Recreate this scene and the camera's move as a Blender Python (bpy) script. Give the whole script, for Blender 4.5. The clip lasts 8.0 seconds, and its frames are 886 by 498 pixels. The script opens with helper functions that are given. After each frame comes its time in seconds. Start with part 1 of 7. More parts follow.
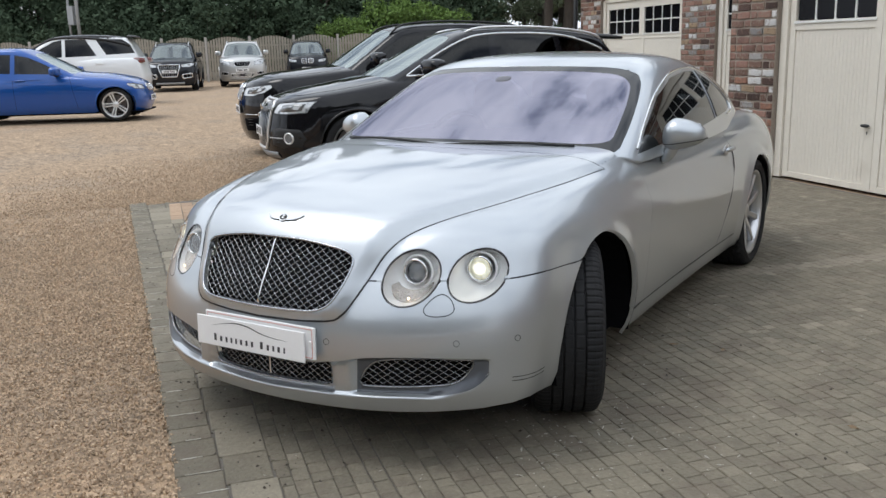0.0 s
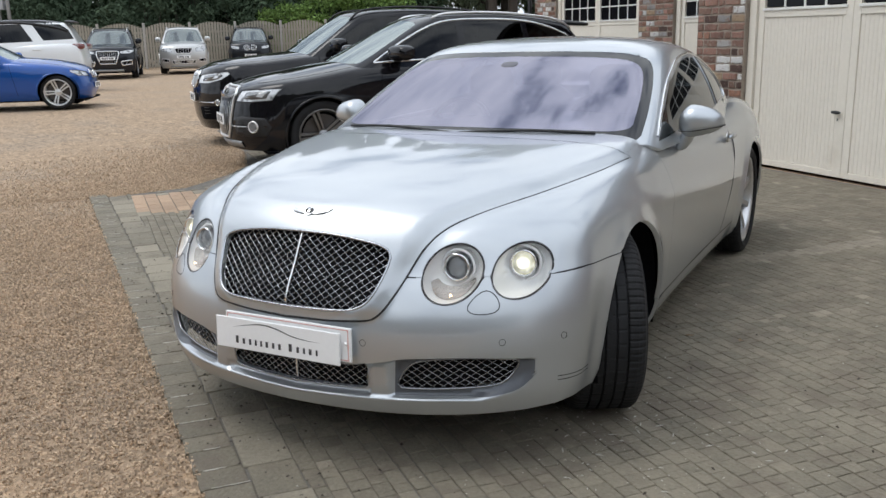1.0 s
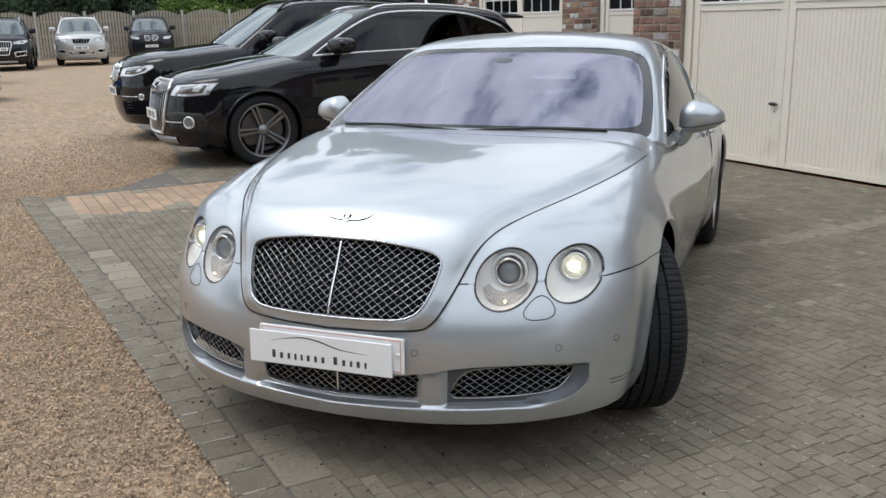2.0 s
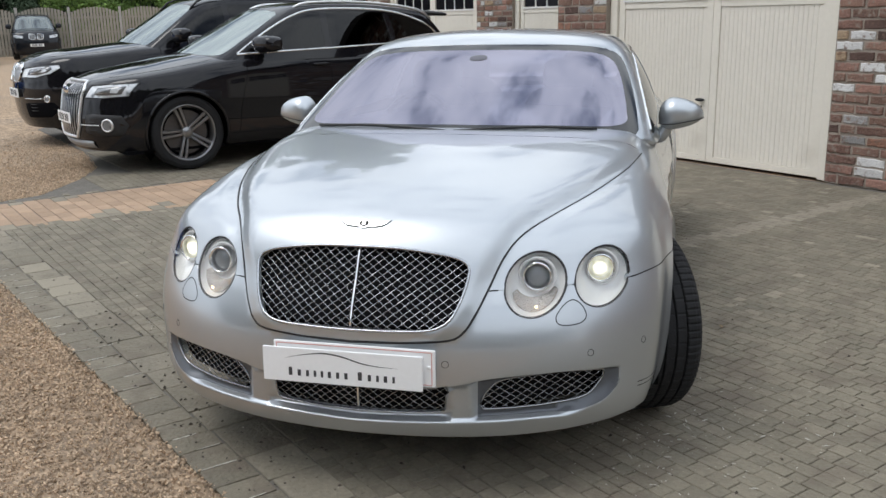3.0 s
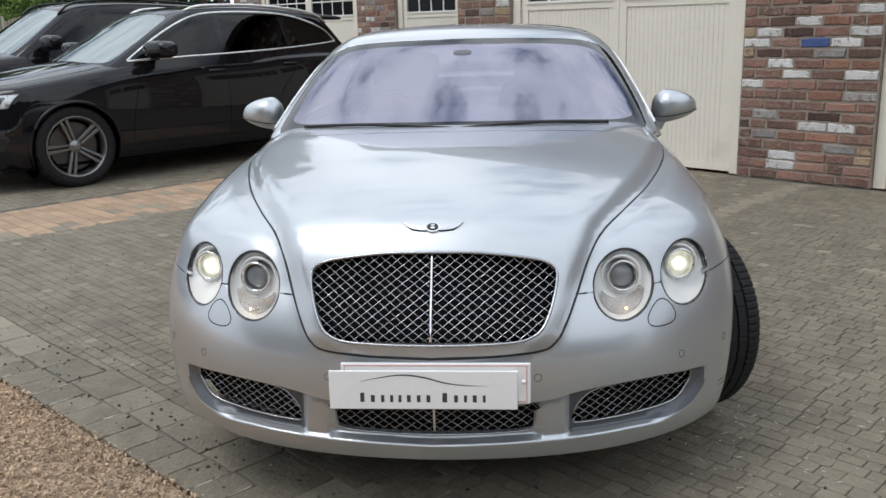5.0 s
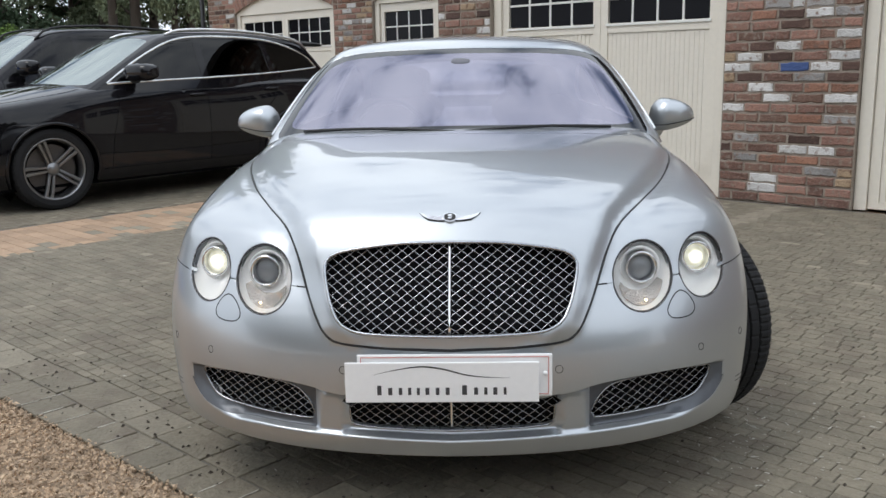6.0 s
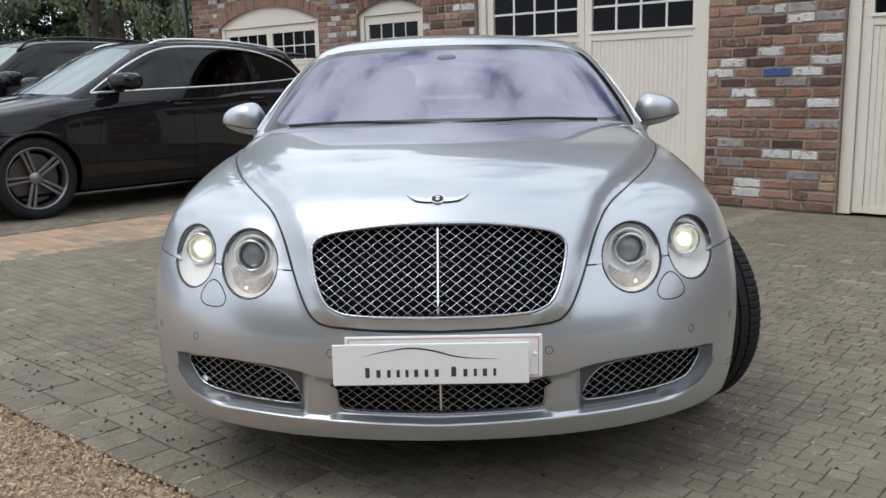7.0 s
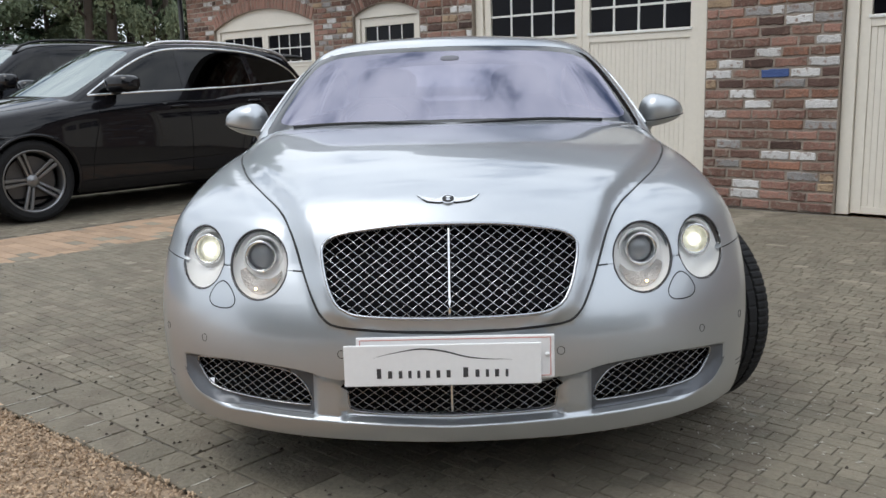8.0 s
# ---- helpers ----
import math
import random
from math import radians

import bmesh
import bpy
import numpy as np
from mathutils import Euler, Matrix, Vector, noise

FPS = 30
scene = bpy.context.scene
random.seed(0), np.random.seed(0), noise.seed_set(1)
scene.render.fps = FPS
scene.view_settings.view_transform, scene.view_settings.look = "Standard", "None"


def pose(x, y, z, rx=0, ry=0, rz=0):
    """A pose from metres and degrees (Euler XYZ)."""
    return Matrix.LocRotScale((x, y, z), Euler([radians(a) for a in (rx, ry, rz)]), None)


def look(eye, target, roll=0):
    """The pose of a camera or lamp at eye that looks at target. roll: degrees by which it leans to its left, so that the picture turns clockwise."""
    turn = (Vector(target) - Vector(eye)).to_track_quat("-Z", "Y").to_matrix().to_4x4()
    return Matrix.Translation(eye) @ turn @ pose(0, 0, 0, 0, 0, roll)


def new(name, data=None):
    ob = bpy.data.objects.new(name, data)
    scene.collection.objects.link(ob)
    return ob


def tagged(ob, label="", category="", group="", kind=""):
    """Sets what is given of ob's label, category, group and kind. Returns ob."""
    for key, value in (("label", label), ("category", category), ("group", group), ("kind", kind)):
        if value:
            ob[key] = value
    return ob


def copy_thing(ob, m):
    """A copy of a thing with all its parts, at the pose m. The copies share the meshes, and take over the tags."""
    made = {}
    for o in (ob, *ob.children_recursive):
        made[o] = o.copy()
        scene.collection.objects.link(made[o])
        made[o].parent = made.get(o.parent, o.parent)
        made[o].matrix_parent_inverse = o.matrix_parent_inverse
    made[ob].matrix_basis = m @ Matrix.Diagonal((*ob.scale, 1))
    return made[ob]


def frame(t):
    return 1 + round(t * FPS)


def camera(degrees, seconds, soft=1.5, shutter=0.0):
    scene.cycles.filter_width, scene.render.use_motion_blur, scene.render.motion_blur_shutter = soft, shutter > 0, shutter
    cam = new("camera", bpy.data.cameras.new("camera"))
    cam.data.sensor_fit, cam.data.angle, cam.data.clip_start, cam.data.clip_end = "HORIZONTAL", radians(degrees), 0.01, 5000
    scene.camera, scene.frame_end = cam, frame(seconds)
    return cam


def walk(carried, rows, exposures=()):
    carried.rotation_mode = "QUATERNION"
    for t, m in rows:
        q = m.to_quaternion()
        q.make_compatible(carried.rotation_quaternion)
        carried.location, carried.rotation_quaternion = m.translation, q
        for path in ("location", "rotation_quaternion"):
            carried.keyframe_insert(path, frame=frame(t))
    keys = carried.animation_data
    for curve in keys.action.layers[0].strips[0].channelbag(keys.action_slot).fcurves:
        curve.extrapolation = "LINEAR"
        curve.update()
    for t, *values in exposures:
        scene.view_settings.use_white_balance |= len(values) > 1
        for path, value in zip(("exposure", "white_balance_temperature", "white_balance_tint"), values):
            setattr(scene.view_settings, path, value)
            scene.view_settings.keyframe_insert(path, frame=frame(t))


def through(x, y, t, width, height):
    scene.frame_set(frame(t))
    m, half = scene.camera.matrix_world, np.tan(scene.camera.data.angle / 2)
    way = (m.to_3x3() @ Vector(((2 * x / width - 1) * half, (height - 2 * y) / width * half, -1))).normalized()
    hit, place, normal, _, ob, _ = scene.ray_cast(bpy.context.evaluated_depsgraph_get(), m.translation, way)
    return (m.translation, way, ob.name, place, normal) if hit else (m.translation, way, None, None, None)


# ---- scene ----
cam = camera(53.2, 8.0)
PATH = [
    (0, (2.208, -1.853, 1.457), (1.18, -0.195, 1.015), -1.5),
    (0.5, (2.029, -1.875, 1.44), (1.054, -0.19, 0.984), -1.4),
    (1, (1.829, -1.88, 1.448), (0.921, -0.162, 0.977), -1.3),
    (1.5, (1.615, -1.93, 1.458), (0.798, -0.17, 0.975), -1.3),
    (1.7, (1.512, -1.968, 1.468), (0.734, -0.191, 0.982), -1.3),
    (2.8, (0.989, -2.0, 1.5), (0.471, -0.137, 0.989), -0.8),
    (3, (0.93, -1.996, 1.484), (0.442, -0.123, 0.98), -1.1),
    (3.5, (0.701, -2.015, 1.491), (0.328, -0.117, 0.982), -1.1),
    (4, (0.502, -2.017, 1.504), (0.222, -0.104, 0.992), -1.1),
    (4.5, (0.329, -1.906, 1.479), (0.125, 0.015, 0.963), -1.1),
    (4.7, (0.286, -1.88, 1.46), (0.101, 0.045, 0.95), -1.3),
    (5.8, (0.123, -1.85, 1.298), (0.01, 0.102, 0.875), -1.4),
    (6, (0.099, -1.853, 1.282), (0.003, 0.102, 0.872), -1.2),
    (6.5, (0.093, -1.859, 1.214), (0.014, 0.103, 0.834), -1.3),
    (7, (0.09, -1.851, 1.179), (0.027, 0.114, 0.808), -1.4),
    (7.5, (0.065, -1.847, 1.164), (0.01, 0.118, 0.796), -1.5),
    (8, (0.043, -1.845, 1.173), (-0.006, 0.121, 0.807), -1.5),
]
walk(cam, [(t, look(eye, target, roll)) for t, eye, target, roll in PATH])

# ---- world, sun ----
world = bpy.data.worlds.new("sky")
scene.world = world
world.use_nodes = True
wn, wl = world.node_tree.nodes, world.node_tree.links
sky = wn.new("ShaderNodeTexSky")
sky.sky_type, sky.sun_disc = "NISHITA", False
sky.sun_elevation, sky.sun_rotation = radians(63), radians(244)
sky.air_density, sky.dust_density = 1.2, 3.0
coord = wn.new("ShaderNodeTexCoord")
stretch = wn.new("ShaderNodeMapping")
stretch.inputs["Scale"].default_value, stretch.inputs["Location"].default_value = (1.5, 1.5, 2.2), (3.3, 1.7, 0.4)
puffs = wn.new("ShaderNodeTexNoise")
puffs.inputs["Scale"].default_value, puffs.inputs["Detail"].default_value, puffs.inputs["Roughness"].default_value = 4.2, 6, 0.55
cover = wn.new("ShaderNodeValToRGB")
cover.color_ramp.elements[0].position, cover.color_ramp.elements[1].position = 0.30, 0.46
tone = wn.new("ShaderNodeValToRGB")
tone.color_ramp.elements[0].color, tone.color_ramp.elements[1].color = (8.0, 8.9, 10.5, 1), (13.0, 13.9, 14.9, 1)
tone.color_ramp.elements[0].position, tone.color_ramp.elements[1].position = 0.36, 0.60
mix = wn.new("ShaderNodeMix")
mix.data_type = "RGBA"
wl.new(coord.outputs["Generated"], stretch.inputs["Vector"])
wl.new(stretch.outputs[0], puffs.inputs["Vector"])
wl.new(puffs.outputs[0], cover.inputs[0])
wl.new(puffs.outputs[0], tone.inputs[0])
wl.new(cover.outputs[0], mix.inputs["Factor"])
wl.new(sky.outputs[0], mix.inputs["A"])
wl.new(tone.outputs[0], mix.inputs["B"])
back = wn["Background"]
back.inputs["Strength"].default_value = 0.116
# an overcast sky is brighter overhead than at the horizon
part_z, lift, grey_sky = wn.new("ShaderNodeSeparateXYZ"), wn.new("ShaderNodeMapRange"), wn.new("ShaderNodeMix")
lift.inputs["To Min"].default_value, lift.inputs["To Max"].default_value = 0.80, 1.02
grey_sky.data_type, grey_sky.blend_type = "RGBA", "MULTIPLY"
grey_sky.inputs["Factor"].default_value = 1.0
wl.new(coord.outputs["Generated"], part_z.inputs[0])
wl.new(part_z.outputs["Z"], lift.inputs["Value"])
wl.new(mix.outputs["Result"], grey_sky.inputs["A"])
wl.new(lift.outputs[0], grey_sky.inputs["B"])
wl.new(grey_sky.outputs["Result"], back.inputs["Color"])
sun = new("sun", bpy.data.lights.new("sun", "SUN"))
sun.data.energy, sun.data.angle, sun.data.color = 1.2, radians(30), (1.0, 0.985, 0.955)
sun.matrix_world = look((-5.0, -2.4, 11), (0, 0, 0))

# ---- materials ----
def material(name, color, rough=0.6, metal=0.0, vary=0.12, scale=8.0, bump=0.0, bump_scale=60.0, coat=0.0, stain=None, by_object=0.0, by_island=0.0, spec=0.5, coat_ior=1.5, coat_rough=0.03, stones=0.0):
    """A surface with variation at two scales, an optional fine relief, and an optional change from piece to piece."""
    m = bpy.data.materials.new(name)
    m.use_nodes = True
    n, l = m.node_tree.nodes, m.node_tree.links
    p = n["Principled BSDF"]
    p.inputs["Roughness"].default_value, p.inputs["Metallic"].default_value = rough, metal
    p.inputs["Coat Weight"].default_value, p.inputs["Coat Roughness"].default_value = coat, coat_rough
    p.inputs["Coat IOR"].default_value = coat_ior
    p.inputs["Specular IOR Level"].default_value = spec
    tc = n.new("ShaderNodeTexCoord")
    big, fine = n.new("ShaderNodeTexNoise"), n.new("ShaderNodeTexNoise")
    big.inputs["Scale"].default_value, big.inputs["Detail"].default_value = scale * 0.25, 4
    fine.inputs["Scale"].default_value, fine.inputs["Detail"].default_value = scale * 4, 6
    place = tc.outputs["Object"]
    if by_object:                                   # no two pieces wear the same marks
        who, far, shift = n.new("ShaderNodeObjectInfo"), n.new("ShaderNodeMath"), n.new("ShaderNodeVectorMath")
        far.operation, far.inputs[1].default_value = "MULTIPLY", 91.0
        l.new(who.outputs["Random"], far.inputs[0])
        l.new(place, shift.inputs[0]), l.new(far.outputs[0], shift.inputs[1])
        place = shift.outputs[0]
    for t in (big, fine):
        l.new(place, t.inputs["Vector"])
    add = n.new("ShaderNodeMath")
    add.operation = "ADD"
    l.new(big.outputs[0], add.inputs[0]), l.new(fine.outputs[0], add.inputs[1])
    last = add.outputs[0]
    for wanted, node, out in ((by_object, "ShaderNodeObjectInfo", "Random"), (by_island, "ShaderNodeNewGeometry", "Random Per Island")):
        if wanted:
            one, mul, sub = n.new(node), n.new("ShaderNodeMath"), n.new("ShaderNodeMath")
            mul.operation, mul.inputs[1].default_value = "MULTIPLY_ADD", wanted
            mul.inputs[2].default_value = -0.5 * wanted
            l.new(one.outputs[out], mul.inputs[0])
            sub.operation = "ADD"
            l.new(last, sub.inputs[0]), l.new(mul.outputs[0], sub.inputs[1])
            last = sub.outputs[0]
    grade = n.new("ShaderNodeMapRange")
    grade.inputs["From Min"].default_value, grade.inputs["From Max"].default_value = 0.55, 1.45
    grade.inputs["To Min"].default_value, grade.inputs["To Max"].default_value = 1 - vary, 1 + vary
    l.new(last, grade.inputs["Value"])
    hue = n.new("ShaderNodeMix")
    hue.data_type, hue.blend_type, hue.inputs["Factor"].default_value = "RGBA", "MULTIPLY", 1.0
    hue.inputs["A"].default_value = (*color, 1)
    l.new(grade.outputs[0], hue.inputs["B"])
    out = hue.outputs["Result"]
    if stain:
        other, where, span = n.new("ShaderNodeMix"), n.new("ShaderNodeTexNoise"), n.new("ShaderNodeMapRange")
        other.data_type = "RGBA"
        where.inputs["Scale"].default_value, where.inputs["Detail"].default_value = stain[1], 5
        l.new(place, where.inputs["Vector"])
        span.inputs["From Min"].default_value, span.inputs["From Max"].default_value = stain[2], stain[2] + 0.12
        span.inputs["To Max"].default_value = stain[3] if len(stain) > 3 else 0.8
        l.new(where.outputs[0], span.inputs["Value"]), l.new(span.outputs[0], other.inputs["Factor"])
        l.new(out, other.inputs["A"])
        other.inputs["B"].default_value = (*stain[0], 1)
        out = other.outputs["Result"]
    if stones:                                      # each small stone has its own tone, in patches of coarser and finer ones
        for size, depth in ((stones, 0.75), (stones * 0.28, 0.30)):
            cell, tone_, mul_ = n.new("ShaderNodeTexVoronoi"), n.new("ShaderNodeMapRange"), n.new("ShaderNodeMix")
            cell.inputs["Scale"].default_value = size
            l.new(place, cell.inputs["Vector"])
            grey = n.new("ShaderNodeSeparateColor")
            l.new(cell.outputs["Color"], grey.inputs[0]), l.new(grey.outputs[0], tone_.inputs["Value"])
            tone_.inputs["To Min"].default_value, tone_.inputs["To Max"].default_value = 1 - depth * 0.5, 1 + depth * 0.5
            mul_.data_type, mul_.blend_type, mul_.inputs["Factor"].default_value = "RGBA", "MULTIPLY", 1.0
            l.new(out, mul_.inputs["A"]), l.new(tone_.outputs[0], mul_.inputs["B"])
            out = mul_.outputs["Result"]
    l.new(out, p.inputs["Base Color"])
    if bump:
        grain, relief = n.new("ShaderNodeTexNoise"), n.new("ShaderNodeBump")
        grain.inputs["Scale"].default_value, grain.inputs["Detail"].default_value = bump_scale, 6
        l.new(place, grain.inputs["Vector"])
        relief.inputs["Strength"].default_value, relief.inputs["Distance"].default_value = bump, 0.01
        l.new(grain.outputs[0], relief.inputs["Height"]), l.new(relief.outputs[0], p.inputs["Normal"])
    return m


def glass(name, tint, gloss=(1, 1, 1), through=0.55, ior=1.45, rough=0.0):
    """A tinted pane: what is behind shows through the tint, and it mirrors by its angle."""
    m = bpy.data.materials.new(name)
    m.use_nodes = True
    n, l = m.node_tree.nodes, m.node_tree.links
    n.remove(n["Principled BSDF"])
    clear, shine, blend, angle = n.new("ShaderNodeBsdfTransparent"), n.new("ShaderNodeBsdfGlossy"), n.new("ShaderNodeMixShader"), n.new("ShaderNodeFresnel")
    clear.inputs["Color"].default_value = (*(c * through for c in tint), 1)
    shine.inputs["Color"].default_value, shine.inputs["Roughness"].default_value = (*gloss, 1), rough
    angle.inputs["IOR"].default_value = ior
    l.new(angle.outputs[0], blend.inputs[0]), l.new(clear.outputs[0], blend.inputs[1]), l.new(shine.outputs[0], blend.inputs[2])
    l.new(blend.outputs[0], n["Material Output"].inputs["Surface"])
    return m


def glow(name, color, strength, uneven=0.0):
    m = bpy.data.materials.new(name)
    m.use_nodes = True
    p = m.node_tree.nodes["Principled BSDF"]
    p.inputs["Base Color"].default_value = (*color, 1)
    p.inputs["Emission Color"].default_value, p.inputs["Emission Strength"].default_value = (*color, 1), strength
    if uneven:                                      # the fluted lens breaks the light up
        n, l = m.node_tree.nodes, m.node_tree.links
        flute, span, tc = n.new("ShaderNodeTexNoise"), n.new("ShaderNodeMapRange"), n.new("ShaderNodeTexCoord")
        flute.inputs["Scale"].default_value, flute.inputs["Detail"].default_value = 55.0, 3
        span.inputs["From Min"].default_value, span.inputs["From Max"].default_value = 0.35, 0.65
        span.inputs["To Min"].default_value, span.inputs["To Max"].default_value = strength * (1 - uneven), strength * (1 + uneven)
        l.new(tc.outputs["Object"], flute.inputs["Vector"]), l.new(flute.outputs[0], span.inputs["Value"])
        l.new(span.outputs[0], p.inputs["Emission Strength"])
    return m


SILVER = material("silver_paint", (0.50, 0.528, 0.555), 0.37, 0.82, 0.012, 30, coat=1.0, coat_ior=1.6)
BLACK_PAINT = material("black_paint", (0.0085, 0.0082, 0.0100), 0.5, 0.0, 0.15, 20, coat=1.0, spec=0.0, coat_ior=1.44, coat_rough=0.04)
GREY_PAINT = material("dark_grey_paint", (0.010, 0.012, 0.016), 0.4, 0.0, 0.1, 20, coat=0.8, spec=0.0)
BLUE_PAINT = material("blue_paint", (0.008, 0.075, 0.32), 0.35, 0.2, 0.04, 20, coat=1.0, spec=0.2)
WHITE_PAINT = material("white_paint", (0.75, 0.76, 0.76), 0.35, 0.0, 0.03, 20, coat=1.0)
PALE_PAINT = material("pale_silver_paint", (0.5, 0.5, 0.49), 0.35, 0.6, 0.03, 20, coat=1.0)
# silver bumper recess with its shade put into a dark grey colour
RECESS_SHADE = material("recess_shade_grey", (0.115, 0.122, 0.135), 0.38, 0.35, 0.06, 30)
CHROME = material("chrome", (0.78, 0.78, 0.78), 0.06, 1.0, 0.02, 20)
SATIN = material("satin_aluminium", (0.80, 0.80, 0.80), 0.35, 0.7, 0.03, 20)
ALLOY = material("alloy", (0.60, 0.60, 0.61), 0.28, 0.9, 0.05, 30)
RUBBER = material("rubber", (0.017, 0.017, 0.018), 0.75, 0.0, 0.25, 12, bump=0.15, bump_scale=300, spec=0.25)
BLACK = material("black_plastic", (0.012, 0.012, 0.013), 0.55, 0.0, 0.2, 20)
# near-black for hidden linings, and for sheets that stand in for shade
VOID = material("lining_and_shade_black", (0.005, 0.005, 0.006), 0.9, 0.0, 0.2, 10, spec=0.05)
FRIT = material("black_glass_border", (0.008, 0.008, 0.009), 0.06, 0.0, 0.1, 10)
SCREEN = glass("windscreen_glass", (0.78, 0.74, 0.88), (0.80, 0.78, 0.93), 0.32, 4.2)
PANE = glass("dark_glass", (0.40, 0.44, 0.45), (1, 1, 1), 0.18, 1.5)
SMOKED = glass("smoked_glass", (0.25, 0.25, 0.27), (1, 1, 1), 0.15, 1.45)
LENS = glass("lamp_glass", (1, 1, 1), (1, 1, 1), 0.96, 1.35)
HIDE = material("cream_leather", (0.30, 0.27, 0.23), 0.6, 0.0, 0.1, 20)
TRIM = material("dark_trim", (0.03, 0.028, 0.03), 0.6, 0.0, 0.2, 20)
PLATE = material("white_plate", (0.88, 0.88, 0.88), 0.35, 0.0, 0.03, 20)
INK = material("dark_print", (0.015, 0.015, 0.018), 0.5, 0.0, 0.1, 20)
PINK = material("pale_red_print", (0.62, 0.25, 0.22), 0.5, 0.0, 0.1, 20)
GRAVEL = material("gravel", (0.338, 0.242, 0.157), 0.9, 0.0, 0.30, 40, bump=1.0, bump_scale=38, stain=((0.295, 0.225, 0.160), 0.9, 0.5, 0.7), stones=42.0)
PEBBLE = material("pebbles", (0.45, 0.335, 0.23), 0.85, 0.0, 0.32, 30, by_island=1.2)
BED = material("jointing_sand", (0.135, 0.122, 0.104), 0.95, 0.0, 0.3, 30, bump=0.6, bump_scale=120)
SETT = material("grey_paving_blocks", (0.170, 0.149, 0.110), 0.85, 0.0, 0.28, 16, bump=0.9, bump_scale=60, by_object=0.45, by_island=0.45, stain=((0.132, 0.106, 0.080), 7.0, 0.50, 0.55))
STRIP = material("pale_paving_blocks", (0.245, 0.215, 0.165), 0.85, 0.0, 0.25, 16, bump=0.6, bump_scale=80, by_island=0.4)
BUFF = material("buff_paving_blocks", (0.205, 0.180, 0.135), 0.85, 0.0, 0.30, 16, bump=0.5, bump_scale=90, by_object=0.6, by_island=0.6)
ORANGE = material("terracotta_paving_blocks", (0.345, 0.238, 0.158), 0.85, 0.0, 0.22, 16, bump=0.5, bump_scale=90, by_object=0.7, by_island=0.7)
CREAM = material("cream_painted_wood", (0.765, 0.715, 0.625), 0.5, 0.0, 0.05, 6, bump=0.06, bump_scale=40, stain=((0.5, 0.45, 0.37), 1.4, 0.62, 0.35))
MORTAR = material("lime_mortar", (0.315, 0.265, 0.22), 0.95, 0.0, 0.3, 20, bump=0.8, bump_scale=80)
BRICK_RED = material("red_brick", (0.235, 0.130, 0.100), 0.9, 0.0, 0.50, 14, bump=1.0, bump_scale=50, by_object=0.9, by_island=0.9, stain=((0.25, 0.20, 0.165), 26, 0.54, 0.75))
BRICK_ORANGE = material("orange_brick", (0.275, 0.140, 0.095), 0.9, 0.0, 0.45, 14, bump=1.0, bump_scale=50, by_object=0.6, by_island=0.6, stain=((0.18, 0.12, 0.095), 24, 0.53, 0.8))
BRICK_BROWN = material("brown_brick", (0.205, 0.120, 0.090), 0.9, 0.0, 0.45, 18, bump=0.9, bump_scale=60, by_object=0.6, by_island=0.6, stain=((0.28, 0.23, 0.19), 28, 0.54, 0.8))
BRICK_TAN = material("tan_brick", (0.36, 0.26, 0.17), 0.9, 0.0, 0.4, 20, bump=0.9, bump_scale=60, by_object=0.5, stain=((0.16, 0.09, 0.06), 16, 0.55, 0.8))
BRICK_DARK = material("burnt_brick", (0.085, 0.05, 0.04), 0.9, 0.0, 0.4, 14, bump=0.8, bump_scale=70, by_object=0.8, stain=((0.20, 0.13, 0.10), 26, 0.58, 0.7))
BRICK_WHITE = material("whitewashed_brick", (0.60, 0.585, 0.57), 0.85, 0.0, 0.22, 20, bump=0.9, bump_scale=60, by_object=0.5, by_island=0.5, stain=((0.23, 0.155, 0.12), 24, 0.555, 0.9))
BRICK_GREY = material("greyed_brick", (0.30, 0.285, 0.275), 0.9, 0.0, 0.35, 20, bump=0.9, bump_scale=60, by_object=0.6, stain=((0.22, 0.13, 0.095), 22, 0.53, 0.85))
BRICK_BLUE = material("blue_painted_brick", (0.05, 0.09, 0.24), 0.7, 0.0, 0.2, 20, bump=0.8, bump_scale=60)
ROOF = material("dark_roof_tiles", (0.040, 0.037, 0.035), 0.8, 0.0, 0.3, 8, bump=0.5, bump_scale=20)
FENCE = material("weathered_fence_wood", (0.252, 0.228, 0.187), 0.9, 0.0, 0.3, 8, bump=0.5, bump_scale=40, by_island=0.8)
BARK = material("bark", (0.06, 0.048, 0.038), 0.95, 0.0, 0.4, 10, bump=1.0, bump_scale=20)
LEAF = material("leaves", (0.060, 0.098, 0.038), 0.7, 0.0, 0.45, 2, by_island=1.0, spec=0.12)
LEAF_DARK = material("dark_leaves", (0.056, 0.080, 0.050), 0.85, 0.0, 0.35, 2, by_island=0.7, spec=0.03)
LEAF_PALE = material("grey_green_leaves", (0.185, 0.222, 0.140), 0.8, 0.0, 0.40, 2, by_island=0.8, spec=0.08)
LEAF_LIGHT = material("light_leaves", (0.12, 0.19, 0.05), 0.7, 0.0, 0.4, 2, by_island=1.0, spec=0.12)
METAL_GREY = material("galvanised_metal", (0.35, 0.36, 0.37), 0.5, 0.6, 0.1, 10)

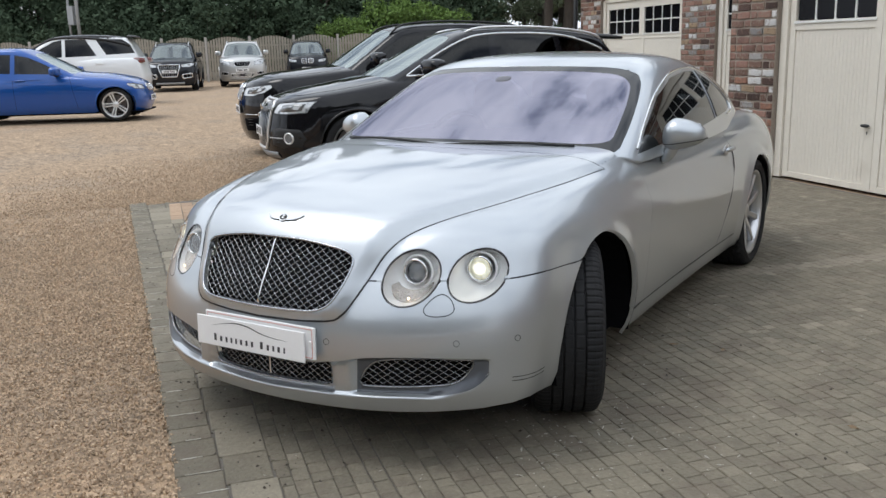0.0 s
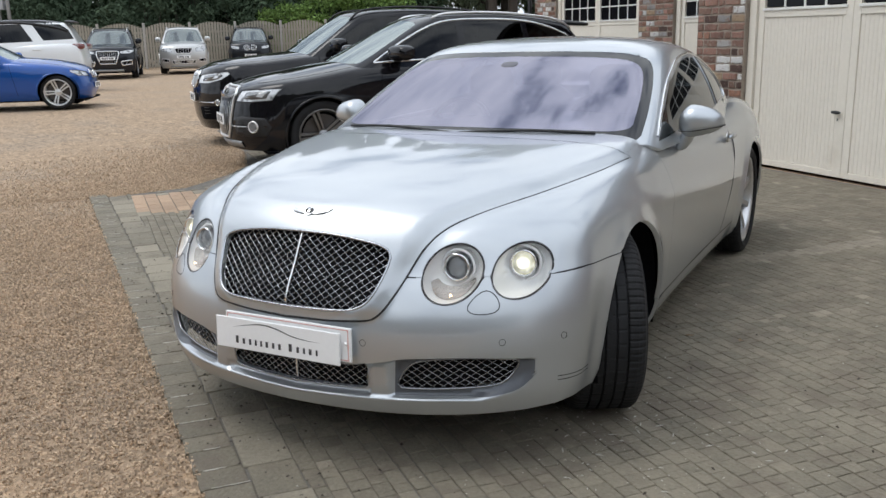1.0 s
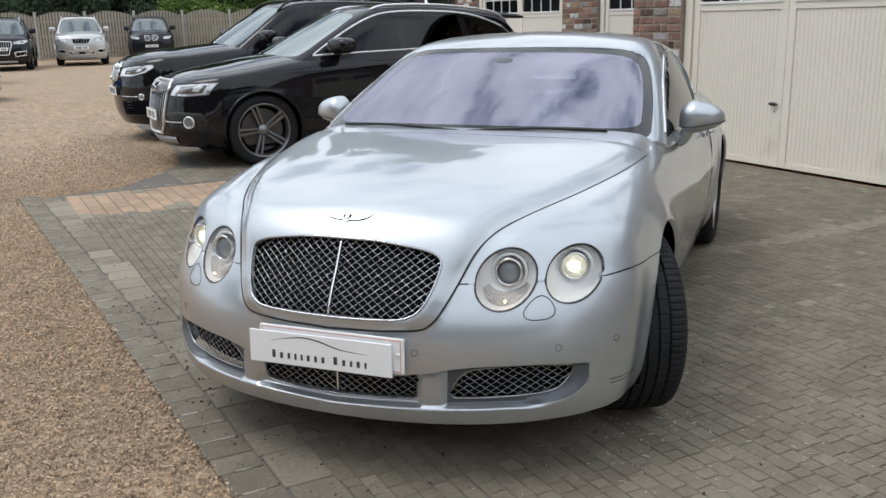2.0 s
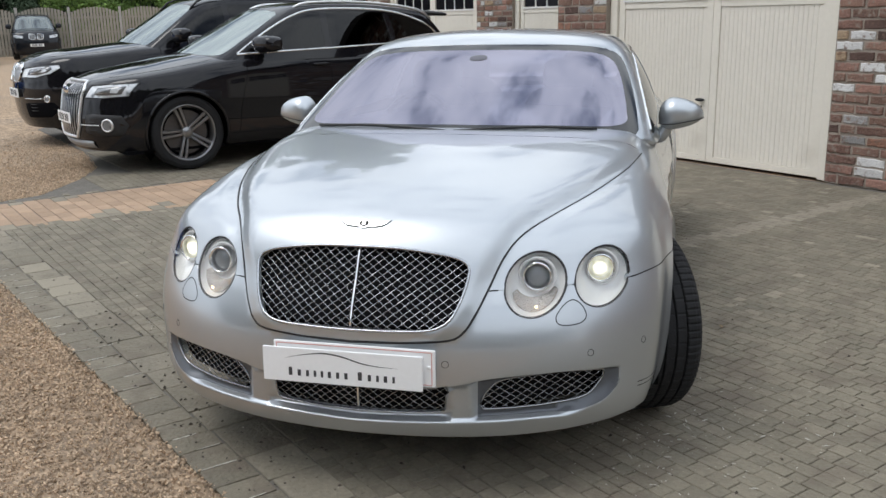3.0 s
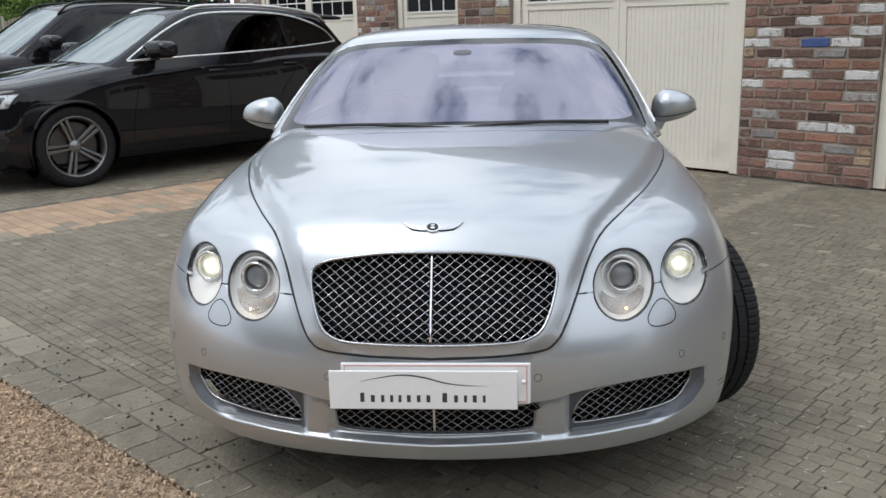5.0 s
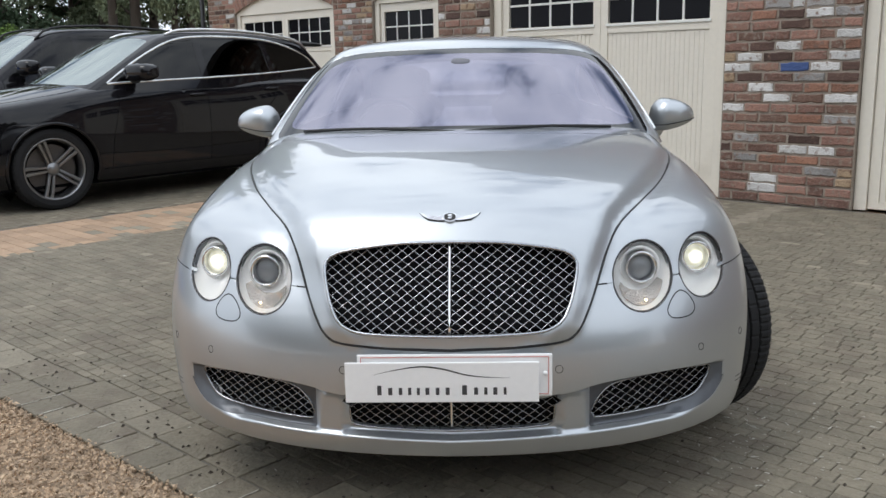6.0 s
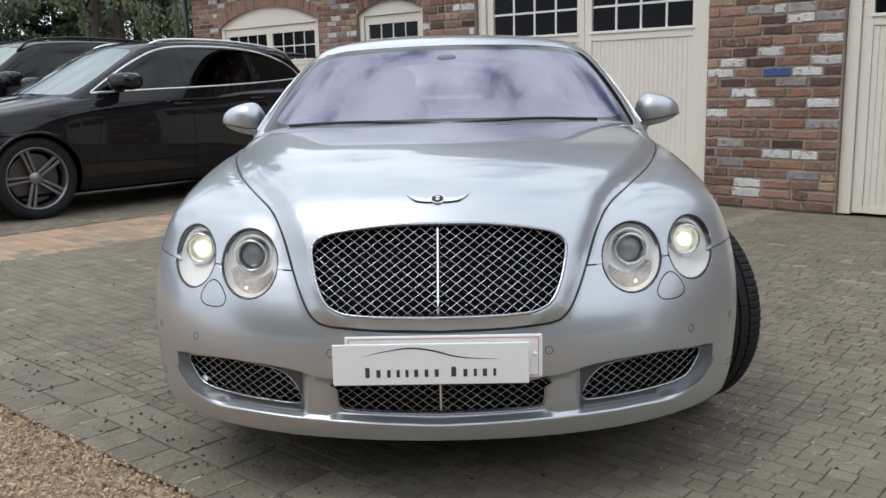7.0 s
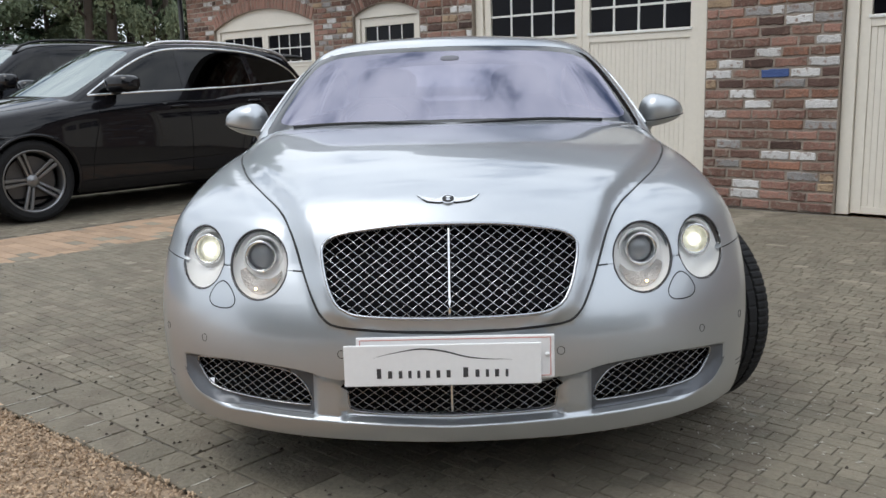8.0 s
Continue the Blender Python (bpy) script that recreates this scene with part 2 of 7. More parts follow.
BOWL = material("bright_reflector", (0.96, 0.96, 0.95), 0.22, 0.08, 0.05, 30)
WIRE = material("dark_chrome_wire", (0.46, 0.47, 0.49), 0.22, 1.0, 0.05, 30)
LIT = glow("lit_lamp", (1.0, 0.96, 0.76), 1.1, 0.5)
SIDE_LAMP = glow("side_lamp_bulb", (1.0, 0.68, 0.32), 9.0)
DIM = glow("lamp_lens", (0.93, 0.92, 0.76), 0.34, 0.6)
PROJECTOR = material("projector_glass", (0.17, 0.18, 0.19), 0.05, 0.0, 0.75, 60, coat=1.0)
# the indicator's amber glints and sparkle are noise in its colour
AMBER = material("indicator_reflector", (0.74, 0.70, 0.66), 0.2, 0.5, 0.6, 60, bump=1.0, bump_scale=160, stain=((0.85, 0.42, 0.10), 45, 0.60, 0.9))


# ---- building blocks ----
def link_mesh(name, verts, faces, mats, parent=None, label="", smooth=False, normals=None, indices=None):
    me = bpy.data.meshes.new(name)
    me.from_pydata([tuple(v) for v in verts], [], [tuple(f) for f in faces])
    for m in (mats if isinstance(mats, (list, tuple)) else (mats,)):
        me.materials.append(m)
    if indices is not None:
        me.polygons.foreach_set("material_index", indices)
    if smooth:
        me.polygons.foreach_set("use_smooth", [True] * len(me.polygons))
    if normals is not None:
        me.normals_split_custom_set_from_vertices([tuple(v) for v in normals])
    ob = new(name, me)
    ob.parent = parent
    return tagged(ob, label)


def part(name, bm, mat, parent=None, label="", smooth=False):
    """Links a bmesh as one mesh object under a thing or a part."""
    me = bpy.data.meshes.new(name)
    bm.to_mesh(me)
    bm.free()
    for m in (mat if isinstance(mat, (list, tuple)) else (mat,)):
        me.materials.append(m)
    if smooth:
        me.polygons.foreach_set("use_smooth", [True] * len(me.polygons))
    ob = new(name, me)
    ob.parent = parent
    return tagged(ob, label)


def box(bm, x0, y0, z0, x1, y1, z1, m=None, bevel=0.0, mat=0):
    """A box with softened edges, added to bm."""
    r = bmesh.ops.create_cube(bm, size=1.0, matrix=Matrix.Translation(((x0 + x1) / 2, (y0 + y1) / 2, (z0 + z1) / 2)) @ Matrix.Diagonal((abs(x1 - x0), abs(y1 - y0), abs(z1 - z0), 1)))
    vs = r["verts"]
    if bevel:
        es = list({e for v in vs for e in v.link_edges})
        made = bmesh.ops.bevel(bm, geom=es, offset=bevel, segments=2, affect="EDGES", profile=0.6)
        vs = list({v for f in made["faces"] for v in f.verts} | {v for v in vs if v.is_valid})
        seen, todo = set(vs), list(vs)
        while todo:
            for e in todo.pop().link_edges:
                for w in e.verts:
                    if w not in seen:
                        seen.add(w), todo.append(w)
        vs = list(seen)
    for f in {f for v in vs for f in v.link_faces}:
        f.material_index = mat
    if m is not None:
        bmesh.ops.transform(bm, matrix=m, verts=vs)
    return vs


def tube(points, radius, sides=8, closed=False, taper=None):
    """Verts and faces of a round bar along points."""
    pts = [Vector(p) for p in points]
    verts, faces, n = [], [], len(pts)
    for i, p in enumerate(pts):
        a, b = pts[i - 1 if i or closed else 0], pts[(i + 1) % n if i < n - 1 or closed else n - 1]
        d = (b - a).normalized()
        up = Vector((0, 0, 1)) if abs(d.z) < 0.9 else Vector((0, 1, 0))
        e = d.cross(up).normalized()
        g = e.cross(d)
        r = radius * (taper[i] if taper else 1)
        for k in range(sides):
            c = 2 * math.pi * k / sides
            verts.append(p + e * (r * math.cos(c)) + g * (r * math.sin(c)))
    for i in range(n if closed else n - 1):
        for k in range(sides):
            j, q = (i + 1) % n, (k + 1) % sides
            faces.append((i * sides + k, i * sides + q, j * sides + q, j * sides + k))
    if not closed:
        faces += [tuple(range(sides - 1, -1, -1)), tuple((n - 1) * sides + k for k in range(sides))]
    return verts, faces


def lathe(profile, sides, axis="x"):
    """Verts and faces of a turned form: profile of (along, radius)."""
    verts, faces = [], []
    for a, r in profile:
        for k in range(sides):
            c = 2 * math.pi * k / sides
            u, v = r * math.cos(c), r * math.sin(c)
            verts.append((a, u, v) if axis == "x" else ((u, a, v) if axis == "y" else (u, v, a)))
    for i in range(len(profile) - 1):
        for k in range(sides):
            q = (k + 1) % sides
            faces.append((i * sides + k, (i + 1) * sides + k, (i + 1) * sides + q, i * sides + q))
    return verts, faces


def gather(*pieces):
    """Joins (verts, faces) pairs into one."""
    verts, faces = [], []
    for v, f in pieces:
        n = len(verts)
        verts += list(v)
        faces += [tuple(i + n for i in g) for g in f]
    return verts, faces


def empty(name, m, label, category, group="", kind=""):
    ob = new(name)
    ob.matrix_world = m
    ob.empty_display_size = 0.2
    return tagged(ob, label, category, group, kind)


# ---- curved car bodies ----
def smax(a, b, k):
    return 0.5 * (a + b + np.sqrt((a - b) ** 2 + k * k))


def ramp(y, ys, vs):
    """A smooth curve through a few stations."""
    ys, vs = np.asarray(ys, float), np.asarray(vs, float)
    m = np.gradient(vs, ys)
    y = np.clip(y, ys[0], ys[-1])
    i = np.clip(np.searchsorted(ys, y) - 1, 0, len(ys) - 2)
    h = ys[i + 1] - ys[i]
    t = (y - ys[i]) / h
    return ((2 * t**3 - 3 * t**2 + 1) * vs[i] + (t**3 - 2 * t**2 + t) * h * m[i]
            + (-2 * t**3 + 3 * t**2) * vs[i + 1] + (t**3 - t**2) * h * m[i + 1])


def hump(d, w):
    return np.exp(-(d / w) ** 2)


def strike(fn, start, way, reach=3.2, steps=220):
    """Where rays from start (N x 3) along way first meet the form fn; rays that miss end where they come nearest."""
    start = np.atleast_2d(np.asarray(start, float))
    way = np.asarray(way, float) / np.linalg.norm(way)
    ks = np.linspace(0, reach, steps)
    out = np.empty_like(start)
    for c in range(0, len(start), 4000):
        s = start[c:c + 4000]
        p = s[:, None, :] + ks[None, :, None] * way
        v = fn(p[..., 0], p[..., 1], p[..., 2])
        hit = v < 0
        first = np.where(hit.any(1), hit.argmax(1), v.argmin(1))
        lo, hi = ks[np.maximum(first - 1, 0)], ks[first]
        for _ in range(22):
            mid = (lo + hi) / 2
            q = s + mid[:, None] * way
            inside = fn(q[:, 0], q[:, 1], q[:, 2]) < 0
            hi, lo = np.where(inside, mid, hi), np.where(inside, lo, mid)
        out[c:c + 4000] = s + hi[:, None] * way
    return out


def slope(fn, p):
    e = 0.002
    x, y, z = p[:, 0], p[:, 1], p[:, 2]
    g = np.stack([fn(x + e, y, z) - fn(x - e, y, z), fn(x, y + e, z) - fn(x, y - e, z), fn(x, y, z + e) - fn(x, y, z - e)], 1)
    return g / np.maximum(np.linalg.norm(g, axis=1, keepdims=True), 1e-9)


def on_front(fn, pts):
    return strike(fn, [(x, -1.0, z) for x, z in pts], (0, 1, 0), 3.6, 300)


def on_rear(fn, pts, far=6.5):
    return strike(fn, [(x, far, z) for x, z in pts], (0, -1, 0), 3.6, 300)


def on_side(fn, pts):
    return strike(fn, [(1.6, y, z) for y, z in pts], (-1, 0, 0), 1.6, 200)


def on_top(fn, pts):
    return strike(fn, [(x, y, 2.2) for x, y in pts], (0, 0, -1), 2.1, 240)


def curve(pts, step=0.02, closed=False):
    """A smooth line through 2D or 3D points, at even steps."""
    p = [np.asarray(q, float) for q in pts]
    n = len(p)
    out = []
    for i in range(n if closed else n - 1):
        a, b, c, d = (p[(i + k) % n] if closed else p[min(max(i + k, 0), n - 1)] for k in (-1, 0, 1, 2))
        m = max(1, int(round(np.linalg.norm(c - b) / step)))
        for j in range(m):
            t = j / m
            out.append(0.5 * (2 * b + (c - a) * t + (2 * a - 5 * b + 4 * c - d) * t**2 + (3 * b - a - 3 * c + d) * t**3))
    if not closed:
        out.append(p[-1])
    return np.array(out)


def evenly(pts, step=0.02, closed=False):
    """Straight runs through the points, at even steps."""
    p = [np.asarray(q, float) for q in pts]
    n = len(p)
    out = []
    for i in range(n if closed else n - 1):
        b, c = p[i], p[(i + 1) % n]
        m = max(1, int(round(np.linalg.norm(c - b) / step)))
        out += [b + (c - b) * j / m for j in range(m)]
    if not closed:
        out.append(p[-1])
    return np.array(out)


def inside(poly, q):
    """Which of the points q (N x 2) lie in the polygon."""
    poly, q = np.asarray(poly), np.asarray(q)
    r = np.zeros(len(q), bool)
    x, y = q[:, 0], q[:, 1]
    for i in range(len(poly)):
        (x0, y0), (x1, y1) = poly[i - 1], poly[i]
        if y0 != y1:
            r ^= ((y0 > y) != (y1 > y)) & (x < (x1 - x0) * (y - y0) / (y1 - y0) + x0)
    return r


def pod(rx, ry, rz, power=2.6, n=28, k=18, shape=None):
    """A rounded shell, fuller than an ellipsoid."""
    v, f = [], []
    e = 2 / power
    sg = lambda q: math.copysign(abs(q) ** e, q)
    for j in range(k + 1):
        b = math.pi * (j / k - 0.5)
        for i in range(n):
            a = 2 * math.pi * i / n
            p = (rx * sg(math.cos(b)) * sg(math.cos(a)), ry * sg(math.cos(b)) * sg(math.sin(a)), rz * sg(math.sin(b)))
            v.append(shape(*p) if shape else p)
    f = [(j * n + i, j * n + (i + 1) % n, (j + 1) * n + (i + 1) % n, (j + 1) * n + i) for j in range(k) for i in range(n)]
    return v, f


def moved(piece, m):
    v, f = piece
    return [tuple(m @ Vector(p)) for p in v], f


class Sheet:
    """A stretch of a form, flattened along way, cut by its outline, holes and lines, and lifted back."""

    def __init__(self, fn, way, outline, holes=(), lines=(), step=0.03):
        from mathutils.geometry import delaunay_2d_cdt
        self.fn = fn
        w = np.asarray(way, float) / np.linalg.norm(way)
        right = np.cross(w, (0, 0, 1))
        right /= np.linalg.norm(right)
        up = np.cross(right, w)
        self.flat = lambda p: np.stack([np.asarray(p) @ right, np.asarray(p) @ up], 1)
        pts, edges = [], []
        for loop, shut in [(outline, True)] + [(h, True) for h in holes] + [(q, False) for q in lines]:
            f = self.flat(loop)
            n, k = len(pts), len(f)
            pts += [tuple(v) for v in f]
            edges += [(n + i, n + (i + 1) % k) for i in range(k if shut else k - 1)]
        border = np.array(pts)
        border = np.vstack([border, [(border[a] + border[b]) / 2 for a, b in edges]])
        rim = self.flat(outline)
        lo, hi = rim.min(0), rim.max(0)
        gx, gy = np.meshgrid(np.arange(lo[0], hi[0], step), np.arange(lo[1], hi[1], step * 0.866))
        gx[1::2] += step / 2
        grid = np.stack([gx.ravel(), gy.ravel()], 1)
        keep = inside(rim, grid)
        for h in holes:
            keep &= ~inside(self.flat(h), grid)
        grid = grid[keep]
        near = np.full(len(grid), 9.0)
        for c in range(0, len(border), 200):
            near = np.minimum(near, np.linalg.norm(grid[:, None] - border[None, c:c + 200], axis=2).min(1))
        grid = grid[near > step * 0.45]
        pts += [tuple(v) for v in grid]
        v, e, f, *_ = delaunay_2d_cdt([Vector(p) for p in pts], edges, [], 0, 1e-5)
        v = np.array([tuple(q) for q in v])
        f = np.array([tuple(q) for q in f if len(q) == 3])
        mid = v[f].mean(1)
        ok = inside(rim, mid)
        for h in holes:
            ok &= ~inside(self.flat(h), mid)
        f = f[ok]
        base = v[:, :1] * right + v[:, 1:] * up
        self.v = strike(fn, base - 5.0 * w, w, 9.5, 700)
        self.n = slope(fn, self.v)
        a = v[f]
        area = (a[:, 1, 0] - a[:, 0, 0]) * (a[:, 2, 1] - a[:, 0, 1]) - (a[:, 2, 0] - a[:, 0, 0]) * (a[:, 1, 1] - a[:, 0, 1])
        f[area < 0] = f[area < 0][:, ::-1]
        turn = np.cross(self.v[f[:, 1]] - self.v[f[:, 0]], self.v[f[:, 2]] - self.v[f[:, 0]])
        if (np.einsum("ij,ij->i", turn, self.n[f[:, 0]]) < 0).mean() > 0.5:
            f = f[:, ::-1]
        self.f = f
        self.mid = self.v[f].mean(1)

    def cut(self, which, gap=0.0, lip=0.0, lift=0.0):
        """Verts, faces and normals of the chosen faces, drawn in by gap at their rim, with a rim turned in by lip."""
        f = self.f[which]
        used, idx = np.unique(f, return_inverse=True)
        f = idx.reshape(-1, 3)
        v, n = self.v[used].copy(), self.n[used]
        v += n * lift
        count = {}
        for t in f:
            for a, b in ((t[0], t[1]), (t[1], t[2]), (t[2], t[0])):
                count[(a, b)] = 1
        rim = [(a, b) for (a, b) in count if (b, a) not in count]
        if gap:
            pull = np.zeros_like(v)
            for a, b in rim:
                if abs(v[a][0]) < 0.003 and abs(v[b][0]) < 0.003:
                    continue                        # the middle line is no rim: the other half joins there
                d = v[b] - v[a]
                s = np.cross(n[a], d)
                s /= max(np.linalg.norm(s), 1e-9)
                pull[a] += s
                pull[b] += s
            size = np.linalg.norm(pull, axis=1, keepdims=True)
            pull[np.abs(v[:, 0]) < 0.003, 0] = 0.0
            rimmed = size[:, 0] > 1e-6
            v[rimmed] += (pull / np.maximum(size, 1e-9))[rimmed] * gap
        verts, faces, normals = list(v), [tuple(t) for t in f], list(n)
        if lip:
            at = {}
            for a, b in rim:
                if abs(v[a][0]) < 0.003 and abs(v[b][0]) < 0.003:
                    continue
                for i in (a, b):
                    if i not in at:
                        at[i] = len(verts)
                        verts.append(v[i] - n[i] * lip)
                        normals.append(n[i])
                faces.append((b, a, at[a], at[b]))
        return verts, faces, normals


def flipped(piece):
    v, f, n = piece
    return [(-p[0], p[1], p[2]) for p in v], [tuple(reversed(g)) for g in f], [(-p[0], p[1], p[2]) for p in n]


def both_sides(piece):
    """A half and its mirror image, joined along the middle."""
    v, f, n = piece
    f = [g for g in f if not all(abs(v[i][0]) < 0.003 for i in g)]      # nothing folded flat on the middle line
    v2, f2, n2 = flipped((v, f, n))
    at, verts, normals = {}, [tuple(p) for p in v], [tuple(p) for p in n]
    for i, p in enumerate(v):
        if abs(p[0]) < 0.003:
            verts[i] = (0.0, p[1], p[2])
            at[i] = i
        else:
            at[i] = len(verts)
            verts.append(v2[i])
            normals.append(n2[i])
    return verts, list(f) + [tuple(at[i] for i in g) for g in f2], normals


# ---- ground and building ----
YARD = pose(0, 0, 0, 0, 0, -40.7)          # s along the garage front, n towards it


def rise(x, y):
    """The gravel yard climbs slightly away from the paving."""
    return 0.22 * step01((-x - 7.8) / 4.2)


def step01(v):
    v = np.clip(v, 0, 1)
    return v * v * (3 - 2 * v)


def build_ground():
    xs = np.unique(np.concatenate([np.linspace(-60, 30, 91), np.linspace(-600, -60, 10), np.linspace(30, 600, 10)]))
    v = [(x, y, float(rise(x, y)) - 0.02) for y in xs for x in xs]
    k = len(xs)
    f = [(j * k + i, j * k + i + 1, (j + 1) * k + i + 1, (j + 1) * k + i) for j in range(k - 1) for i in range(k - 1)]
    return tagged(link_mesh("ground", v, f, GRAVEL, smooth=True), "buff and brown gravel yard with worn tracks", "ground", kind="structure")


build_ground()
MAIN, BACKWALL, TOPZ = 6.374, 8.683, 3.3


def wall_piece(bm, s0, s1, z0, z1, n0, n1):
    box(bm, s0, n0, z0, s1, n1, z1)


def arched_wall(name, n, ends, openings, label):
    """A brick wall's mortar core with arched openings right through it."""
    bm = bmesh.new()
    at = ends[0]
    deep = 0.34
    for s0, s1, spring, crown in openings:
        wall_piece(bm, at, s0, 0, TOPZ, n, n + deep)
        c, w, rise_ = (s0 + s1) / 2, (s1 - s0) / 2, crown - spring
        k = 16
        for i in range(k):
            a, b = s0 + (s1 - s0) * i / k, s0 + (s1 - s0) * (i + 1) / k
            za, zb = (spring + rise_ * (1 - ((q - c) / w) ** 2) for q in (a, b))
            vs = [bm.verts.new(p) for p in ((a, n, za), (b, n, zb), (b, n, TOPZ), (a, n, TOPZ), (a, n + deep, za), (b, n + deep, zb), (b, n + deep, TOPZ), (a, n + deep, TOPZ))]
            for g in ((0, 1, 2, 3), (7, 6, 5, 4), (4, 5, 1, 0)):
                bm.faces.new([vs[j] for j in g])
        at = s1
    wall_piece(bm, at, ends[1], 0, TOPZ, n, n + deep)
    ob = part(name, bm, MORTAR)
    ob.matrix_world = YARD
    return tagged(ob, label, "wall", kind="structure")


# right of the second door the front is unseen, lengthened to darken the coupe's side
wall_main = arched_wall("wall_main", MAIN, (-6.04, 17.0), [(-5.24, -2.48, 2.30, 2.62), (-1.29, 1.47, 2.30, 2.62)], "garage front of reclaimed red brick with whitewashed and burnt bricks")
wall_back = arched_wall("wall_back", BACKWALL, (-14.5, -5.70), [(-13.61, -10.68, 2.28, 2.58), (-9.70, -8.22, 2.28, 2.46)], "set-back garage front of reclaimed red brick")
bm = bmesh.new()
box(bm, -6.04, MAIN + 0.34, 0, -5.70, BACKWALL + 0.34, TOPZ)
wall_return = part("wall_return", bm, MORTAR)
wall_return.matrix_world = YARD
tagged(wall_return, "short brick return wall between the two garage fronts", "wall", kind="structure")
bm = bmesh.new()
box(bm, -14.5, BACKWALL + 5.6, 0, 17.0, BACKWALL + 5.9, TOPZ)
box(bm, -14.5, BACKWALL + 0.34, 0, -14.2, BACKWALL + 5.6, TOPZ)
box(bm, 16.7, MAIN + 0.34, 0, 17.0, BACKWALL + 5.6, TOPZ)
ob = part("wall_rear", bm, MORTAR)
ob.matrix_world = YARD
tagged(ob, "plain rear walls of the garage block", "wall", kind="structure")


def build_roof():
    bm = bmesh.new()
    # the main roof follows the added unseen length of wall
    for s0, s1, n0, rz in ((-6.3, 17.3, MAIN - 0.35, 6.0), (-14.8, -6.3, BACKWALL - 0.35, 5.8)):
        n1 = BACKWALL + 6.1
        nm = (n0 + n1) / 2
        a = [(s0, n0, TOPZ - 0.05), (s1, n0, TOPZ - 0.05), (s1, nm, rz), (s0, nm, rz), (s0, n1, TOPZ - 0.05), (s1, n1, TOPZ - 0.05)]
        lo = [bm.verts.new(p) for p in a]
        hi = [bm.verts.new((p[0], p[1], p[2] + 0.16)) for p in a]
        for q in ((0, 1, 2, 3), (3, 2, 5, 4)):
            bm.faces.new([hi[i] for i in q]), bm.faces.new([lo[i] for i in reversed(q)])
        for i, j in ((0, 1), (1, 2), (2, 5), (5, 4), (4, 3), (3, 0)):
            bm.faces.new((lo[i], lo[j], hi[j], hi[i]))
    ob = part("roof", bm, ROOF)
    ob.matrix_world = YARD
    return tagged(ob, "pitched dark tiled roof over the garages", "roof", kind="structure")


build_roof()


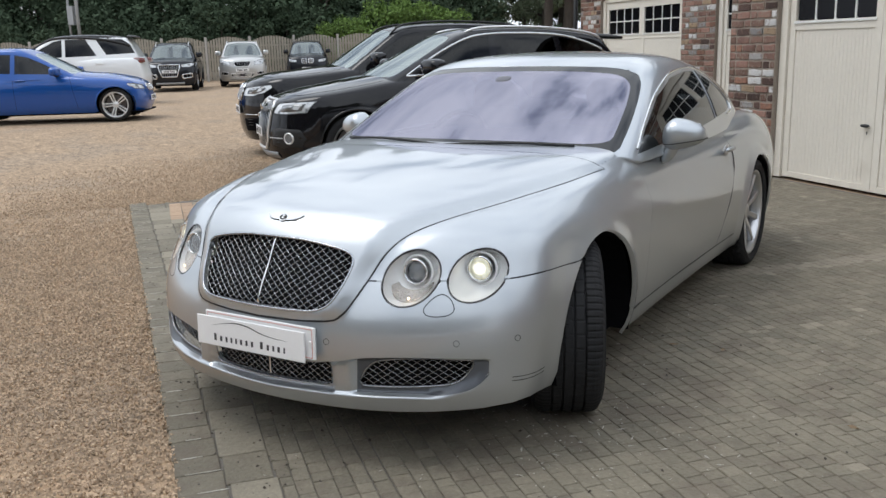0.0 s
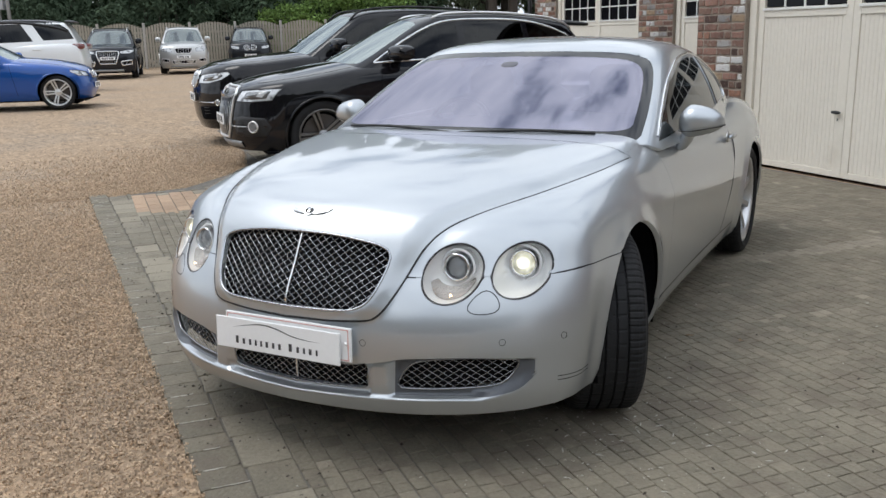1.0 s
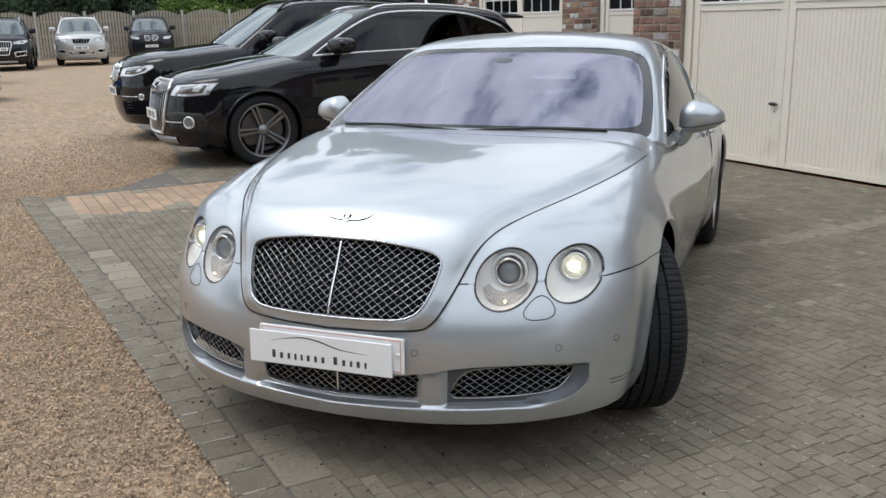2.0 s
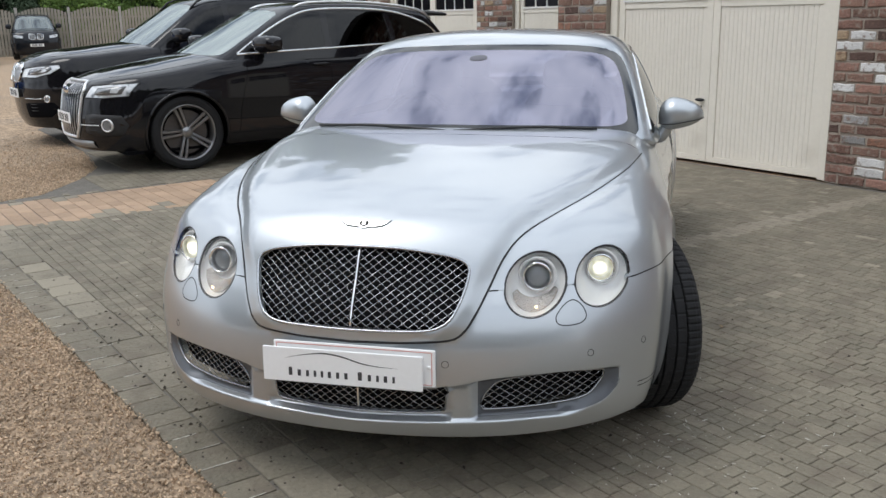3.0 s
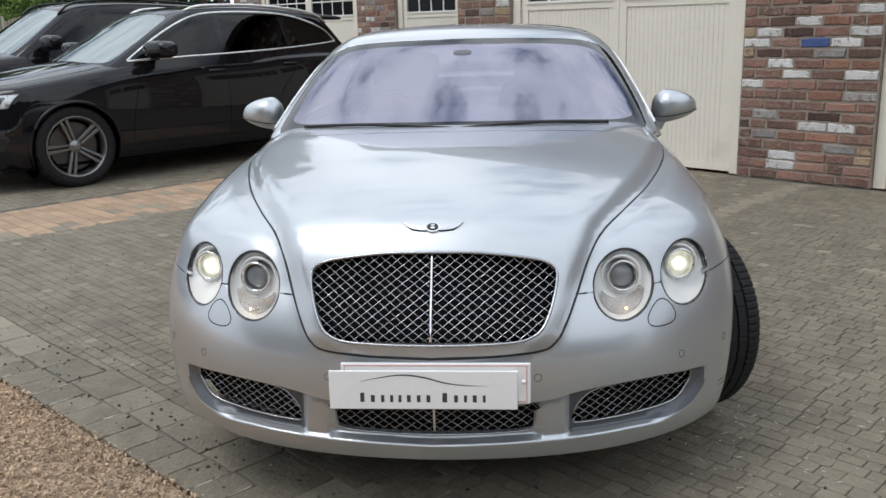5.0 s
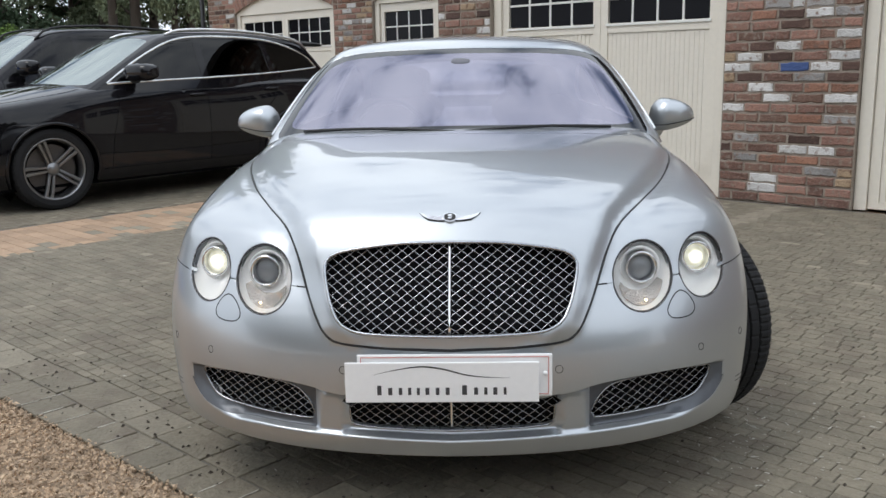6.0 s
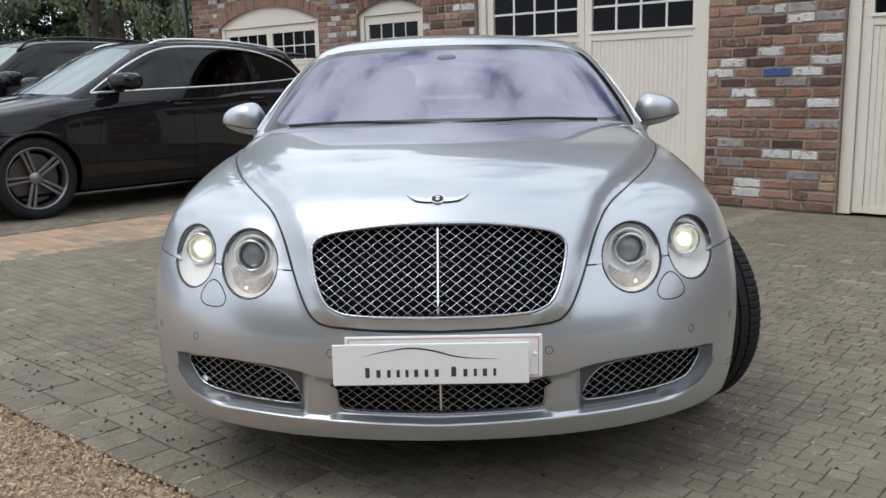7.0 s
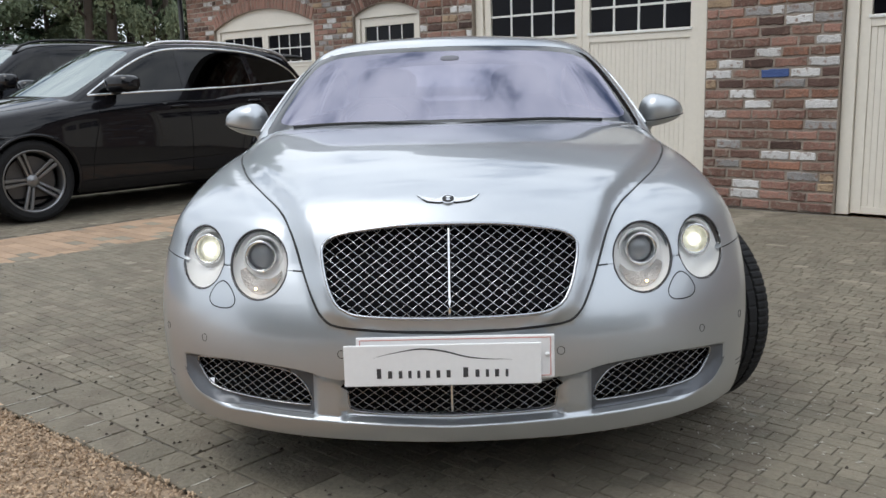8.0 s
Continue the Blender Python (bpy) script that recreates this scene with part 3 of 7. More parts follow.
def garage_door(name, s0, s1, n, spring, crown, leaves, label, handle=True):
    """Cream timber doors: an arched frame and leaves of vertical boards under a row of small panes."""
    door = empty(name, YARD @ pose(s0, n + 0.05, 0), label, "garage door", kind="structure")
    w, jamb = s1 - s0, 0.105
    head = lambda q: spring + (crown - spring) * (1 - ((q - w / 2) / (w / 2)) ** 2)
    bm = bmesh.new()
    box(bm, 0.004, 0, 0, jamb, 0.09, spring - 0.02, bevel=0.006)
    box(bm, w - jamb, 0, 0, w - 0.004, 0.09, spring - 0.02, bevel=0.006)
    k = 18
    for i in range(k):
        a, b = w * i / k, w * (i + 1) / k
        lo, (za, zb) = spring - 0.03, (head(a), head(b))
        vs = [bm.verts.new(p) for p in ((a, 0, lo), (b, 0, lo), (b, 0, zb), (a, 0, za), (a, 0.09, lo), (b, 0.09, lo))]
        bm.faces.new((vs[0], vs[1], vs[2], vs[3])), bm.faces.new((vs[4], vs[5], vs[1], vs[0]))
    part("door_frame", bm, CREAM, door)
    top, gap = spring - 0.03, 0.004
    each = (w - 2 * jamb - 2 * gap) / leaves
    for i in range(leaves):
        a = jamb + gap + i * each
        b = a + each - (gap if leaves > 1 else 0)
        leaf = new("door_leaf")
        leaf.parent = door
        leaf.matrix_basis = pose(a, 0.03, 0.012)
        lw, stile, low, win0, win1 = b - a, 0.085, 0.06, 1.63, 2.10
        bm = bmesh.new()
        box(bm, 0, 0, 0, stile, 0.05, top - 0.02, bevel=0.004)
        box(bm, lw - stile, 0, 0, lw, 0.05, top - 0.02, bevel=0.004)
        box(bm, stile, 0.001, 0, lw - stile, 0.049, low, bevel=0.003)
        box(bm, stile, 0.001, 1.535, lw - stile, 0.049, win0, bevel=0.003)
        box(bm, stile, 0.001, win1, lw - stile, 0.049, top - 0.02, bevel=0.003)
        part("leaf_frame", bm, CREAM, leaf)
        boards = max(4, round((lw - 2 * stile) / 0.05))
        bw = (lw - 2 * stile) / boards
        for j in range(boards):
            bm = bmesh.new()
            box(bm, stile + j * bw + 0.0006, 0.012, low, stile + (j + 1) * bw - 0.0006, 0.032, 1.535, bevel=0.005)
            part("board", bm, CREAM, leaf)
        bm = bmesh.new()
        box(bm, stile, 0.034, low, lw - stile, 0.036, 1.535)
        part("board_backing", bm, CREAM, leaf)
        cols, rows = 4, 2
        cw, rh = (lw - 2 * stile) / cols, (win1 - win0) / rows
        bm = bmesh.new()
        for j in range(1, cols):
            box(bm, stile + j * cw - 0.011, 0.012, win0, stile + j * cw + 0.011, 0.036, win1, bevel=0.003)
        for j in range(1, rows):
            box(bm, stile, 0.0125, win0 + j * rh - 0.011, lw - stile, 0.0355, win0 + j * rh + 0.011, bevel=0.003)
        box(bm, stile - 0.02, -0.012, win0 - 0.028, lw - stile + 0.02, 0.006, win0 - 0.002, bevel=0.003)
        part("glazing_bars", bm, WHITE_WOOD, leaf)
        for j in range(cols):
            for r in range(rows):
                bm = bmesh.new()
                box(bm, stile + j * cw + 0.011, 0.022, win0 + r * rh + 0.011, stile + (j + 1) * cw - 0.011, 0.027, win0 + (r + 1) * rh - 0.011)
                part("pane", bm, DOOR_GLASS, leaf)
        if handle and i == 0 and leaves > 1:
            bm = bmesh.new()
            bmesh.ops.create_uvsphere(bm, u_segments=20, v_segments=10, radius=1.0, matrix=pose(lw - 0.085, -0.03, 0.625) @ Matrix.Diagonal((0.062, 0.016, 0.017, 1)))
            bmesh.ops.create_cone(bm, segments=16, radius1=0.012, radius2=0.012, depth=0.035, cap_ends=True, matrix=pose(lw - 0.085, -0.012, 0.625, 90))
            part("door_handle", bm, BLACK, leaf, "black oval pull handle", True)
            bm = bmesh.new()
            box(bm, lw - 0.089, -0.004, 0.54, lw - 0.081, 0.001, 0.57, bevel=0.001)
            part("key_plate", bm, BLACK, leaf)
    bm = bmesh.new()
    box(bm, 0.02, 0.45, 0.0, w - 0.02, 0.46, crown)
    part("dark_interior", bm, VOID, door)
    return door


WHITE_WOOD = material("white_painted_bars", (0.78, 0.77, 0.74), 0.45, 0.0, 0.04, 10)
DOOR_GLASS = material("dark_window_glass", (0.006, 0.006, 0.008), 0.10, 0.0, 0.1, 4, spec=0.12)
garage_door("door_1", -5.24, -2.48, MAIN, 2.30, 2.62, 2, "cream boarded double garage door with small-paned windows, closed")
garage_door("door_2", -1.29, 1.47, MAIN, 2.30, 2.62, 2, "cream boarded double garage door in a brick front, closed", False)
garage_door("door_3", -13.61, -10.68, BACKWALL, 2.28, 2.58, 2, "cream arched double garage door set back, closed", False)
garage_door("door_4", -9.70, -8.22, BACKWALL, 2.28, 2.46, 1, "narrow cream arched garage door set back, closed", False)

# paving bed
B = -0.0065
FRONT_EDGE = lambda s: -0.02 + 0.047 * s
bm = bmesh.new()
vs = [bm.verts.new(p) for p in ((-6.35, FRONT_EDGE(-6.35) + 0.01, B), (6.8, FRONT_EDGE(6.8) + 0.01, B), (6.8, MAIN, B), (-6.0, MAIN, B), (-6.0, BACKWALL, B), (-14.5, BACKWALL, B), (-14.5, 1.75, B), (-9.2, 1.62, B), (-7.9, 1.42, B), (-7.26, 1.10, B), (-6.6, 0.6, B))]
bm.faces.new(vs)
pavement = part("pavement", bm, BED)
pavement.matrix_world = YARD
tagged(pavement, "grey block paving with a buff border and a terracotta band", "paving", kind="structure")


# ---- the silver coupe ----
def coupe_body(x, y, z):
    """The coupe's lower body; below zero inside."""
    a = np.abs(x)
    lean = ramp(z, (0.1, 0.2, 0.28, 0.36, 0.46, 0.55, 0.63, 0.70, 0.80, 0.95), (0.09, 0.030, 0.002, 0.0, 0.0, 0.018, 0.055, 0.095, 0.135, 0.21))
    nose = 0.016 * hump(a, 0.36) * ramp(z, (0.45, 0.56, 0.8, 1.0), (0.0, 0.6, 1.0, 1.0))
    front = 0.402 + 0.25 * a**2 + 0.28 * a**4 + lean - nose
    over = ramp(a, (0.0, 0.3, 0.43, 0.6, 0.82), (0.392, 0.392, 0.414, 0.42, 0.402))
    under = ramp(a, (0.0, 0.35, 0.55, 0.7, 0.77, 0.83), (0.258, 0.268, 0.271, 0.274, 0.298, 0.37))
    bridge = step01((np.abs(a - 0.338 - 0.06 * (0.33 - z)) - 0.028) / 0.03)
    front = front + 0.045 * (1 - 0.55 * step01((a - 0.60) / 0.18)) * step01((z - under) / (0.018 + 0.042 * step01((a - 0.60) / 0.16))) * step01((over - z) / 0.010) * step01((0.818 - a) / 0.055) * (0.35 + 0.65 * bridge)
    top = ramp(y, (0.3, 0.5, 0.58, 0.75, 1.0, 1.4, 1.75, 2.2, 3.0, 4.0, 4.7, 5.2), (0.72, 0.83, 0.875, 0.92, 0.957, 0.998, 1.022, 1.026, 1.02, 1.02, 1.02, 0.99))
    edge = ramp(y, (0.3, 0.6, 0.9, 1.3, 1.9, 2.4, 3.2, 4.0, 4.6, 5.2), (0.10, 0.10, 0.08, 0.045, 0.005, 0.01, 0.02, 0.02, 0.02, 0.03))
    fold = ramp(y, (0.5, 0.68, 1.1, 1.42, 1.9), (0.43, 0.49, 0.68, 0.775, 0.86))
    top = top - edge * (a / 0.75) ** 2.2 - 0.016 * hump(a - fold, 0.045)
    wide = ramp(y, (0.3, 0.9, 1.32, 1.8, 2.5, 3.2, 3.6, 4.07, 4.5, 4.9, 5.25), (0.944, 0.952, 0.957, 0.952, 0.944, 0.949, 0.956, 0.957, 0.950, 0.904, 0.814))
    tuck = ramp(z, (0.1, 0.2, 0.32, 0.5, 0.68, 0.85, 1.0, 1.15), (0.09, 0.05, 0.02, 0.0, 0.0, 0.035, 0.10, 0.19))
    crease = 0.012 * hump(z - ramp(y, (0.9, 1.4, 2.2, 3.2), (0.78, 0.80, 0.72, 0.60)), 0.05) * step01((y - 1.0) / 0.4) * step01((3.4 - y) / 0.8)
    flare = sum(0.022 * hump(np.hypot(y - c, z - 0.345) - 0.372, 0.060) for c in (1.375, 4.12)) * step01((z - 0.12) / 0.15)
    s = smax(front - y, a - wide + tuck - crease - flare, 0.055)
    s = smax(s, (z - top) * 0.95, 0.11)
    across = ramp(y + z, (0.93, 0.985, 1.02, 1.088, 1.219, 1.378, 1.56, 1.75, 2.03, 2.39, 2.68), (0.12, 0.30, 0.345, 0.374, 0.408, 0.447, 0.495, 0.578, 0.68, 0.775, 0.82))
    proud = step01((y + z - 0.952) / 0.05) * ramp(y + z, (0.95, 1.4, 1.8, 2.3, 2.7), (1.0, 1.0, 0.7, 0.35, 0.15))
    s = s - 0.026 * step01((across + 0.012 - a) / 0.075) * proud
    s = smax(s, 0.17 - z, 0.03)
    return smax(s, y - 5.18 + 0.12 * a**2 + 0.3 * (z - 0.65) ** 2, 0.12)


def coupe_cabin(x, y, z):
    """The coupe's greenhouse; below zero inside."""
    a = np.abs(x)
    screen = (1.70 + (z - 1.0) * 2.2 + 0.33 * a**2 - y) * 0.42
    roof = ramp(y, (1.5, 2.0, 2.5, 2.95, 3.4, 3.8, 4.3, 4.7, 5.0), (1.22, 1.345, 1.405, 1.43, 1.415, 1.36, 1.23, 1.06, 0.93)) - 0.06 * a**2
    wide = 0.875 - 0.30 * (z - 0.98) - 0.45 * (z - 0.98) * np.abs(z - 0.98) - 0.045 * np.clip(y - 2.6, 0, 3) ** 2
    return smax(smax(screen, (z - roof) * 0.9, 0.05), a - wide, 0.09)


def ring(cx, cz, rx, rz, tilt=0.0, n=40):
    c, s = math.cos(tilt), math.sin(tilt)
    return [(cx + rx * math.cos(2 * math.pi * k / n) * c - rz * math.sin(2 * math.pi * k / n) * s,
             cz + rx * math.cos(2 * math.pi * k / n) * s + rz * math.sin(2 * math.pi * k / n) * c) for k in range(n)]


def arch(cy, cz, r, low):
    """An open wheel arch in (y, z), front foot to rear foot."""
    a0 = math.asin((low - cz) / r)
    return [(cy - r * math.cos(a0 + (math.pi - 2 * a0) * k / 36), cz + r * math.sin(a0 + (math.pi - 2 * a0) * k / 36)) for k in range(37)]


AXLE_F, AXLE_R, WHEEL = 1.375, 4.12, 0.352
coupe = empty("silver_coupe", pose(0, 2.8, 0), "silver two-door luxury coupe parked on grey block paving, front wheels turned", "car")


def coupe_part(name, piece, mats, parent=None, label="", smooth=True, **more):
    v, f, *n = piece
    ob = link_mesh(name, v, f, mats, parent or coupe, label, smooth, n[0] if n else None, **more)
    if ob.parent is coupe:
        ob.matrix_parent_inverse = pose(0, -2.8, 0)
    return ob


FB, FC = coupe_body, coupe_cabin
BONNET_LINE = [(0.82, 1.72, None), (0.775, 1.42, None), (0.68, 1.10, None), (0.578, 0.86, None), (0.495, 0.71, None), (0.447, None, 0.764), (0.408, None, 0.673),
               (0.374, None, 0.60), (0.345, None, 0.558), (0.30, None, 0.537), (0.168, None, 0.528), (0.0, None, 0.524)]
on_line = np.vstack([on_top(FB, [(x, y)]) if z is None else on_front(FB, [(x, z)]) for x, y, z in BONNET_LINE])
bonnet_line = curve(on_line, 0.02)
rear_lip = curve(on_top(FB, [(0.82, 1.72), (0.6, 1.66), (0.3, 1.62), (0.0, 1.61)]), 0.03)
seam = curve(np.vstack([on_front(FB, [(0.408, 0.673), (0.52, 0.674), (0.64, 0.674), (0.74, 0.671), (0.83, 0.668)]), on_side(FB, [(0.94, 0.675), (1.05, 0.674), (1.156, 0.672)])]), 0.02)
lamp_in = on_front(FB, ring(0.545, 0.684, 0.091, 0.091, 0.25))
lamp_out = on_front(FB, ring(0.740, 0.686, 0.080, 0.086, 0.30))
GRILLE = [(0.0, 0.800), (0.13, 0.797), (0.25, 0.783), (0.318, 0.768), (0.347, 0.748), (0.350, 0.715), (0.333, 0.65), (0.309, 0.603), (0.28, 0.583), (0.235, 0.572), (0.125, 0.566), (0.0, 0.564)]
grille_rim = curve(GRILLE, 0.015)
grille_hole = on_front(FB, grille_rim)
MESH_SIDE = [(0.755, 0.396), (0.70, 0.404), (0.59, 0.408), (0.50, 0.402), (0.445, 0.390), (0.410, 0.358), (0.390, 0.318), (0.398, 0.302), (0.43, 0.299), (0.57, 0.302), (0.66, 0.308), (0.712, 0.323), (0.743, 0.358)]
side_mesh_rim = curve(MESH_SIDE, 0.015, True)
side_hole = on_front(FB, side_mesh_rim)
MESH_MID = [(0.0, 0.384), (0.284, 0.384), (0.287, 0.350), (0.284, 0.308), (0.268, 0.290), (0.166, 0.283), (0.0, 0.279)]
mid_rim = curve(MESH_MID, 0.015)
mid_hole = on_front(FB, mid_rim)
door_front = curve(on_side(FB, [(1.985, 0.955), (2.02, 0.88), (2.01, 0.76), (1.965, 0.55), (1.955, 0.30)]), 0.02)
door_rear = curve(on_side(FB, [(3.56, 0.99), (3.55, 0.85), (3.46, 0.62), (3.30, 0.40), (3.22, 0.30)]), 0.02)
sill_line = evenly(on_side(FB, [(1.80, 0.30), (1.955, 0.30), (2.4, 0.30), (3.22, 0.30), (3.62, 0.30)]), 0.03)
under_lip = [on_front(FB, [(x, ramp(x, (0.0, 0.35, 0.55, 0.7, 0.77, 0.83), (0.258, 0.268, 0.271, 0.274, 0.298, 0.37)) + d) for x in np.linspace(0.0, 0.82, 56)]) for d in (-0.003, 0.006, 0.012, 0.019)]
over_lip = [on_front(FB, [(x, ramp(x, (0.0, 0.3, 0.43, 0.6, 0.82), (0.392, 0.392, 0.414, 0.42, 0.402)) + d) for x in np.linspace(0.0, 0.80, 54)]) for d in (-0.007, 0.003)]

front_arch = on_side(FB, arch(AXLE_F, 0.345, 0.392, 0.20))
def lamp_arc(loop, up):
    """The part of a lamp's rim above (or below) the seam."""
    cut = np.interp(loop[:, 0], seam[:, 0], seam[:, 2])
    ok = (loop[:, 2] - cut) * up > 0.004
    k = int(np.argmax(ok & ~np.roll(ok, 1)))
    run = np.roll(loop, -k, axis=0)[:int(ok.sum())]
    ends = []
    for p in (run[0], run[-1]):
        ends.append(seam[int(np.argmin(np.linalg.norm(seam - p, axis=1)))])
    return np.vstack([[ends[0]], run, [ends[1]]])


turn_in = int(np.argmin(np.linalg.norm(bonnet_line - on_line[6], axis=1)))
below = bonnet_line[turn_in:][::-1]
meets = int(np.argmin(np.linalg.norm(front_arch - seam[-1], axis=1)))
outline = np.vstack([
    on_top(FB, [(0.0, y) for y in np.linspace(3.62, 0.62, 100)]), on_front(FB, [(0.0, z) for z in np.linspace(0.835, 0.803, 4)]),
    grille_hole, on_front(FB, [(0.0, z) for z in (0.552, 0.540)]), below[:-1], seam[:-1], front_arch[meets:], on_side(FB, [(y, 0.205) for y in np.linspace(1.80, 3.62, 60)]),
    on_side(FB, [(3.62, z) for z in np.linspace(0.23, 0.86, 24)]), on_top(FB, [(x, 3.62) for x in np.linspace(0.88, 0.03, 30)])])
front = Sheet(FB, (-0.6, 0.55, -0.55), outline, [], [bonnet_line[:turn_in + 1], rear_lip, door_front, door_rear, sill_line, lamp_arc(lamp_in, 1), lamp_arc(lamp_out, 1)], 0.022)
m = front.mid
bonnet_area = np.vstack([np.stack([bonnet_line[:, 0], bonnet_line[:, 1] + bonnet_line[:, 2]], 1), [(-0.1, bonnet_line[-1, 1] + bonnet_line[-1, 2])], [(-0.1, rear_lip[-1, 1] + rear_lip[-1, 2])],
                         np.stack([rear_lip[:, 0], rear_lip[:, 1] + rear_lip[:, 2]], 1)[::-1]])
is_bonnet = inside(bonnet_area, np.stack([m[:, 0], m[:, 1] + m[:, 2]], 1))
is_bonnet &= m[:, 1] < 1.75
door_area = np.vstack([door_front[:, 1:], [(3.22, 0.30)], door_rear[::-1, 1:], [(3.56, 1.2), (1.985, 1.2)]])
is_door = inside(door_area, m[:, 1:]) & (m[:, 0] > 0.6)
is_sill = (m[:, 2] < 0.30) & (m[:, 1] > AXLE_F) & ~is_door
in_lamp = (inside(lamp_in[:, [0, 2]], m[:, [0, 2]]) | inside(lamp_out[:, [0, 2]], m[:, [0, 2]])) & (m[:, 1] < 1.0)
is_wing = ~is_bonnet & ~is_door & ~is_sill & ~in_lamp & (m[:, 1] < np.interp(m[:, 2], door_front[::-1, 2], door_front[::-1, 1])) & ~((m[:, 1] > 1.60) & (m[:, 0] < 0.80))
is_deck = ~(is_bonnet | is_door | is_sill | is_wing | in_lamp)
coupe_part("bonnet", both_sides(front.cut(is_bonnet, 0.0045, 0.022)), SILVER)
low_front = on_front(FB, [(x, 0.208 + 0.008 * x) for x in np.linspace(0.0, 0.80, 40)])
low_side = on_side(FB, [(y, 0.224) for y in np.linspace(0.80, front_arch[1][1] - 0.012, 8)])
bumper_rim = np.vstack([below[:1] * 0 + on_front(FB, [(0.0, 0.515)]), on_front(FB, [(0.0, z) for z in np.linspace(0.50, 0.396, 8)]), mid_hole, on_front(FB, [(0.0, z) for z in (0.277, 0.270, 0.264, 0.255, 0.232)]),
                        low_front[:-1], low_side[1:], front_arch[2:meets], seam[::-1][:-1], below[::-1]])
bumper = Sheet(FB, (-0.5, 0.866, 0.0), bumper_rim, [side_hole], [l for l in under_lip + over_lip] + [on_front(FB, [(0.80, z) for z in np.linspace(0.352, 0.392, 5)]), on_front(FB, [(0.386, z) for z in np.linspace(0.285, 0.393, 9)])] + [lamp_arc(lamp_in, -1), lamp_arc(lamp_out, -1)], 0.016)
b = bumper.mid
lamped = (inside(lamp_in[:, [0, 2]], b[:, [0, 2]]) | inside(lamp_out[:, [0, 2]], b[:, [0, 2]])) & (b[:, 1] < 1.0)
lip_at = ramp(b[:, 0], (0.0, 0.35, 0.55, 0.7, 0.77, 0.83), (0.258, 0.268, 0.271, 0.274, 0.298, 0.37)) + 0.012
brow_at = ramp(b[:, 0], (0.0, 0.3, 0.43, 0.6, 0.82), (0.392, 0.392, 0.414, 0.42, 0.402)) - 0.007
recess = (b[:, 2] > lip_at) & (b[:, 2] < brow_at) & (b[:, 0] > 0.386) & (b[:, 0] < 0.80) & (b[:, 1] < 1.0)
coupe_part("front_bumper", both_sides(bumper.cut(~lamped & ~recess, 0.003, 0.02)), SILVER)
for side in (0, 1):
    turn = flipped if side else (lambda q: q)
    # the recess is coloured darker than the bumper to carry its shade
    coupe_part("intake_surround", turn(bumper.cut(recess, -0.004, 0.0, -0.001)), RECESS_SHADE, None, "silver intake surround, coloured dark grey for its shade")
    coupe_part("front_wing", turn(front.cut(is_wing, 0.0018, 0.02)), SILVER)
    door = coupe_part("car_door", turn(front.cut(is_door, 0.0018, 0.02)), SILVER)
    coupe_part("sill", turn(front.cut(is_sill, 0.0015, 0.014)), SILVER)
coupe_part("scuttle", both_sides(front.cut(is_deck, 0.0, 0.0)), SILVER)

rear_arch = on_side(FB, arch(AXLE_R, 0.345, 0.392, 0.20))
rear_outline = np.vstack([
    on_top(FB, [(0.0, y) for y in np.linspace(3.62, 4.95, 50)]), on_rear(FB, [(0.0, z) for z in np.linspace(0.93, 0.25, 26)]),
    on_rear(FB, [(x, 0.25) for x in np.linspace(0.03, 0.78, 26)]), on_side(FB, [(y, 0.22) for y in np.linspace(4.85, rear_arch[-1][1] + 0.01, 12)]),
    rear_arch[::-1], on_side(FB, [(3.70, 0.205), (3.62, 0.205)]), on_side(FB, [(3.62, z) for z in np.linspace(0.23, 0.86, 24)]), on_top(FB, [(x, 3.62) for x in np.linspace(0.88, 0.03, 30)])])
rear = Sheet(FB, (-0.6, -0.55, -0.55), rear_outline, [], [], 0.035)
coupe_part("rear_body", both_sides(rear.cut(np.ones(len(rear.f), bool), 0.0, 0.014)), SILVER)

# greenhouse
SCREEN_RIM = [(0.0, 0.985), (0.40, 0.985), (0.70, 0.978), (0.785, 0.985), (0.787, 1.02), (0.765, 1.10), (0.725, 1.20), (0.680, 1.275), (0.62, 1.318), (0.50, 1.340), (0.30, 1.350), (0.0, 1.354)]
screen_rim = on_front(FC, curve(SCREEN_RIM, 0.02))
FRIT_RIM = [(0.0, 1.035), (0.40, 1.030), (0.66, 1.020), (0.735, 1.030), (0.735, 1.06), (0.715, 1.13), (0.685, 1.205), (0.645, 1.265), (0.58, 1.300), (0.48, 1.316), (0.30, 1.326), (0.0, 1.330)]
frit_rim = on_front(FC, curve(FRIT_RIM, 0.02))
SIDE_GLASS = [(2.04, 0.965), (2.25, 1.07), (2.55, 1.195), (2.90, 1.278), (3.28, 1.300), (3.50, 1.290), (3.50, 1.015), (3.06, 1.0), (2.50, 0.985)]
side_glass = on_side(FC, evenly(SIDE_GLASS, 0.025, True))
REAR_GLASS = [(3.53, 1.287), (3.75, 1.245), (4.0, 1.16), (4.14, 1.08), (4.12, 1.035), (3.9, 1.025), (3.53, 1.016)]
quarter_glass = on_side(FC, evenly(REAR_GLASS, 0.025, True))
BACK = [(0.0, 3.98), (0.35, 3.98), (0.50, 4.02), (0.54, 4.12), (0.55, 4.5), (0.45, 4.62), (0.0, 4.66)]
back_rim = on_top(FC, curve(BACK, 0.03))
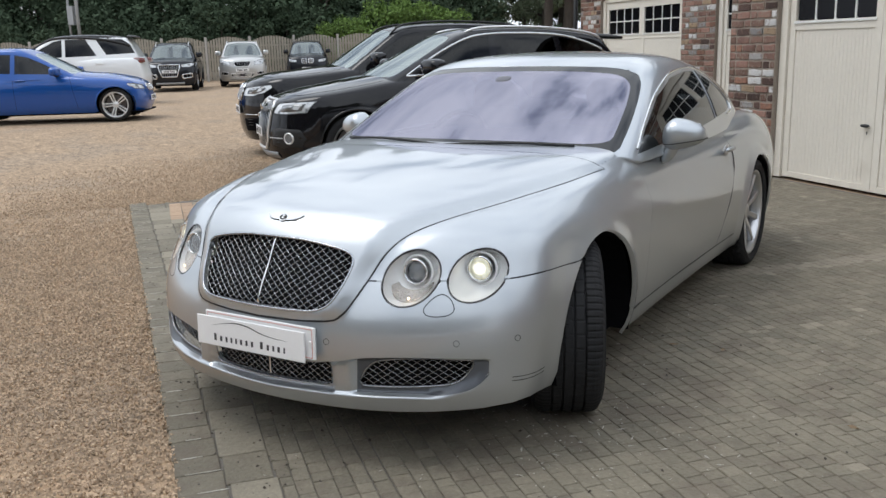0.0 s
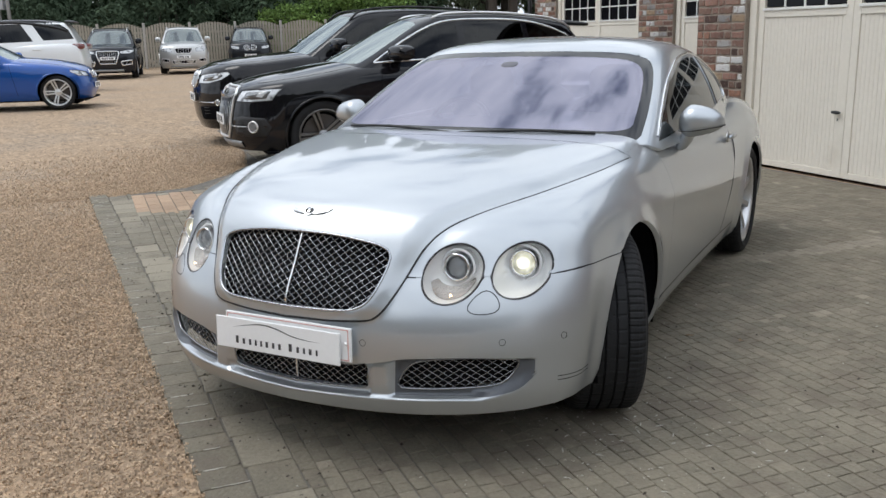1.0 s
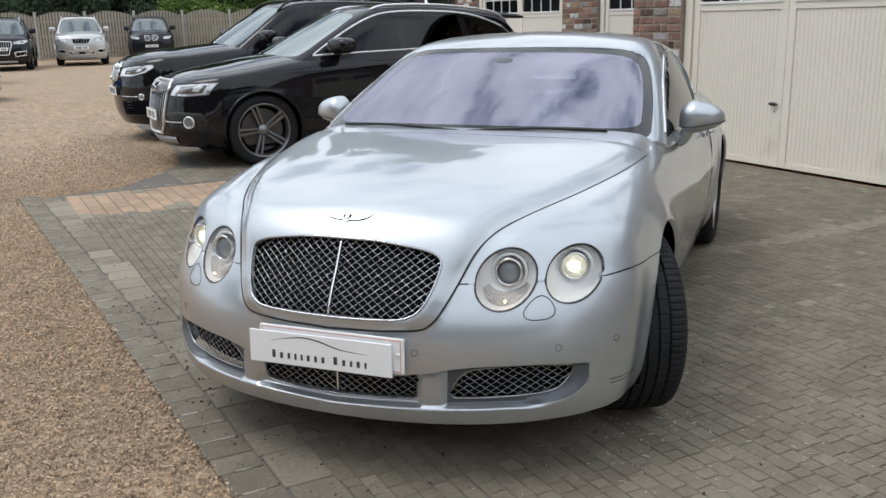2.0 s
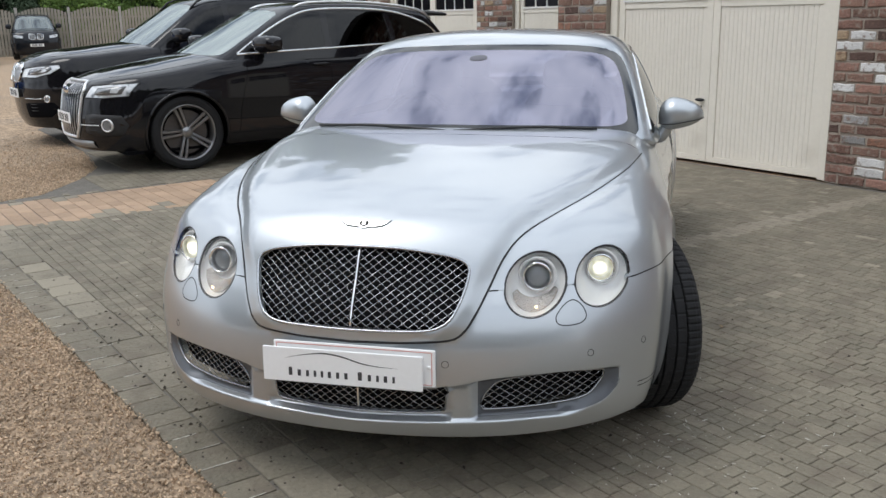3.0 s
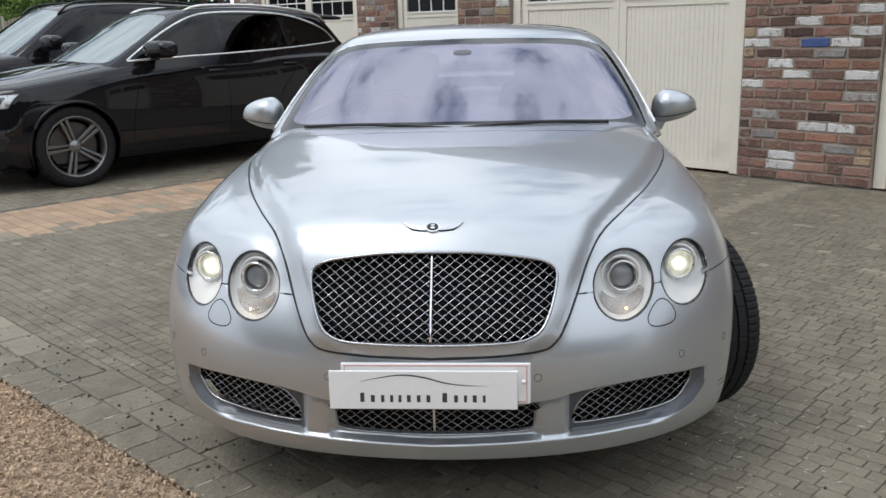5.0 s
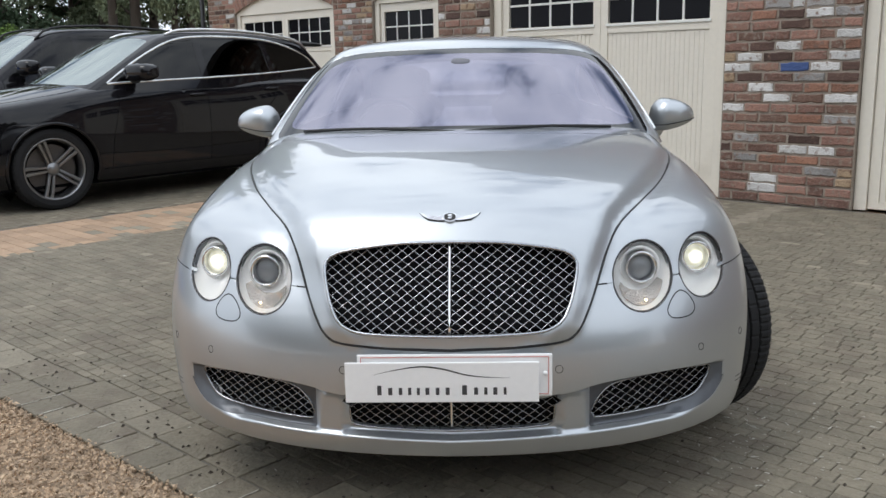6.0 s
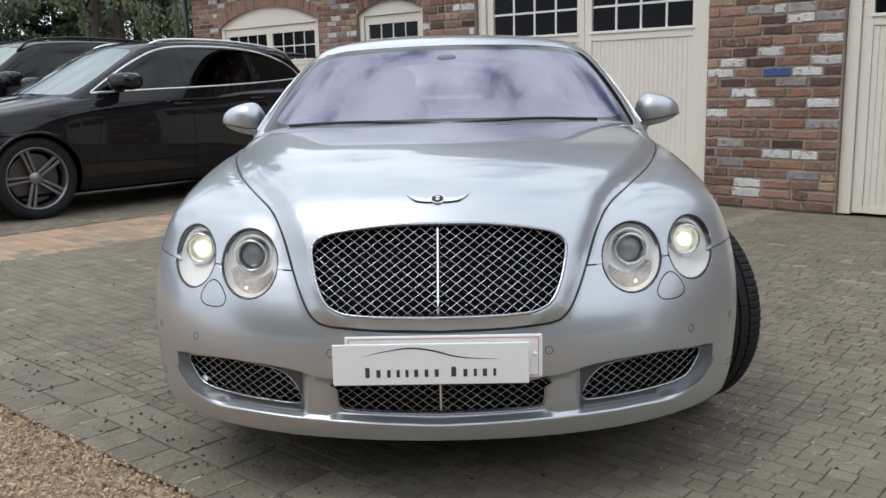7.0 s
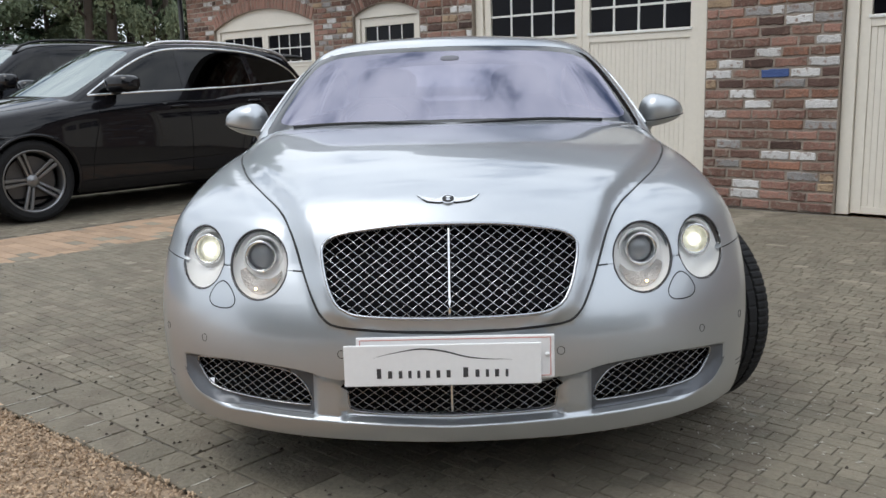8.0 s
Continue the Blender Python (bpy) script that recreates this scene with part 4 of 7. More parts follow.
base = np.vstack([on_front(FC, [(x, 0.965) for x in np.linspace(0.0, 0.82, 36)]), on_side(FC, [(y, 0.93) for y in np.linspace(2.05, 4.45, 90)]), on_top(FC, [(x, 4.80) for x in np.linspace(0.60, 0.02, 20)]),
                  on_top(FC, [(0.0, y) for y in np.linspace(4.80, 2.62, 70)]), on_front(FC, [(0.0, z) for z in np.linspace(1.365, 0.985, 18)])])
house = Sheet(FC, (-0.62, 0.10, -0.78), base, [], [screen_rim, frit_rim, np.vstack([side_glass, side_glass[:1]]), np.vstack([quarter_glass, quarter_glass[:1]]), back_rim], 0.028)
h = house.mid
front_face = h[:, 1] < 2.9
in_screen = inside(np.vstack([curve(SCREEN_RIM, 0.02), [(-0.1, 1.354), (-0.1, 0.985)]]), h[:, [0, 2]]) & front_face & (house.n[house.f[:, 0], 1] < -0.15)
in_clear = inside(np.vstack([curve(FRIT_RIM, 0.02), [(-0.1, 1.330), (-0.1, 1.035)]]), h[:, [0, 2]]) & in_screen
in_side = inside(SIDE_GLASS, h[:, 1:]) & (h[:, 0] > 0.45) & ~in_screen
in_quarter = inside(REAR_GLASS, h[:, 1:]) & (h[:, 0] > 0.45)
in_back = inside(np.vstack([curve(BACK, 0.03), [(-0.1, 4.66), (-0.1, 3.98)]]), h[:, :2]) & ~in_quarter
shell = ~(in_screen | in_side | in_quarter | in_back)
coupe_part("roof", both_sides(house.cut(shell, 0.0, 0.02)), SILVER)
screen = coupe_part("windscreen", both_sides(house.cut(in_clear, 0.0, 0.0, -0.002)), SCREEN, None, "windscreen with a violet solar tint")
border = coupe_part("windscreen_border", both_sides(house.cut(in_screen & ~in_clear, 0.0, 0.004, -0.002)), FRIT)
for side in (0, 1):
    turn = flipped if side else (lambda q: q)
    for name, which in (("side_window", in_side), ("quarter_window", in_quarter)):
        coupe_part(name, turn(house.cut(which, 0.002, 0.004, -0.005)), PANE).visible_shadow = False
coupe_part("rear_window", both_sides(house.cut(in_back, 0.0, 0.0, -0.003)), LENS).visible_shadow = False
screen.visible_shadow = False


def strip(points, width, lift, fn, mats, name, parent=None, label="", mirror=False, thick=0.006):
    """A narrow moulding along a line that lies on the form."""
    p = np.asarray(points)
    n = slope(fn, p)
    d = np.gradient(p, axis=0)
    d /= np.linalg.norm(d, axis=1, keepdims=True)
    s = np.cross(n, d)
    rows = [p - s * width / 2 - n * 0.004, p - s * width / 2 + n * lift * 0.5, p - s * width * 0.3 + n * lift, p + s * width * 0.3 + n * lift, p + s * width / 2 + n * lift * 0.5, p + s * width / 2 - n * 0.004]
    k = len(p)
    v = [tuple(q) for r in rows for q in r]
    f = [(i * k + j, i * k + j + 1, (i + 1) * k + j + 1, (i + 1) * k + j) for i in range(5) for j in range(k - 1)]
    if mirror:
        v, f = [(-q[0], q[1], q[2]) for q in v], [tuple(reversed(g)) for g in f]
    return coupe_part(name, (v, f), mats, parent, label)


for mirror in (False, True):
    strip(on_side(FC, curve([(2.06, 0.985), (2.25, 1.083), (2.55, 1.208), (2.90, 1.291), (3.28, 1.313), (3.52, 1.303), (3.75, 1.258), (4.0, 1.172), (4.15, 1.09), (4.13, 1.025), (3.9, 1.012)], 0.03)), 0.011, 0.006, FC, CHROME, "window_trim", mirror=mirror)

    strip(bonnet_line[2:], 0.0052, 0.0012, FB, BLACK, "bonnet_seal", mirror=mirror)
    clear = ~(inside(lamp_in[:, [0, 2]], seam[:, [0, 2]]) | inside(lamp_out[:, [0, 2]], seam[:, [0, 2]])) | (seam[:, 1] > 0.95)
    cuts = [0] + [i for i in range(1, len(seam)) if clear[i] != clear[i - 1]] + [len(seam)]
    for i0, i1 in zip(cuts, cuts[1:]):
        if clear[i0] and i1 - i0 > 2:
            strip(seam[i0:i1], 0.0036, 0.0010, FB, BLACK, "bumper_joint", mirror=mirror)
    strip(door_rear[2:-1], 0.0026, 0.0008, FB, TRIM, "door_seal", mirror=mirror)
    for drop in (0.0, 0.014):
        strip(on_side(FB, curve([(0.76, 0.325 - drop), (0.80, 0.322 - drop), (0.86, 0.321 - drop), (0.905, 0.325 - drop)], 0.02)), 0.0028, 0.0008, FB, TRIM, "skirt_groove", mirror=mirror)
    strip(sill_line, 0.007, 0.0010, FB, TRIM, "sill_joint", mirror=mirror)
    strip(on_side(FC, curve([(3.515, 1.29), (3.515, 1.15), (3.515, 1.02)], 0.03)), 0.030, 0.003, FC, BLACK, "window_divider", mirror=mirror)

# dark shell behind the gaps, floor pan and wheel housings
inner = lambda x, y, z: np.maximum(coupe_body(x, y, z) + 0.022, z - 0.93)
hull = Sheet(inner, (-0.6, 0.55, -0.55), np.vstack([
    on_top(inner, [(0.0, y) for y in np.linspace(1.7, 0.66, 30)]), on_front(inner, [(0.0, z) for z in np.linspace(0.80, 0.24, 20)]), on_front(inner, [(x, 0.24) for x in np.linspace(0.03, 0.80, 24)]),
    on_side(inner, arch(AXLE_F, 0.345, 0.41, 0.25)), on_side(inner, [(1.85, 0.4), (1.85, 0.6), (1.85, 0.8)]), on_top(inner, [(0.8, 1.75), (0.4, 1.72)])]), [], [], 0.05)
coupe_part("inner_structure", both_sides(hull.cut((hull.mid[:, 2] > 0.84) & (hull.mid[:, 1] > 0.72))), VOID)
# the unseen undertray is added to deepen the shade under the nose
for name, q in (("floor_pan", (-0.80, 0.95, 0.185, 0.80, 5.0, 0.215)), ("undertray", (-0.52, 0.64, 0.200, 0.52, 0.945, 0.212)), ("radiator", (-0.40, 0.66, 0.215, 0.40, 0.70, 0.80)), ("bulkhead", (-0.78, 1.90, 0.215, 0.78, 1.93, 0.92)), ("bulkhead", (-0.78, 3.62, 0.215, 0.78, 3.65, 0.92))):
    bm = bmesh.new()
    box(bm, *q)
    part(name, bm, VOID, coupe).matrix_parent_inverse = pose(0, -2.8, 0)
for wy in (AXLE_F, AXLE_R):
    for sx in (1, -1):
        v, f = lathe([(0.50, 0.001), (0.50, 0.405), (0.925, 0.400)], 40)
        v = [(x * sx, y + wy, z + 0.345) for x, y, z in v]
        coupe_part("wheel_housing", (v, [g for g in f if sum(v[i][2] for i in g) / 4 > 0.21]), VOID, smooth=False)


def woven(rim, fn, depth, wide, high, radius, mirror=False, half=False):
    """Diagonal wires that fill an opening, set back behind the form."""
    rim = np.asarray(rim)
    if half:
        rim = np.vstack([rim, rim[::-1] * (-1, 1)])
    x0, x1, z0, z1 = rim[:, 0].min(), rim[:, 0].max(), rim[:, 1].min(), rim[:, 1].max()
    pieces = []
    for sign in (1, -1):
        k = high / wide * sign
        offs = np.arange(math.floor((z0 - max(k * x0, k * x1)) / high), math.ceil((z1 - min(k * x0, k * x1)) / high) + 1) * high
        for o in offs:
            xs = np.arange(x0, x1 + 0.004, wide / 8)
            q = np.stack([xs, k * xs + o], 1)
            ok = inside(rim, q)
            run = []
            for i in range(len(q) + 1):
                if i < len(q) and ok[i]:
                    run.append(i)
                elif run:
                    run = [max(run[0] - 1, 0)] + run + [min(run[-1] + 1, len(q) - 1)]
                    p = on_front(fn, q[run])
                    wave = np.cos(np.array(run) * math.pi / 4 + (0 if sign > 0 else math.pi) + o / high * math.pi) * radius * 0.7
                    p[:, 1] += depth + wave
                    pieces.append(tube(p, radius, 5))
                    run = []
    v, f = gather(*pieces)
    return ([(-p[0], p[1], p[2]) for p in v], [tuple(reversed(g)) for g in f]) if mirror else (v, f)


def filled(rim, fn, depth, mirror=False, half=False):
    """A dark sheet behind an opening, painted in for the shade inside."""
    rim = np.asarray(rim)
    if half:
        rim = np.vstack([rim, (rim * (-1, 1))[::-1]])
    c = rim.mean(0)
    p = on_front(fn, np.vstack([c + (rim - c) * 1.03, [c]]))
    p[:, 1] += depth
    k = len(rim)
    f = [(i, (i + 1) % k, k) for i in range(k)]
    v = [tuple(q) for q in p]
    return ([(-q[0], q[1], q[2]) for q in v], [tuple(reversed(g)) for g in f]) if mirror else (v, f)


grille = coupe_part("radiator_grille", woven(grille_rim, FB, 0.016, 0.033, 0.0235, 0.00128, half=True), WIRE, None, "bright woven mesh grille")
# this sheet's blackness replaces the shade behind the mesh
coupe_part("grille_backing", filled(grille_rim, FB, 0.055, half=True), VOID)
full_rim = np.vstack([grille_rim, (grille_rim * (-1, 1))[::-1][1:-1]])
hoop = on_front(FB, full_rim)
coupe_part("grille_frame", tube(hoop + slope(FB, hoop) * -0.001, 0.0045, 8, True), WIRE)
bar = on_front(FB, [(0.0, z) for z in np.linspace(0.797, 0.567, 14)])
bar[:, 1] += 0.010
coupe_part("grille_bar", tube(bar, 0.0036, 8), CHROME)
coupe_part("lower_grille", woven(mid_rim, FB, 0.012, 0.033, 0.0235, 0.00128, half=True), WIRE)
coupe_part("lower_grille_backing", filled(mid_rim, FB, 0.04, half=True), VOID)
bar = on_front(FB, [(0.0, z) for z in np.linspace(0.384, 0.279, 8)])
bar[:, 1] += 0.008
coupe_part("lower_grille_bar", tube(bar, 0.004, 8), CHROME)
loop = on_front(FB, np.vstack([mid_rim, (mid_rim * (-1, 1))[::-1][1:-1]]))
coupe_part("lower_grille_frame", tube(loop, 0.0032, 6, True), WIRE)
for mirror in (False, True):
    turn = (lambda q: ([(-p[0], p[1], p[2]) for p in q[0]], [tuple(reversed(g)) for g in q[1]])) if mirror else (lambda q: q)
    coupe_part("side_intake_mesh", woven(side_mesh_rim, FB, 0.012, 0.033, 0.0235, 0.00128, mirror), WIRE)
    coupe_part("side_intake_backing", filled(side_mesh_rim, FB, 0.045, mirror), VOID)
    coupe_part("side_intake_frame", turn(tube(on_front(FB, side_mesh_rim), 0.0032, 6, True)), WIRE)
    # lamps
    for name, cx, cz, rx, rz, tilt, lit in (("inner_headlight", 0.545, 0.684, 0.091, 0.091, 0.25, False), ("outer_headlight", 0.740, 0.686, 0.080, 0.086, 0.30, True)):
        lamp = new(name)
        lamp.parent = coupe
        lamp.matrix_parent_inverse = pose(0, -2.8, 0)
        tagged(lamp, "round clear headlight, switched on" if lit else "round clear headlight with an amber indicator")
        rim2 = np.array(ring(cx, cz, rx, rz, tilt))
        edge3 = on_front(FB, rim2)
        nn = slope(FB, edge3)
        centre = on_front(FB, [(cx, cz)])[0]
        axis = slope(FB, np.array([centre]))[0]
        axis = np.array([axis[0] * 0.35, -1.0, 0.12])
        axis /= np.linalg.norm(axis)
        # bowl: from the rim back to a small ring
        seat = centre - axis * 0.080 + np.array([-0.003 if lit else 0.004, 0.0, 0.019])
        rows = []
        for t, d in ((0.0, 0.0), (0.06, 0.018), (0.25, 0.04), (0.5, 0.06), (0.75, 0.075), (0.92, 0.085), (1.0, 0.088)):
            rows.append([edge3[i] * (1 - t) + seat * t - axis * (d * (1 - t)) for i in range(len(edge3))])
        k = len(edge3)
        v = [tuple(p) for r in rows for p in r]
        f = [(r * k + i, r * k + (i + 1) % k, (r + 1) * k + (i + 1) % k, (r + 1) * k + i) for r in range(len(rows) - 1) for i in range(k)]
        f = [tuple(reversed(g)) for g in f]
        q = turn((v, f))
        coupe_part("reflector", q, BOWL, lamp)
        q = turn(tube(edge3 - nn * 0.004, 0.0042, 6, True))
        coupe_part("lamp_seal", q, TRIM, lamp)
        # projector barrel and lens
        frame3 = Vector(axis).to_track_quat("Y", "Z").to_matrix().to_4x4()
        place = Matrix.Translation(seat) @ frame3
        def put(piece):
            v, f = piece
            return turn(([tuple(place @ Vector(p)) for p in v], f))
        coupe_part("projector_ring", put(lathe([(-0.03, 0.042), (0.040, 0.042), (0.046, 0.0465), (0.051, 0.0455), (0.052, 0.0405), (0.044, 0.0375), (0.030, 0.036)], 36, "y")), CHROME, lamp)
        coupe_part("projector_shroud", put(lathe([(-0.03, 0.057), (0.018, 0.057), (0.027, 0.061), (0.031, 0.059), (0.029, 0.053), (0.010, 0.047)], 36, "y")), BOWL, lamp)
        ball = [(0.024 + 0.022 * math.sin(c), 0.0365 * math.cos(c)) for c in np.linspace(0, math.pi / 2 - 0.02, 9)]
        coupe_part("projector_lens", put(lathe([(0.0, 0.0365)] + ball, 32, "y")), DIM if lit else PROJECTOR, lamp)
        if lit:
            coupe_part("bulb_glow", put(moved(pod(0.022, 0.005, 0.022, 2.0, 24, 10), pose(0.002, 0.0435, 0.0))), LIT, lamp)
        if not lit:
            low = [i for i in range(k) if edge3[i][2] < cz - 0.030]
            cut = next(j for j in range(len(low)) if low[j] != low[j - 1] + 1) if low else 0
            low = low[cut:] + low[:cut]
            w, f, steps = [], [], ((0.10, 0.027), (0.20, 0.038), (0.32, 0.048), (0.44, 0.057))
            for j, i in enumerate(low):
                thin = 0.35 + 0.65 * math.sin(math.pi * (j + 0.5) / len(low))
                for t, d in steps:
                    t = 0.27 + (t - 0.27) * thin
                    w.append(tuple(edge3[i] * (1 - t) + seat * t - axis * (d * (1 - t)) + axis * 0.007))
            f = [(j * 4 + h, j * 4 + h + 1, j * 4 + h + 5, j * 4 + h + 4) for j in range(len(low) - 1) for h in range(3)]
            coupe_part("indicator", turn((w, f)), AMBER, lamp)
            spot_at = edge3[low[len(low) // 2]] * 0.76 + seat * 0.24 + axis * 0.004
            coupe_part("side_light", turn(moved(pod(0.0038, 0.003, 0.0038, 2.0, 12, 8), Matrix.Translation(spot_at))), SIDE_LAMP, lamp)
        cover = Sheet(FB, (-0.25, 0.9, -0.2), edge3, [], [], 0.018)
        v, f, n = cover.cut(np.ones(len(cover.f), bool), 0.003, 0.0, -0.001)
        if mirror:
            v, f, n = flipped((v, f, n))
        coupe_part("lamp_cover", (v, f, n), LENS, lamp).visible_shadow = False


# ---- wheels, mirrors and fittings of the coupe ----
def tyre_mesh(R, w, r, treads=4, blocks=72):
    """A tyre on the x axis, with ribs, grooves and shoulder blocks."""
    h = w / 2
    prof = [(-h * 0.80, r), (-h * 0.93, r + 0.012), (-h, (R + r) / 2), (-h * 0.97, R - 0.035), (-h * 0.90, R - 0.014), (-h * 0.80, R - 0.004)]
    step = 1.5 * h / treads
    for i in range(treads):
        a = -h * 0.75 + i * step
        prof += [(a + step * 0.11, R - 0.001), (a + step * 0.16, R), (a + step * 0.50, R), (a + step * 0.84, R), (a + step * 0.89, R - 0.001)]
        if i < treads - 1:
            prof += [(a + step * 0.93, R - 0.010), (a + step * 1.07, R - 0.010)]
    prof += [(h * 0.80, R - 0.004), (h * 0.90, R - 0.014), (h * 0.97, R - 0.035), (h, (R + r) / 2), (h * 0.93, r + 0.012), (h * 0.80, r)]
    sides = blocks * 4
    v, f = lathe(prof, sides)
    out = []
    for i, (a, q) in enumerate(prof):
        for k in range(sides):
            x, y, z = v[i * sides + k]
            shoulder_cut = k % 4 == 0 and 0.47 * h < abs(a) < 0.95 * h and q > R - 0.02
            rib_cut = (k + (2 if a > 0 else 0)) % 8 == 0 and 0.10 * h < abs(a) < 0.45 * h and q > R - 0.003
            s = 1 - (0.0045 / R if shoulder_cut else 0.0028 / R if rib_cut else 0)
            out.append((x, y * s, z * s))
    return out, f


def spoke(a, r0, r1, w0, w1, x0, x1, depth):
    """One tapered spoke at angle a."""
    c, s = math.cos(a), math.sin(a)
    v = []
    for r, w, x in ((r0, w0, x0), ((r0 + r1) / 2, (w0 + w1) / 2 * 0.92, (x0 + x1) / 2 + 0.004), (r1, w1, x1)):
        for u, d in ((-w / 2, -depth), (-w / 2, -0.006), (-w / 2 + 0.005, 0), (w / 2 - 0.005, 0), (w / 2, -0.006), (w / 2, -depth)):
            v.append((x + d, r * c - u * s, r * s + u * c))
    f = [(i * 6 + j, i * 6 + (j + 1) % 6, (i + 1) * 6 + (j + 1) % 6, (i + 1) * 6 + j) for i in range(2) for j in range(6)]
    return v, f


def wheel(parent, m, R, w, r, spokes, pair, rim_mat, inverse=None, sides=48, blocks=84):
    """A wheel on its x axis: tyre, rim, spokes, brake disc."""
    hub = new("wheel")
    hub.parent = parent
    if inverse:
        hub.matrix_parent_inverse = inverse
    hub.matrix_basis = m
    v, f = tyre_mesh(R, w, r, 5, blocks)
    link_mesh("tyre", v, f, RUBBER, hub)
    h = w / 2
    v, f = lathe([(-h * 0.8, r), (-h * 0.6, r - 0.02), (h * 0.35, r - 0.03), (h * 0.62, r - 0.022), (h * 0.80, r - 0.012), (h * 0.86, r - 0.004), (h * 0.86, r + 0.006), (h * 0.78, r + 0.008)], sides)
    link_mesh("rim", v, f, rim_mat, hub, smooth=True)
    for i in range(spokes):
        a = 2 * math.pi * i / spokes + math.pi / 2
        for off in ((-pair, pair) if pair else (0.0,)):
            width = 0.030 if pair else 0.040
            v, f = spoke(a, 0.045, r - 0.014, width * (0.85 if pair else 1.05), width * (1.15 if pair else 1), h * 0.50, h * 0.72, 0.03)
            c, s = math.cos(a), math.sin(a)
            spread = lambda y, z: off * (0.55 + 0.45 * math.hypot(y, z) / r)
            v = [(x, y - s * spread(y, z), z + c * spread(y, z)) for x, y, z in v]
            link_mesh("spoke", v, f, rim_mat, hub)
    v, f = lathe([(h * 0.40, 0.066), (h * 0.56, 0.058), (h * 0.60, 0.044), (h * 0.66, 0.030), (h * 0.67, 0.0005)], 28)
    link_mesh("hub_cap", v, f, rim_mat, hub, smooth=True)
    v, f = lathe([(h * 0.02, r * 0.80), (h * 0.08, r * 0.80), (h * 0.08, 0.05), (h * 0.02, 0.001)], 32)
    link_mesh("brake_disc", v, f, DISC, hub)
    # near-black disc painted in for the shade deep inside the wheel
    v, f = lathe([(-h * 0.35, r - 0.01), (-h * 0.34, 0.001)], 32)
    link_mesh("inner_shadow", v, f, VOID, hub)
    return hub


PRINT = material("grey_print", (0.05, 0.05, 0.055), 0.5, 0.0, 0.1, 20)
DISC = material("brake_disc", (0.10, 0.09, 0.085), 0.5, 0.7, 0.2, 20)
BACK28 = pose(0, -2.8, 0)
wheel(coupe, pose(0.806, AXLE_F - 0.045, WHEEL, 0, 0, 27), WHEEL, 0.275, 0.272, 9, 0, ALLOY, BACK28)
wheel(coupe, pose(-0.812, AXLE_F - 0.02, WHEEL, 0, 0, 180 + 24), WHEEL, 0.275, 0.272, 9, 0, ALLOY, BACK28)
wheel(coupe, pose(0.805, AXLE_R, WHEEL, 12, 0, 0), WHEEL, 0.275, 0.272, 9, 0, ALLOY, BACK28)
wheel(coupe, pose(-0.805, AXLE_R, WHEEL, 0, 0, 180), WHEEL, 0.275, 0.272, 9, 0, ALLOY, BACK28)


def mirror_shell(x, y, z):
    """A mirror housing: egg-shaped outwards, blunt inwards, flatter below its joint."""
    low = -0.034
    q = z if z > low else low + (z - low) * 0.86
    return x * (1 - 0.10 * z / 0.072), y * (1 - 0.25 * x / 0.103) if y < 0 else y * 0.55, q * (1 - 0.32 * max(x, -0.05) / 0.103)


def mirrored(piece):
    v, f = piece
    return [(-p[0], p[1], p[2]) for p in v], [tuple(reversed(g)) for g in f]


for mirror in (False, True):
    turn = mirrored if mirror else (lambda q: q)
    mirror_part = coupe_part("door_mirror", turn(moved(pod(0.103, 0.085, 0.072, 2.5, 36, 24, mirror_shell), pose(0.970, 2.36, 1.030, 0, -3, 10))), SILVER, None, "silver wing mirror")
    ring = [mirror_shell(0.1005 * math.copysign(abs(math.cos(a)) ** 0.8, math.cos(a)), 0.083 * math.copysign(abs(math.sin(a)) ** 0.8, math.sin(a)), -0.034) for a in np.linspace(0, 2 * math.pi, 40, endpoint=False)]
    coupe_part("mirror_joint", turn(moved(tube(ring, 0.0019, 6, True), pose(0.970, 2.36, 1.030, 0, -3, 10))), BLACK, mirror_part)
    coupe_part("mirror_foot", turn(moved(pod(0.034, 0.040, 0.062, 2.4, 16, 10, lambda x, y, z: (x + z * 0.45, y, z)), pose(0.900, 2.37, 0.948))), SILVER, mirror_part)
    for ob in (mirror_part.children[0],):
        ob.matrix_parent_inverse = Matrix.Identity(4)
    coupe_part("mirror_glass", turn(moved(pod(0.080, 0.004, 0.048, 3, 20, 8), pose(0.968, 2.402, 1.032, 0, -6, 10))), CHROME, mirror_part)
    coupe_part("door_handle", turn(moved(pod(0.016, 0.085, 0.013, 2.6, 16, 8), pose(0.938, 3.40, 0.845))), SILVER)
    coupe_part("handle_recess", turn(moved(pod(0.008, 0.055, 0.030, 2.2, 16, 8), pose(0.915, 3.39, 0.840))), ALLOY)
    cap = on_front(FB, curve([(0.655, 0.632), (0.682, 0.617), (0.700, 0.585), (0.690, 0.566), (0.655, 0.561), (0.622, 0.568), (0.612, 0.588), (0.630, 0.618)], 0.012, True))
    strip(np.vstack([cap, cap[:2]]), 0.0035, 0.0006, FB, BLACK, "washer_cover_joint", mirror=mirror)
    for p in (on_front(FB, [(0.295, 0.465)])[0], on_front(FB, [(0.718, 0.468)])[0], on_side(FB, [(0.779, 0.466)])[0]):
        n = slope(FB, np.array([p]))[0]
        q = Matrix.Translation(p) @ Vector(n).to_track_quat("X", "Z").to_matrix().to_4x4()
        coupe_part("parking_sensor", turn(moved(lathe([(-0.001, 0.0115), (0.0006, 0.0115), (0.0006, 0.0098), (-0.001, 0.0096)], 24), q)), BLACK)

# plates: the dealer's white card over the registration plate
bm = bmesh.new()
